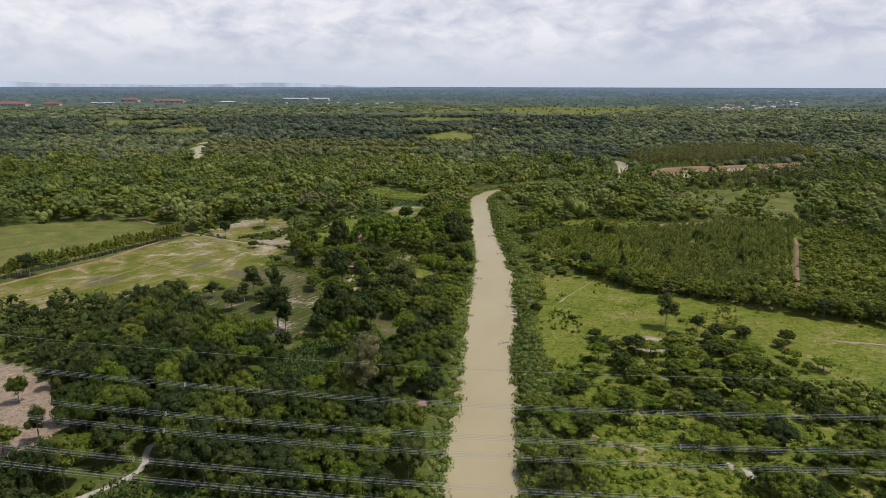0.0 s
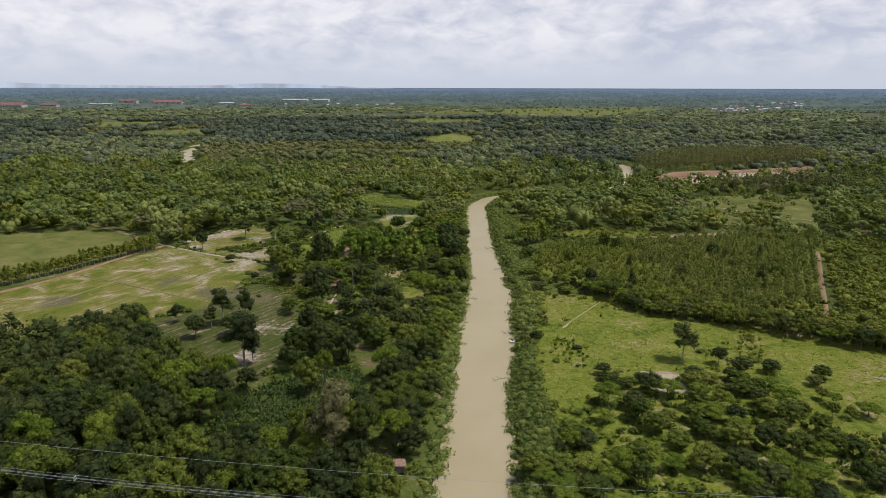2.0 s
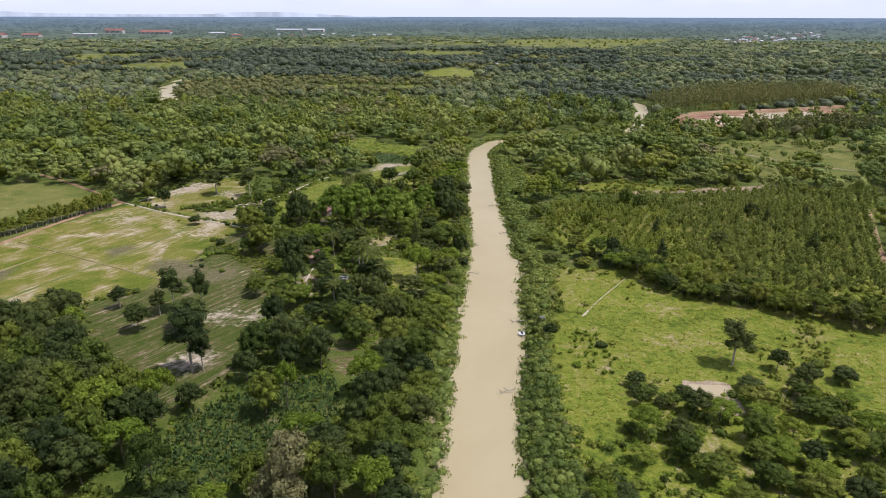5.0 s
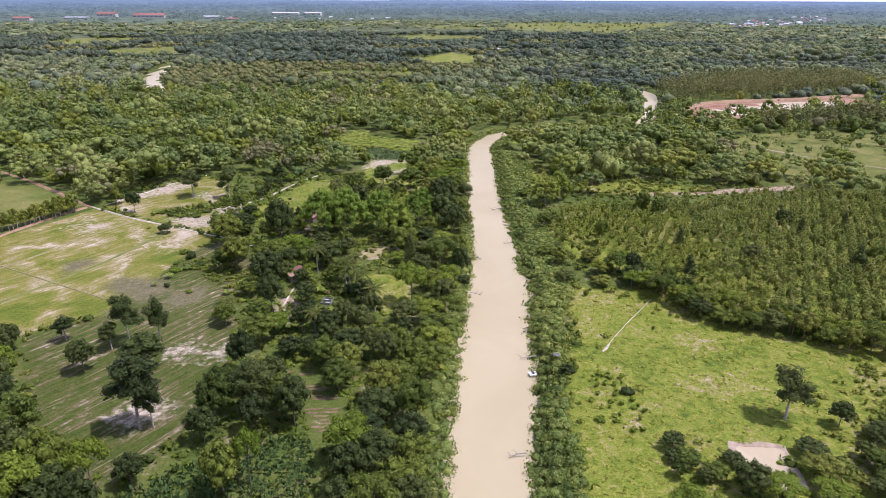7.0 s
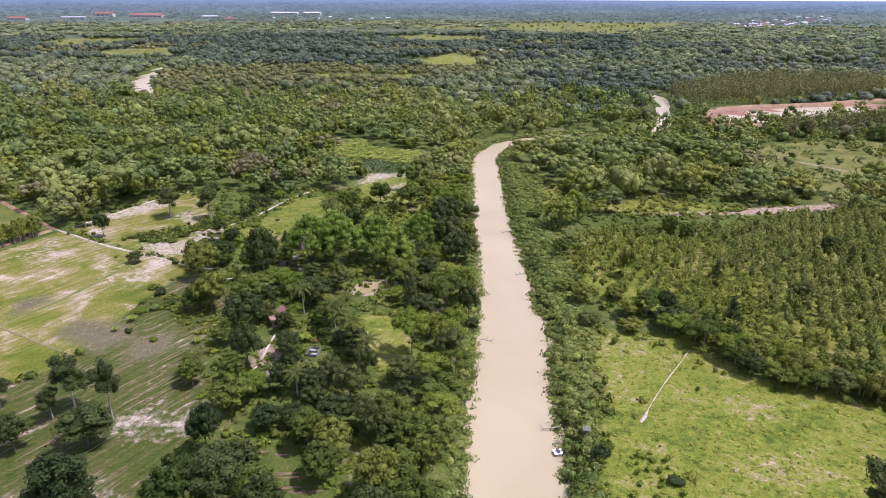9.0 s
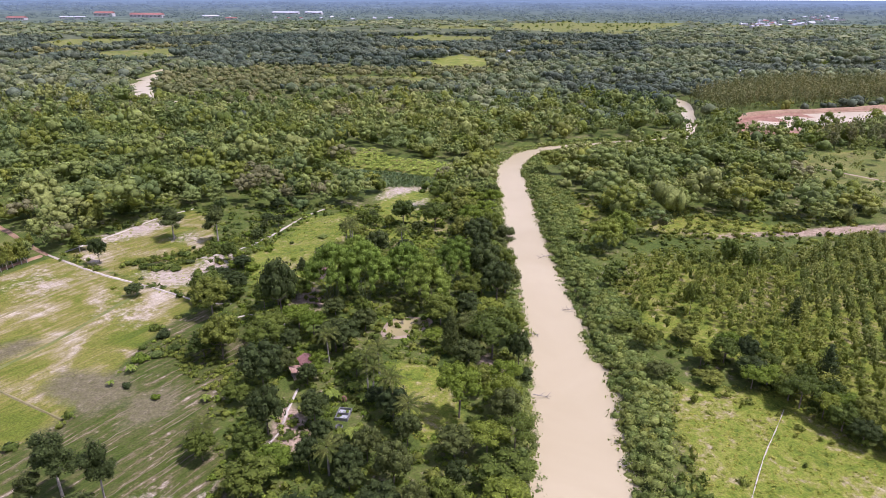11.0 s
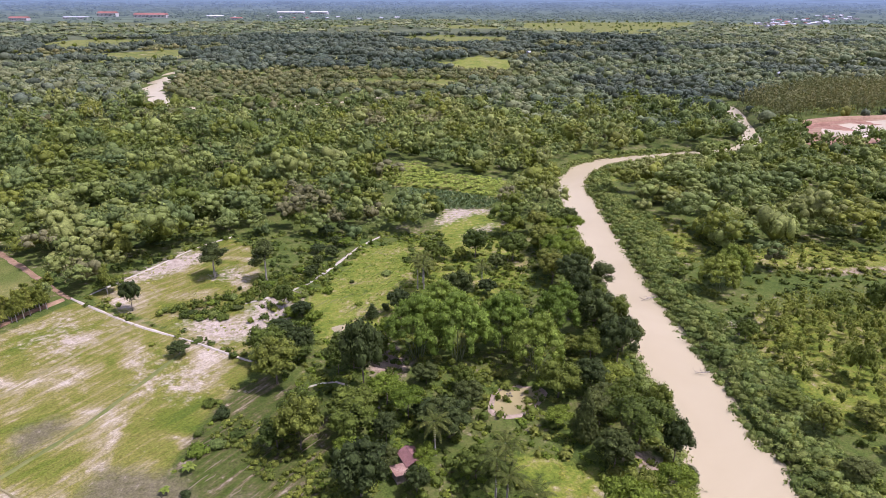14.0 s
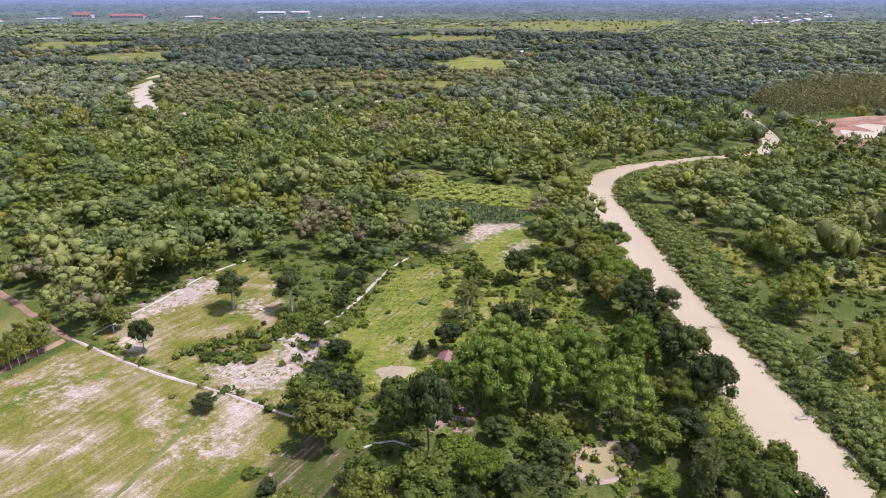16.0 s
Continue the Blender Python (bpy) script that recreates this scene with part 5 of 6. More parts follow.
    n = len(X)
    stuff("creepers", protos("bush", 50, 0.38, range(80, 84), 1.0, 1.4, 1), X, Y, q.uniform(0.5, 1.2, n), q.uniform(0.3, 1.2, n), LEAF_LIGHT, "lush light green creepers over rough ground", "scrub", 60)
    # low scrub cluster in the meadow and a bushy strip across it
    for k, (poly, share) in enumerate((([(36, 215), (42, 224), (50, 216), (49, 203), (43, 199), (39, 206)], 0.4), ([(104, 230), (108, 222), (100, 204), (86, 196), (80, 200), (94, 208)], 0.6))):
        X, Y = scatter(30, 112, 195, 232, 1.5, 55 + k)
        m = (inside(poly, X, Y) > 0) & (q.uniform(size=len(X)) < share)
        X, Y = X[m], Y[m]
        n = len(X)
        stuff("meadow_shrubs", protos("bush", 50, 0.36, range(72, 76), 1.3, 1.1, 1), X, Y, q.uniform(0.4, 1.1, n), q.uniform(0.4, 1.2, n), LEAF_LIGHT if k == 0 else LEAF_PLANT, "cluster of low leafy scrub in the meadow" if k == 0 else "bushy strip of scrub across the meadow", "shrubs", 57 + k)
    # bananas
    X, Y = scatter(-72, 0, 438, 508, 3.0, 36)
    m = (inside(BANANAS, X, Y) > 0) & (inside(CASSAVA_FAR, X, Y) < -1)
    X, Y = X[m], Y[m]
    n = len(X)
    ban = [(*banana_arrays(s, 1.0), None, None) for s in range(3)]
    stuff("banana_plants", ban, X, Y, q.uniform(2.2, 3.4, n), q.uniform(2.2, 3.4, n), LEAF_CROP, "plot of bright yellow-green banana plants", "banana plants", 37)
    # cassava in rows
    for k, (poly, ang) in enumerate(((CASSAVA_FAR, 20), (CASSAVA, -12), (CASSAVA_NEAR, -20))):
        p = np.array(poly)
        c = p.mean(0)
        gx, gy = np.meshgrid(np.arange(-35, 35, 0.85), np.arange(-35, 35, 1.25))
        a = radians(ang)
        X = c[0] + gx.ravel() * math.cos(a) - gy.ravel() * math.sin(a) + q.normal(0, 0.1, gx.size)
        Y = c[1] + gx.ravel() * math.sin(a) + gy.ravel() * math.cos(a) + q.normal(0, 0.1, gx.size)
        m = (inside(poly, X, Y) > 0.5) & (q.uniform(size=len(X)) < 0.9)
        X, Y = X[m], Y[m]
        n = len(X)
        cas = []
        for s in range(3):
            lv, lf = leaf_cards(np.random.default_rng(60 + s), [(0, 0, 0.6, 0.7, 0.4)], 6, 1.0, 0.2, 0.5)
            cas.append((lv, lf, None, None))
        stuff("cassava", cas, X, Y, q.uniform(0.5, 0.75, n), q.uniform(0.7, 1.2, n), LEAF_BLUE_CROP if k == 0 else LEAF_CASSAVA, "rows of pale blue-green cassava plants" if k == 0 else "rows of dark blue-green cassava plants", "crop", 38 + k)


low_growth()


FURROW = surface("dry_furrow_soil", [(0.35, (0.11, 0.095, 0.045)), (0.65, (0.20, 0.160, 0.095))], 0.6)


def furrows(name, poly, angle, gap, width, height, mat, label, seed, whole=0.55):
    """Broken low ridges of earth ploughed side by side."""
    q = np.random.default_rng(seed)
    p = np.array(poly, float)
    c, a = p.mean(0), radians(angle)
    u, w = np.array([math.cos(a), math.sin(a)]), np.array([-math.sin(a), math.cos(a)])
    pieces = []
    for off in np.arange(-70, 70, gap):
        s = -75.0
        while s < 75:
            L = q.uniform(2.0, 9.0)
            if q.uniform() < whole:
                t = np.linspace(s, s + L, 5)
                m = c + u * t[:, None] + w * (off + q.normal(0, 0.12, 5))[:, None]
                if (inside(poly, m[:, 0], m[:, 1]) > 0.6).all():
                    z = ground_height(m[:, 0], m[:, 1])
                    hw = width * 0.5 * np.array([0.3, 1, 1, 0.9, 0.3]) * q.uniform(0.7, 1.3, 5)
                    l, r_ = m - w * hw[:, None], m + w * hw[:, None]
                    V = np.vstack([np.column_stack([l, z - 0.05]), np.column_stack([m, z + height * q.uniform(0.6, 1.2, 5)]), np.column_stack([r_, z - 0.05])])
                    k = np.arange(4)
                    pieces.append((V, np.vstack([np.stack([k, k + 1, k + 6, k + 5], 1), np.stack([k + 5, k + 6, k + 11, k + 10], 1)])))
            s += L
    V, F = joined(pieces)
    tagged(new(name, mesh_of(name, V, F, mat)), label, "furrows", kind="stuff")


furrows("furrows", STUBBLE, 58, 1.1, 0.4, 0.12, FURROW, "broken dry furrows of a fallow field", 61, 0.2)
furrows("furrows", ROWS_FIELD, 4, 1.25, 0.75, 0.22, FIELD_CROP, "brown earth planting ridges", 62, 0.9)
furrows("furrows", GARDEN, 60, 1.6, 0.6, 0.14, BUND_GREEN, "low grassy ridges of a kitchen plot", 63, 0.25)


# ---------------------------------------------------------------- single trees
LIBRARY = {}


def tree_kind(key, kind, height, radius, n, size, mat, bark_mat, seed):
    """The crown and trunk that trees of one kind share."""
    arr = tree_arrays(seed, kind, height, radius, n, size, 0.80, 0, 3)
    stems = [("culm", me) for me in culm_meshes(seed, arr[0], BARK_GREEN)] if kind == "bamboo" else [("trunk", trunk_mesh("trunk", seed, arr[0], height, radius, kind, bark_mat))]
    LIBRARY[key] = dict(crown=crown_mesh("crown", arr, mat), stems=stems, height=height, radius=radius)


for s in range(4):
    tree_kind(("broad", s), "round", 9.0, 4.2, 1500, 0.46, LEAF_WOOD, BARK, 100 + s)
    tree_kind(("dark", s), "round", 9.0, 4.2, 1500, 0.44, LEAF_DARK, BARK, 110 + s)
    tree_kind(("tall", s), "tall", 16.0, 4.0, 2600, 0.42, LEAF_DARK, BARK_PALE, 120 + s)
for s in range(3):
    tree_kind(("light", s), "spread", 9.0, 4.2, 1700, 0.44, LEAF_LIGHT, BARK, 130 + s)
    tree_kind(("spread", s), "spread", 11.0, 5.2, 2200, 0.48, LEAF_WOOD, BARK, 140 + s)
    tree_kind(("bamboo", s), "bamboo", 12.0, 6.0, 6000, 0.36, LEAF_BAMBOO, BARK, 150 + s)
    tree_kind(("plume", s), "bamboo", 12.0, 6.0, 4500, 0.36, LEAF_PLUME, BARK, 155 + s)
    tree_kind(("cone", s), "cone", 9.0, 2.6, 1400, 0.38, LEAF_DARK, BARK, 160 + s)
    tree_kind(("slim", s), "slim", 8.0, 2.2, 700, 0.42, LEAF_PLANT, BARK_PALE, 170 + s)
tree_kind(("olive", 0), "tall", 16.0, 4.6, 3000, 0.42, LEAF_OLIVE, BARK, 180)

WORDS = {"broad": ("leafy broadleaf tree with a rounded mid-green crown", "trees in the wood"), "dark": ("dense dark green evergreen tree with a rounded crown", "trees in the wood"),
         "tall": ("tall field tree with a bare pale trunk and dark crown", "tall field trees"), "light": ("spreading tree with fresh yellow-green leaves", "trees in the wood"),
         "spread": ("wide spreading tree with layered green crown", "trees in the wood"), "plume": ("light yellow-green feathery bamboo clump", "bamboo clumps"), "bamboo": ("large clump of feathery arching green bamboo", "bamboo clumps"),
         "cone": ("dark conical evergreen tree", "conical trees"), "slim": ("slim young tree with thin olive foliage", "slim young trees"), "olive": ("large round tree with olive-brown flowering crown", "")}


def plant(kind, x, y, height, radius, seed=0, label=""):
    r = random.Random(int(x * 131 + y * 17) + seed)
    keys = [k for k in LIBRARY if k[0] == kind]
    lib = LIBRARY[keys[r.randrange(len(keys))]]
    name = {"bamboo": "bamboo_clump", "plume": "bamboo_clump", "tall": "field_tree", "dark": "evergreen_tree", "cone": "conical_tree", "slim": "young_tree"}.get(kind, "broadleaf_tree")
    z = float(ground_height(np.array([x]), np.array([y]))[0])
    ob = new(name)
    ob.empty_display_size = 0.5
    ob.matrix_basis = pose(x, y, z, 0, 0, r.uniform(0, 360)) @ Matrix.Diagonal((radius / lib["radius"], radius / lib["radius"], height / lib["height"], 1))
    for name, me in lib["stems"]:
        part_mesh(name, me, ob)
    part_mesh("crown", lib["crown"], ob)
    return tagged(ob, label or WORDS[kind][0], "bamboo" if kind in ("bamboo", "plume") else "tree", WORDS[kind][1])


TAKEN = []
# trees that stand out, one by one: kind, x, y, height, crown radius
NOTABLE_A = [("tall", 76, 205, 13, 4.2), ("broad", -130, 348, 5, 3.2), ("dark", 49.8, 195.5, 3.6, 2.6), ("dark", 86, 203, 6, 2.6), ("dark", 90, 197, 5, 3.0), ("broad", -17, 214, 8, 4.0), ("dark", -31, 213, 9, 3.6), ("light", -35, 275, 5, 2.4), ("dark", -36.5, 268, 6, 2.6), ("dark", 33.5, 219, 4, 2.0), ("spread", -45, 158, 14, 3.6), ("light", -33, 152, 8, 3.6), ("light", -24, 148, 8, 4.0), ("tall", -92, 132, 10, 2.4), ("broad", -109, 151, 8, 2.6), ("broad", -97, 127, 7, 3.8), ("light", -84, 117, 6.5, 3.6), ("light", -78, 124, 7, 3.4), ("tall", -71, 129, 12, 2.4), ("tall", -105, 158, 9, 2.4), ("tall", -63, 150, 15, 3.0), ("plume", 48, 350, 12, 6.0), ("plume", 54, 356, 13, 5.5)]
NOTABLE_B = [("dark", 5, 350, 12, 5.4), ("broad", -22, 376, 10, 5.0), ("broad", -10, 372, 10, 5.2), ("broad", 0, 380, 10, 5.2), ("dark", -30, 345, 8, 3.6), ("broad", -36, 368, 9, 3.0), ("broad", -66, 310, 5, 3.4), ("broad", -68.9, 301.4, 11.1, 5.9), ("broad", -59.0, 279.6, 11.5, 4.9), ("broad", -63.5, 279.6, 6.8, 3.9), ("broad", -49.8, 287.2, 7.9, 5.5), ("dark", -45.9, 266.5, 12.4, 5.1), ("dark", -40.9, 251.2, 11.8, 4.0), ("dark", -30.8, 283.4, 8.7, 5.0), ("cone", -4.6, 282.4, 13.0, 3.0), ("spread", 5.1, 280.0, 11.5, 6.2), ("dark", 11.1, 277.7, 10.9, 3.2), ("dark", 11.8, 273.1, 4.3, 2.5)]
NOTABLE_C = [("light", -3.2, 257.3, 13.1, 5.0), ("dark", 5.9, 254.0, 9.5, 3.8), ("dark", -32.5, 255.4, 7.2, 3.3), ("dark", -4.3, 244.6, 7.0, 4.3), ("light", 1.8, 245.3, 7.3, 4.1), ("dark", -15.0, 237.1, 9.5, 3.8), ("dark", -3.9, 236.5, 6.0, 2.6), ("broad", 4.5, 237.2, 6.2, 5.2), ("broad", -39.7, 235.0, 7.3, 5.1), ("dark", -26.4, 243.7, 5.6, 2.8), ("broad", -51.1, 243.6, 6.6, 3.0), ("dark", -20.4, 261.8, 3.6, 2.9), ("light", -35.4, 271.8, 3.6, 2.5), ("dark", 8.4, 310.0, 14.0, 5.2), ("tall", 13.5, 351.9, 11.1, 4.9), ("dark", 5.7, 324.1, 13.7, 5.8), ("broad", -7.4, 297.1, 9.0, 4.8), ("light", -8.8, 287.5, 4.2, 3.0)]
NOTABLE_D = [("dark", -28.0, 339.3, 11.4, 4.2), ("bamboo", -38.1, 312.4, 16.6, 7.4), ("bamboo", -28.7, 312.1, 17.0, 7.7), ("bamboo", -18.0, 316.9, 15.4, 6.7), ("bamboo", -11.0, 306.8, 14.9, 6.5), ("bamboo", -3.3, 324.4, 14.1, 6.4), ("bamboo", -32.9, 327.7, 12.9, 6.6), ("dark", -49.3, 297.9, 18.6, 5.1), ("dark", -32.7, 282.9, 9.0, 4.2), ("broad", -49.7, 282.1, 8.5, 4.7), ("broad", -60.8, 287.0, 7.9, 4.4), ("dark", -44.4, 335.7, 7.6, 3.4), ("cone", -51.3, 333.2, 4.4, 2.2), ("broad", -73.2, 310.5, 9.4, 5.0), ("dark", -66.0, 313.2, 7.7, 3.6), ("broad", -35.1, 318.5, 6.4, 3.7), ("tall", -72.1, 234.4, 13.8, 3.9), ("tall", -63.1, 231.7, 14.9, 2.9)]
NOTABLE_E = [("tall", -54.6, 200.8, 17.6, 5.2), ("tall", -52.1, 201.2, 11.7, 2.8), ("dark", -76.9, 221.7, 8.4, 3.6), ("tall", -75.3, 231.6, 8.1, 2.4), ("tall", -88.5, 235.4, 7.3, 2.8), ("tall", -33.1, 205.5, 13.3, 4.4), ("broad", -26.9, 206.5, 8.6, 4.1), ("light", -27.9, 184.9, 12.7, 2.7), ("broad", -32.0, 182.8, 10.8, 3.9), ("dark", -48.9, 184.8, 7.1, 3.0), ("dark", -117.2, 336.4, 9.5, 2.8), ("dark", -95.3, 313.3, 3.9, 2.8), ("tall", -102.5, 359.4, 12.3, 4.9), ("tall", -86.2, 357.5, 13.7, 4.4), ("slim", -129.1, 346.5, 10, 2.4), ("broad", -76.2, 338.4, 7.1, 2.7), ("olive", -19.0, 148.5, 21.0, 5.6), ("dark", -63.9, 223.5, 8.6, 5.6)]
for k, x, y, h, r in NOTABLE_A + NOTABLE_B + NOTABLE_C + NOTABLE_D + NOTABLE_E:
    plant(k, x, y, h, r)
    TAKEN.append((x, y, r))

PALMS = [palm_meshes(210 + k, 8.0) for k in range(3)]
for k, (x, y, h) in enumerate(((-33.5, 278, 8), (-23, 266.5, 9), (-21, 272, 8), (-21.5, 264, 8), (-17.5, 259.5, 8), (-13, 252, 7), (-40, 351, 9), (-38, 348, 9), (-38.5, 355, 9), (-27, 240, 6), (-21, 352, 7), (-52, 248, 5))):
    tm, fms = PALMS[k % 3]
    ob = new("palm_tree")
    ob.matrix_basis = pose(x, y, float(ground_height(np.array([x]), np.array([y]))[0]), 0, 0, x * 37) @ Matrix.Diagonal((1, 1, h / 8.0, 1))
    part_mesh("trunk", tm, ob)
    for fm in fms:
        part_mesh("frond", fm, ob)
    tagged(ob, "coconut palm with long arching green fronds", "palm tree", "palms near the huts")
    TAKEN.append((x, y, 2.0))

BANANA_MODELS = [banana_plant_parts(230 + k, 3.0) for k in range(3)]
for k, (x, y, h) in enumerate(((-78, 273, 2.6), (-80, 267.5, 2.0), (-26, 266, 3.2), (-23.5, 262, 3.0), (-31, 246, 3.2), (-24, 250, 3.4), (-43, 299, 3.2), (-46, 303, 2.8), (-30, 263, 3.4), (-57, 262, 2.4))):
    stem, leaves = BANANA_MODELS[k % 3]
    ob = new("banana_plant")
    ob.matrix_basis = pose(x, y, float(ground_height(np.array([x]), np.array([y]))[0]), 0, 0, x * 53) @ Matrix.Scale(h / 3.0, 4)
    part_mesh("stem", stem, ob)
    for me in leaves:
        part_mesh("leaf", me, ob)
    tagged(ob, "banana plant with long fresh green leaves", "banana plant", "banana plants near the huts")
    TAKEN.append((x, y, 1.0))

HUT_SPOTS = [(-38, 275, 3.5), (-40.5, 269, 2.5), (-27, 255, 3.2), (-46, 328, 3.5), (-4, 146, 2.2)]
TAKEN += HUT_SPOTS + [(66, 189, 5.5), (-16, 296, 8.0), (-19, 287, 5.0), (-21, 281, 3.0)]
TAKEN += [(36, 132, 4), (42, 130, 4), (38, 126, 3), (68, 118, 3), (74, 114, 3), (80, 108, 3), (-68, 127, 2), (-64, 122, 2), (-66, 116, 3), (-72, 112, 3), (-40, 262, 2.5), (-41, 258, 2), (-36, 268, 1.5)]


def near_trees():
    """The rest of the near wood, tree by tree."""
    X, Y = scatter(-104, 112, 96, 400, 6.6, 40, 0.36)
    d, side = river_gap(X, Y)
    m = in_view(X, Y, 10) & ~any_open(X, Y, -1.0) & (d > np.where(side < 0, 3.6, 2.0)) & (inside(PLANTATION, X, Y) < 0) & ~((side > 0) & (d < 9) & (Y > 150))
    m &= ~((Y > 330) & (X > 40)) & ~((X > 100) & (Y < 345)) & ~((X < -75) & (Y > 330))
    q = random.Random(8)
    for x, y, dist, sd in zip(X[m], Y[m], d[m], side[m]):
        if any((x - a) ** 2 + (y - b) ** 2 < (0.75 * c + 2.0) ** 2 for a, b, c in TAKEN):
            continue
        u = q.random()
        if sd > 0 and x > 10:           # scrubby right bank
            if u < 0.25:
                continue
            kind = "broad" if u < 0.55 else "light" if u < 0.88 else "dark"
            h, r = q.uniform(3.2, 6.5), q.uniform(2.4, 4.0)
        elif dist < 16:                 # river's left fringe
            kind = "broad" if u < 0.5 else "dark" if u < (0.58 if y > 330 else 0.72) else "light" if u < 0.88 else "spread"
            h, r = q.uniform(6.5, 10.5), q.uniform(3.3, 4.8)
        elif y > 228:                   # orchards round the huts
            if u < (0.78 if y > 334 and x > -62 else 0.22):
                continue
            kind = ("dark" if u < 0.84 else "broad" if u < 0.93 else "light") if y > 325 else ("dark" if u < 0.66 else "broad" if u < 0.93 else "light")
            h, r = (q.uniform(3.0, 6.0), q.uniform(1.8, 3.2)) if y > 332 else (q.uniform(4.5, 8.5), q.uniform(2.5, 4.3))
        else:
            # dark kinds weighted up, standing in for a cloud's shadow on the left
            kind = "dark" if u < 0.52 else "broad" if u < 0.84 else "spread" if u < 0.93 else "light"
            h, r = (q.uniform(9.0, 14.0), q.uniform(3.6, 5.4)) if x < -45 else (q.uniform(7.0, 11.5), q.uniform(3.2, 5.0))
        plant(kind, float(x), float(y), h, r)


near_trees()
# bushy growth round the meadow's pond
for k in range(26):
    q = random.Random(1200 + k)
    x, y = (q.uniform(74, 112), q.uniform(170, 206)) if k < 20 else (q.uniform(48, 60), q.uniform(182, 196))
    plant(q.choice(("broad", "light", "broad", "dark")), x, y, q.uniform(2.2, 4.8), q.uniform(1.6, 3.2))
# hedge of young trees along the farm track
for k in range(96):
    t = k / 95
    q = random.Random(k)
    plant("slim", -188 + 47 * t - 2.6 * (k % 2) + q.uniform(-.5, .5), 254 + 85 * t + q.uniform(-.8, .8), q.uniform(5.5, 8.5), q.uniform(1.5, 2.2))
plant("tall", -176, 262, 11, 4.6)
for k in range(16):
    q = random.Random(600 + k)
    t, w = q.random(), q.random()
    plant("slim" if k % 3 else "light", -143 - 8 * t - 4 * w, 341 - 12 * t + 10 * w, q.uniform(3.5, 6.5), q.uniform(1.4, 2.2))

# lush edge of the plantation, and darker trees inside it
edge = smooth_line([(60, 277), (69, 261), (76, 250), (82, 243), (95, 240), (105, 232), (114, 228), (140, 213), (158, 205)], 4.2)
for k, (x, y) in enumerate(edge):
    q = random.Random(900 + k)
    if not off_lane(np.array([x]), np.array([y]), 5.0)[0]:
        continue
    for row in range(2):
        kind = q.choice(("broad", "broad", "light", "dark", "spread"))
        plant(kind, x + q.uniform(-1.6, 1.6) + row * 2.6, y + q.uniform(-1.2, 1.2) + row * 4.2, q.uniform(5.0, 8.0), q.uniform(2.6, 4.0))
for k in range(16):
    q = random.Random(950 + k)
    x, y = q.uniform(60, 170), q.uniform(265, 365)
    if inside(PLANTATION, np.array([x]), np.array([y]))[0] > 4:
        plant(q.choice(("dark", "broad", "cone")), x, y, q.uniform(8, 11), q.uniform(2.2, 3.6))


def shrub_models():
    out = []
    for s, mat in ((0, LEAF_WOOD), (1, LEAF_DARK), (2, LEAF_LIGHT), (3, LEAF_BANK)):
        B, lv, lf, cv, cf = tree_arrays(300 + s, "bush", 2.0, 1.5, 420, 0.3, 0.92, 0, 3)
        out.append(mesh_of("shrub", np.vstack([lv, cv]), [lf, cf + len(lv)], mat, smooth=True))
    return out


SHRUBS = shrub_models()


def shrub(x, y, h, r, k, label):
    ob = new("shrub", SHRUBS[k])
    z = float(ground_height(np.array([x]), np.array([y]))[0])
    ob.matrix_basis = pose(x, y, z - 0.1, 0, 0, (x * 77) % 360) @ Matrix.Diagonal((r / 1.5, r / 1.5, h / 2.0, 1))
    return tagged(ob, label, "shrub", "shrubs")


for k, (x, y, h, r) in enumerate([(-81, 293, 1.8, 1.6), (-77, 289, 2.6, 2.0), (-78, 278, 2.0, 2.2), (-75, 280, 1.6, 2.0), (-72, 283, 1.6, 1.8), (-76, 267, 1.4, 1.2), (-68, 263, 1.2, 1.1), (-108, 336, 1.6, 1.5), (-105, 338, 1.6, 1.8), (-101, 335, 1.3, 1.4),
                                  (-98, 333, 1.2, 1.2), (-94, 334, 1.8, 2.2), (-91, 332, 1.4, 2.0), (-89, 338, 1.4, 1.8), (-97, 341, 1.5, 1.6), (-92, 344, 1.8, 1.8), (-88, 348, 1.8, 1.8), (-84, 353, 1.8, 1.8), (-80, 358, 2.0, 1.8), (-77, 364, 2.0, 1.9),
                                  (-75, 344, 2.4, 2.2), (-70, 337, 2.6, 2.4), (-73, 334, 2.8, 2.4), (-67, 332, 3.0, 2.6), (-66, 349, 2.2, 1.8), (-60, 356, 1.2, 1.0), (-56, 341, 1.3, 1.1), (-50, 362, 1.4, 2.2), (-44, 372, 1.8, 1.6), (-48, 338, 2.4, 1.4),
                                  (-104, 318, 0.9, 0.9), (-83, 330, 1.8, 0.9), (47, 263, 2.4, 0.9), (46, 214, 1.6, 1.8), (38, 204, 1.4, 1.2), (84, 212, 1.6, 1.4), (97, 205, 1.4, 1.8), (100, 200, 1.8, 2.0), (56, 176, 2.2, 2.4), (108, 190, 1.2, 1.2), (35.5, 222, 3.0, 1.6)]):
    shrub(x, y, h, r, 2 if -86 < x < -64 and y > 328 else k % 4, "rounded leafy green shrub standing in open grass")


# ---------------------------------------------------------------- power line
def wire_mesh(x0, x1, y0, z0, dy, dz):
    """One sagging conductor; the line runs nearly across the river."""
    xs = np.linspace(x0, x1, 60)
    P = np.stack([xs, y0 - 0.11 * xs + dy, z0 + 0.0004 * xs ** 2 + dz], 1)
    V, F = tube(P, [0.014] * len(P), 5)
    return mesh_of("wire", V, F, WIRE, smooth=True)


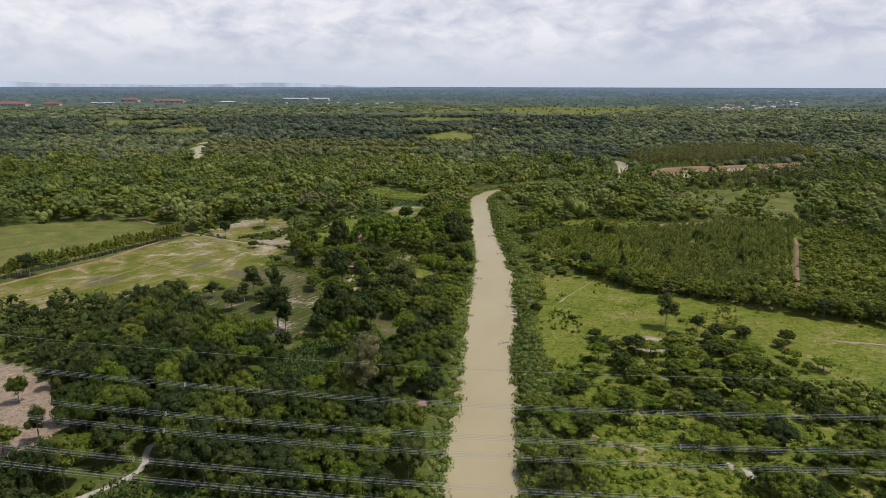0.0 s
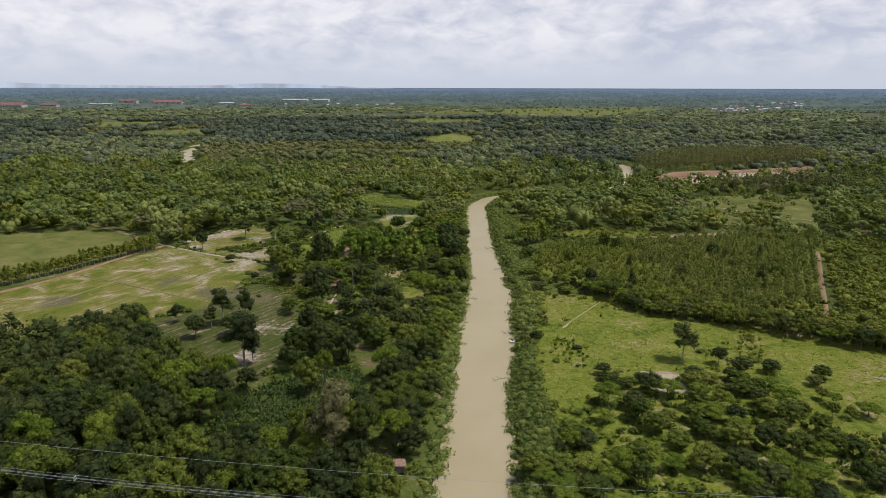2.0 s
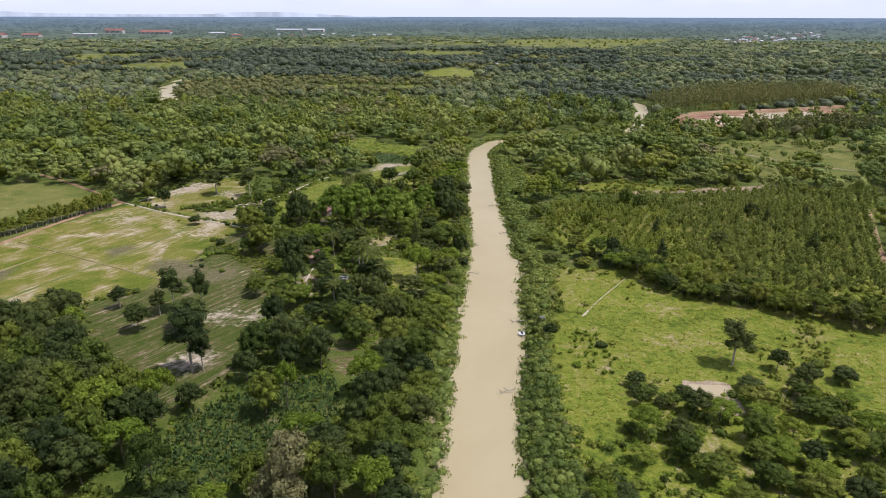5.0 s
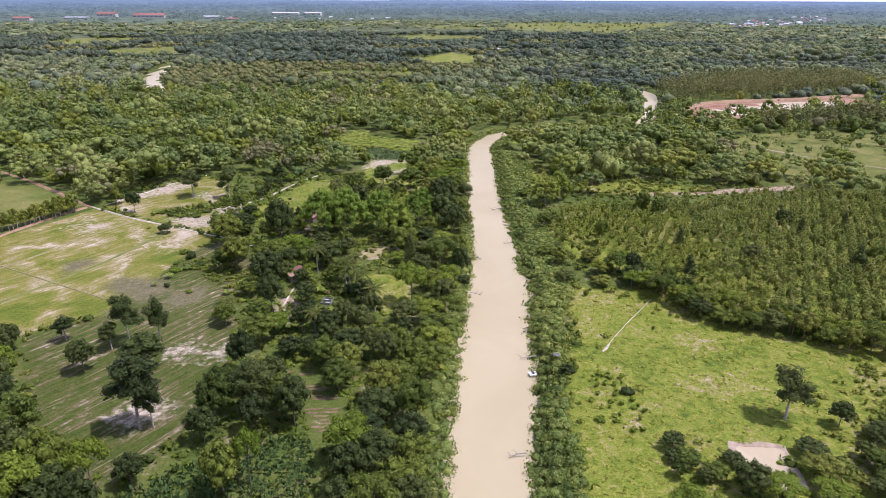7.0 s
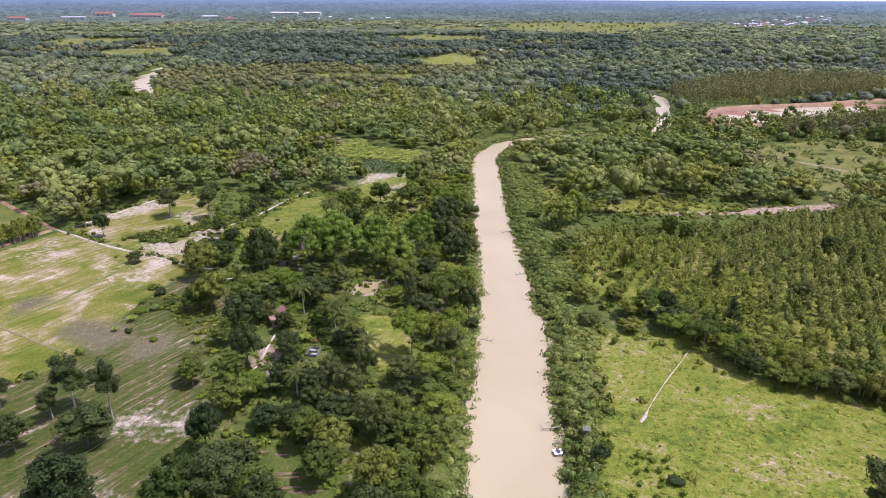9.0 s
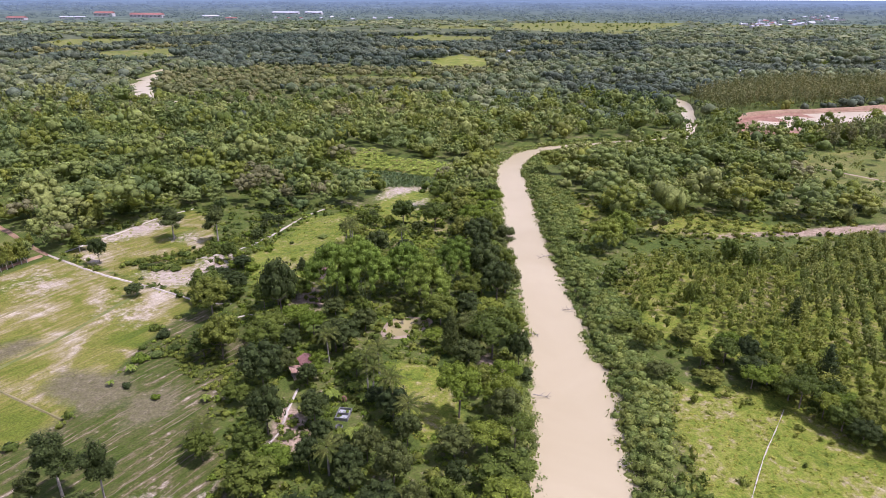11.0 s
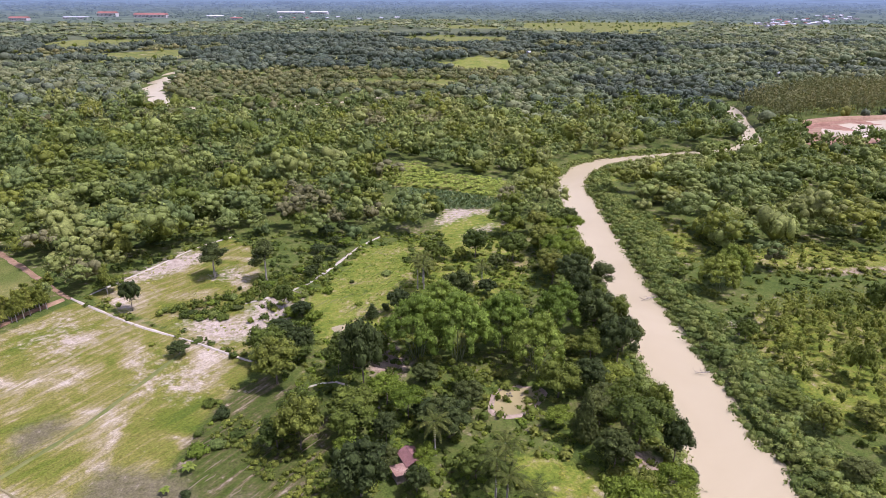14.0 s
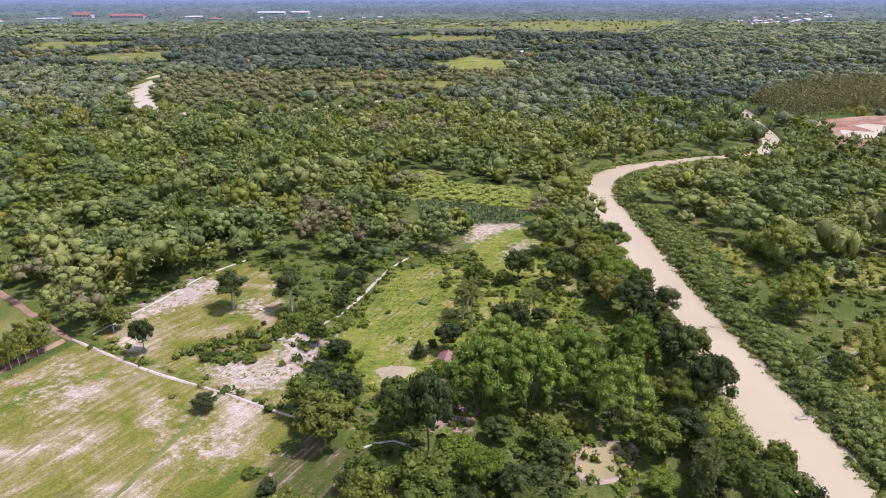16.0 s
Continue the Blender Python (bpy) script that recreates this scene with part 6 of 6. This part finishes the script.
def power_line(y0, z0, bundle, x0=-290, x1=290):
    ob = new("power_line")
    for dy, dz in bundle:
        part_mesh("wire", wire_mesh(x0, x1, y0, z0, dy, dz), ob)
    if len(bundle) > 1:
        for x in (-190, -115, -42, 34, 110, 190):
            c = np.array([x, y0 - 0.11 * x, z0 + 0.0004 * x * x])
            V = np.array([c + (sx * 0.03, sy * w, sz * w) for w in (0.27, 0.20) for sx in (-1, 1) for sy, sz in ((-1, -1), (1, -1), (1, 1), (-1, 1))])
            k = np.arange(4)
            n = (k + 1) % 4
            F = np.vstack([np.stack([k + i, n + i, n + j, k + j], 1) for i, j in ((0, 4), (12, 8), (8, 0), (4, 12))])
            part_mesh("spacer", mesh_of("spacer", V, F, WIRE), ob, "metal spacer between the wires")
    tagged(ob, "bundled pale metal high-voltage wires strung over the river" if len(bundle) > 1 else "single thin overhead earth wire over the river", "power line", "overhead power lines")


QUAD = [(-0.24, -0.24), (0.24, -0.24), (-0.24, 0.24), (0.24, 0.24)]
for y0, z0, b in ((93.0, 31.2, QUAD), (85.2, 30.2, QUAD), (84.0, 28.0, QUAD), (74.5, 29.2, QUAD), (73.2, 27.2, QUAD), (85.0, 41.0, [(0, 0)])):
    power_line(y0, z0, b)


# ---------------------------------------------------------------- huts and small works
def sheet_roof(w, d, rise, over, mat, z, parent, gable=True, label=""):
    """A roof of overlapping corrugated sheets, each a piece of its own."""
    count = max(2, round((d + 2 * over) / 0.85))
    cuts = np.linspace(-d / 2 - over, d / 2 + over, count + 1)
    for s in ((-1, 1) if gable else (1,)):
        if gable:
            xs, zs = np.array([0, s * (w / 2 + over)]), np.array([z + rise, z - over * rise / (w / 2)])
        else:
            xs, zs = np.array([-(w / 2 + over), w / 2 + over]), np.array([z + rise, z])
        for c in range(count):
            n = 8
            ys = np.linspace(cuts[c] - 0.05, cuts[c + 1] + 0.05, n + 1)
            wave = 0.03 * np.cos(np.arange(n + 1) * math.pi) + 0.02 * (c % 2)
            V = np.vstack([np.stack([np.full(n + 1, x), ys, h + wave + off], 1) for off in (0.0, -0.03) for x, h in zip(xs, zs)])
            m, k = n + 1, np.arange(n)
            F = np.vstack([np.stack([k, k + 1, m + k + 1, m + k], 1), np.stack([2 * m + k, 3 * m + k, 3 * m + k + 1, 2 * m + k + 1], 1), np.stack([m + k, m + k + 1, 3 * m + k + 1, 3 * m + k], 1)])
            part_mesh("roof_sheet", mesh_of("roof_sheet", V, F, mat), parent, label)


def hut(x, y, turn, w, d, h, rise, roof_mat, wall_mat, label, gable=True, stilts=0.0):
    z = float(ground_height(np.array([x]), np.array([y]))[0])
    ob = new("hut")
    ob.matrix_basis = pose(x, y, z, 0, 0, turn)
    for sx in (-1, 1):
        for sy in (-1, 1):
            bm = bmesh.new()
            box(bm, sx * w / 2 - 0.08, sx * w / 2 + 0.08, sy * d / 2 - 0.08, sy * d / 2 + 0.08, -0.3, h)
            part("post", bm, WOOD, ob)
    for name, a in (("wall", (-w / 2 + 0.08, w / 2 - 0.08, d / 2 - 0.06, d / 2)), ("wall", (-w / 2 + 0.08, w / 2 - 0.08, -d / 2, -d / 2 + 0.06)), ("wall", (-w / 2, -w / 2 + 0.06, -d / 2 + 0.08, d / 2 - 0.08)), ("wall", (w / 2 - 0.06, w / 2, -d / 2 + 0.08, d / 2 - 0.08))):
        bm = bmesh.new()
        box(bm, *a, stilts, h - 0.02)
        part(name, bm, wall_mat, ob)
    bm = bmesh.new()
    box(bm, w / 2 - 0.02, w / 2 + 0.03, -0.4, 0.4, stilts, stilts + 1.8)
    door = part("door", bm, WOOD, ob, "grey plank door")
    bm = bmesh.new()
    box(bm, w / 2 + 0.03, w / 2 + 0.08, 0.24, 0.32, stilts + 0.9, stilts + 1.05)
    part("handle", bm, RUST, door, "rusty handle")
    bm = bmesh.new()
    box(bm, -w / 2, w / 2, -d / 2, d / 2, stilts - 0.08, stilts)
    part("floor_deck", bm, WOOD, ob)
    sheet_roof(w, d, rise, 0.5, roof_mat, h, ob, gable)
    return tagged(ob, label, "hut", "farm huts")


hut(-37.9, 275.0, 28, 2.7, 3.6, 2.4, 0.6, ROOF_RED, WOOD, "small farm hut with a faded red sheet roof")
hut(-39.6, 271.6, 28, 2.0, 2.0, 2.0, 0.4, RUST, WOOD, "lean-to shed with a rusty brown sheet roof", False)
hut(-45.2, 327.5, -15, 3.4, 4.6, 2.7, 0.9, ROOF_RED, WOOD, "farm hut with a dark red sheet roof under trees")
hut(-5, 147.5, 10, 1.7, 1.8, 2.1, 0.3, RUST, WOOD, "tiny riverside shack with a rusty sheet roof", False, 0.4)


def tank(x, y, turn):
    """A low concrete tank in two cells."""
    ob = new("concrete_tank")
    z = float(ground_height(np.array([x]), np.array([y]))[0])
    ob.matrix_basis = pose(x, y, z, 0, 0, turn) @ Matrix.Scale(0.8, 4)
    for a in ((-1.7, 1.7, -2.3, -2.1), (-1.7, 1.7, 2.1, 2.3), (-1.7, -1.5, -2.1, 2.1), (1.5, 1.7, -2.1, 2.1), (-1.5, 1.5, -0.12, 0.12)):
        bm = bmesh.new()
        box(bm, *a, -0.2, 0.9)
        part("wall", bm, CONCRETE, ob)
    for y0, y1 in ((-2.1, -0.12), (0.12, 2.1)):
        bm = bmesh.new()
        box(bm, -1.5, 1.5, y0, y1, 0.0, 0.25)
        part("lime_fill", bm, GREY_FILL, ob, "grey-white powdery fill in the cell")
    tagged(ob, "low grey concrete tank with two pale-filled cells", "tank")
    bm = bmesh.new()
    bmesh.ops.create_cone(bm, cap_ends=False, segments=20, radius1=0.75, radius2=0.75, depth=0.5)
    ring = bpy.data.meshes.new("well_ring")
    bm.to_mesh(ring)
    bm.free()
    ring.materials.append(CONCRETE)
    o2 = new("well_ring", ring)
    o2.matrix_basis = pose(x - 0.3, y - 4.0, z + 0.22)
    tagged(o2, "pale concrete well ring on bare ground", "well ring")
    md = o2.modifiers.new("thick", "SOLIDIFY")
    md.thickness = 0.12
    o3 = new("clay_jar")
    o3.matrix_basis = pose(x - 0.6, y + 5.0, z)
    bm = bmesh.new()
    bmesh.ops.create_uvsphere(bm, u_segments=16, v_segments=10, radius=0.6, matrix=Matrix.Translation((0, 0, 0.5)) @ Matrix.Diagonal((1, 1, 0.95, 1)))
    part("body", bm, CLAY, o3)
    bm = bmesh.new()
    bmesh.ops.create_cone(bm, cap_ends=True, segments=16, radius1=0.36, radius2=0.4, depth=0.16, matrix=Matrix.Translation((0, 0, 1.08)))
    part("rim", bm, CLAY, o3)
    tagged(o3, "round dark brown clay water jar", "jar")


tank(-27.0, 257.5, -8)


def jetty(x, y):
    """A pump raft and a small roofed platform at the water's edge."""
    ob = new("pump_platform")
    ob.matrix_basis = pose(x, y, WATER, 0, 0, 12)
    for k in range(5):
        bm = bmesh.new()
        box(bm, -0.9 + 0.37 * k, -0.58 + 0.37 * k, -0.8, 0.8, 0.55, 0.61)
        part("board", bm, WHITE_PAINT, ob)
    for sx in (-0.7, 0.7):
        for sy in (-0.6, 0.6):
            bm = bmesh.new()
            box(bm, sx - 0.05, sx + 0.05, sy - 0.05, sy + 0.05, -2.6, 0.55)
            part("leg", bm, WOOD, ob)
    bm = bmesh.new()
    bmesh.ops.create_cone(bm, cap_ends=True, segments=12, radius1=0.28, radius2=0.28, depth=0.9, matrix=Matrix.Translation((0, 0, 0.9)) @ Matrix.Rotation(radians(90), 4, "X"))
    part("pump", bm, CONCRETE, ob, "grey pump drum")
    tagged(ob, "small white plank platform with a pump at the water", "platform")
    s = new("shelter")
    z = float(ground_height(np.array([x + 5.5]), np.array([y + 1.5]))[0])
    s.matrix_basis = pose(x + 5.5, y + 1.5, z, 0, 0, 8)
    for sx in (-0.6, 0.6):
        for sy in (-0.4, 0.4):
            bm = bmesh.new()
            box(bm, sx - 0.05, sx + 0.05, sy - 0.05, sy + 0.05, -0.3, 2.3)
            part("post", bm, WOOD, s)
    sheet_roof(1.3, 0.9, 0.2, 0.15, CONCRETE, 2.3, s, False)
    tagged(s, "tiny open shelter with a pale metal roof", "shelter")


jetty(26.9, 224.5)


# ---------------------------------------------------------------- far buildings
def far_house(x, y, turn, w, d, h, rise, roof_mat, label, group, name="house"):
    ob = new(name)
    z = float(ground_height(np.array([x]), np.array([y]))[0])
    ob.matrix_basis = pose(x, y, z, 0, 0, turn)
    bm = bmesh.new()
    box(bm, -w / 2, w / 2, -d / 2, d / 2, -1.0, h)
    part("wall", bm, PLASTER, ob)
    bm = bmesh.new()
    a = [bm.verts.new((sx * (w / 2 + 0.6), sy * (d / 2 + 0.6), h - 0.02)) for sy in (-1, 1) for sx in (-1, 1)]
    b = [bm.verts.new((sx * (w / 2 + 0.3), 0, h + rise)) for sx in (-1, 1)]
    for f in ((a[0], a[1], b[1], b[0]), (a[3], a[2], b[0], b[1]), (a[2], a[0], b[0]), (a[1], a[3], b[1]), (a[0], a[2], a[3], a[1])):
        bm.faces.new(f)
    part("roof", bm, roof_mat, ob)
    n = max(2, int(w / 5))
    for k in range(n):
        bm = bmesh.new()
        cx = -w / 2 + w * (k + 0.5) / n
        box(bm, cx - 0.22 * w / n, cx + 0.22 * w / n, -d / 2 - 0.05, -d / 2 + 0.1, h * 0.3, h * 0.8)
        part("window", bm, DARK, ob)
    tagged(ob, label, "building" if name != "house" else "house", group)


def build_far():
    q = random.Random(4)
    for k in range(70):
        u, v = q.random(), q.random()
        x, y = 850 + 560 * u + 90 * v, 2050 + 560 * u * 0.9 + 320 * v
        m = q.random()
        far_house(x, y, q.uniform(0, 180), q.uniform(9, 18), q.uniform(7, 11), q.uniform(3, 6), q.uniform(2, 3.5), ROOF_WHITE if m < 0.62 else ROOF_TILE if m < 0.8 else CONCRETE,
                  "small village house with a pale roof" if m < 0.62 else "small village house with a red roof" if m < 0.8 else "small village house with a grey roof", "village houses")
    for x, y, w, d, h, r, mat, lab in ((-1600, 2430, 96, 30, 12, 9, ROOF_TILE, "long white hall with a red roof"), (-1540, 2570, 58, 24, 8, 6, ROOF_TILE, "low hall with a faded red roof"), (-1410, 2700, 80, 24, 7, 3, ROOF_WHITE, "long shed with a pale roof"),
                                       (-1390, 2900, 70, 26, 12, 8, ROOF_TILE, "hall with a bright red roof"), (-1200, 2860, 120, 26, 10, 8, ROOF_TILE, "long hall with a dark red roof"), (-960, 2900, 60, 20, 6, 4, ROOF_WHITE, "low building with a pale roof"),
                                       (-720, 3180, 110, 30, 10, 5, ROOF_WHITE, "long white factory shed"), (-600, 3200, 70, 30, 10, 5, ROOF_WHITE, "white metal factory shed on the plain"), (-830, 2750, 40, 14, 6, 4, ROOF_TILE, "small hall with a red roof")):
        far_house(0.93 * x, 0.93 * y, q.uniform(-6, 6), w, d, h, r * 0.8, mat, lab, "large halls on the plain", "hall")
    for k in range(16):
        x = -900 + 46 * k + q.uniform(-20, 20)
        far_house(x, 2680 + q.uniform(-80, 90), q.uniform(0, 180), q.uniform(10, 18), 9, 4, 3, ROOF_WHITE if q.random() < 0.6 else ROOF_TILE, "small far house among trees", "far houses")
    for x, y, lab in ((330, 900, "small farm house with a pale roof among trees"), (188, 522, "site shed with a pale roof"), (92, 1180, "low farm shed with a bluish pale roof"), (560, 1500, "white farm house among trees"), (700, 1150, "pale farm house among trees")):
        far_house(x, y, q.uniform(0, 90), 9, 6, 3, 1.6, ROOF_WHITE, lab, "far houses")


build_far()


def straw_heap(x, y):
    """A low mound of bare earth."""
    r = np.random.default_rng(77)
    n, V = 26, []
    a = np.linspace(0, 2 * np.pi, n, endpoint=False)
    for rad, h in ((4.6, -0.1), (3.6, 0.15), (2.4, 0.4), (1.2, 0.65), (0.15, 0.7)):
        q = rad * (1 + 0.12 * np.sin(a * 3 + 1) + r.uniform(-.14, .14, n))
        V.append(np.stack([q * np.cos(a), q * np.sin(a) * 0.8, h + r.uniform(-.08, .08, n)], 1))
    k = np.arange(n)
    F = np.vstack([np.stack([b * n + k, b * n + (k + 1) % n, (b + 1) * n + (k + 1) % n, (b + 1) * n + k], 1) for b in range(4)])
    ob = new("earth_mound", mesh_of("earth_mound", np.vstack(V), F, STRAW, smooth=True))
    ob.matrix_basis = pose(x, y, float(ground_height(np.array([x]), np.array([y]))[0]), 0, 0, 20)
    tagged(ob, "low spread mound of bare tan earth beside a hut", "mound")


straw_heap(-57, 326)


def stones(cx, cy, n, spread):
    """Dark rounded stones along the pond's edge, each of its own shape."""
    for k in range(n):
        q = random.Random(700 + k)
        bm = bmesh.new()
        bmesh.ops.create_icosphere(bm, subdivisions=2, radius=1.0)
        for v in bm.verts:
            v.co *= 1 + q.uniform(-0.18, 0.18)
        me = bpy.data.meshes.new("stone")
        bm.to_mesh(me)
        bm.free()
        me.materials.append(STONE)
        a = q.uniform(-0.4, 2.2)
        x, y = cx + spread * math.cos(a) * q.uniform(0.55, 1.0), cy + spread * 0.75 * math.sin(a) * q.uniform(0.5, 1.0)
        ob = new("stone", me)
        s = q.uniform(0.22, 0.42)
        ob.matrix_basis = pose(x, y, float(ground_height(np.array([x]), np.array([y]))[0]) + 0.12, 0, 0, q.uniform(0, 360)) @ Matrix.Diagonal((s, s * 0.8, s * 0.7, 1))
        tagged(ob, "dark rounded stone at a muddy pond's edge", "stone", "stones at the pond")


stones(-16, 296, 9, 4.4)


def snag(x, y, turn, length, seed):
    """A bleached dead branch lying out over the water."""
    q = random.Random(seed)
    pts = [(0, 0, 0.9), (length * 0.4, q.uniform(-.3, .3), 0.75), (length * 0.75, q.uniform(-.5, .5), 0.35), (length, q.uniform(-.6, .6), -0.1)]
    pieces = [tube(pts, [0.16, 0.12, 0.08, 0.03], 6)]
    for k in range(4):
        s = np.array(pts[1 + k % 2])
        pieces.append(tube([s, s + (length * 0.15, q.uniform(-.8, .8), q.uniform(0.2, 0.6)), s + (length * 0.3, q.uniform(-1.3, 1.3), q.uniform(0.3, 1.0))], [0.07, 0.05, 0.015], 5))
    V, F = joined(pieces)
    ob = new("dead_branch", mesh_of("dead_branch", V, F, BARK_PALE, smooth=True))
    ob.matrix_basis = pose(x, y, WATER, 0, 0, turn)
    tagged(ob, "bleached dead branch reaching over the brown water", "branch", "branches at the water")


for k, (x, y, turn) in enumerate(((14.5, 320, -20), (30.3, 246, 200), (28.5, 232, 190), (3.5, 175, 10), (22, 196, 185), (16, 296, -10), (30.4, 310, 170), (29.5, 350, 190), (33, 262, 175), (13.5, 268, 0))):
    d, side = river_gap([x], [y])
    snag(x, y, turn, 2.6 + (k * 7 % 5) * 0.4, 40 + k)
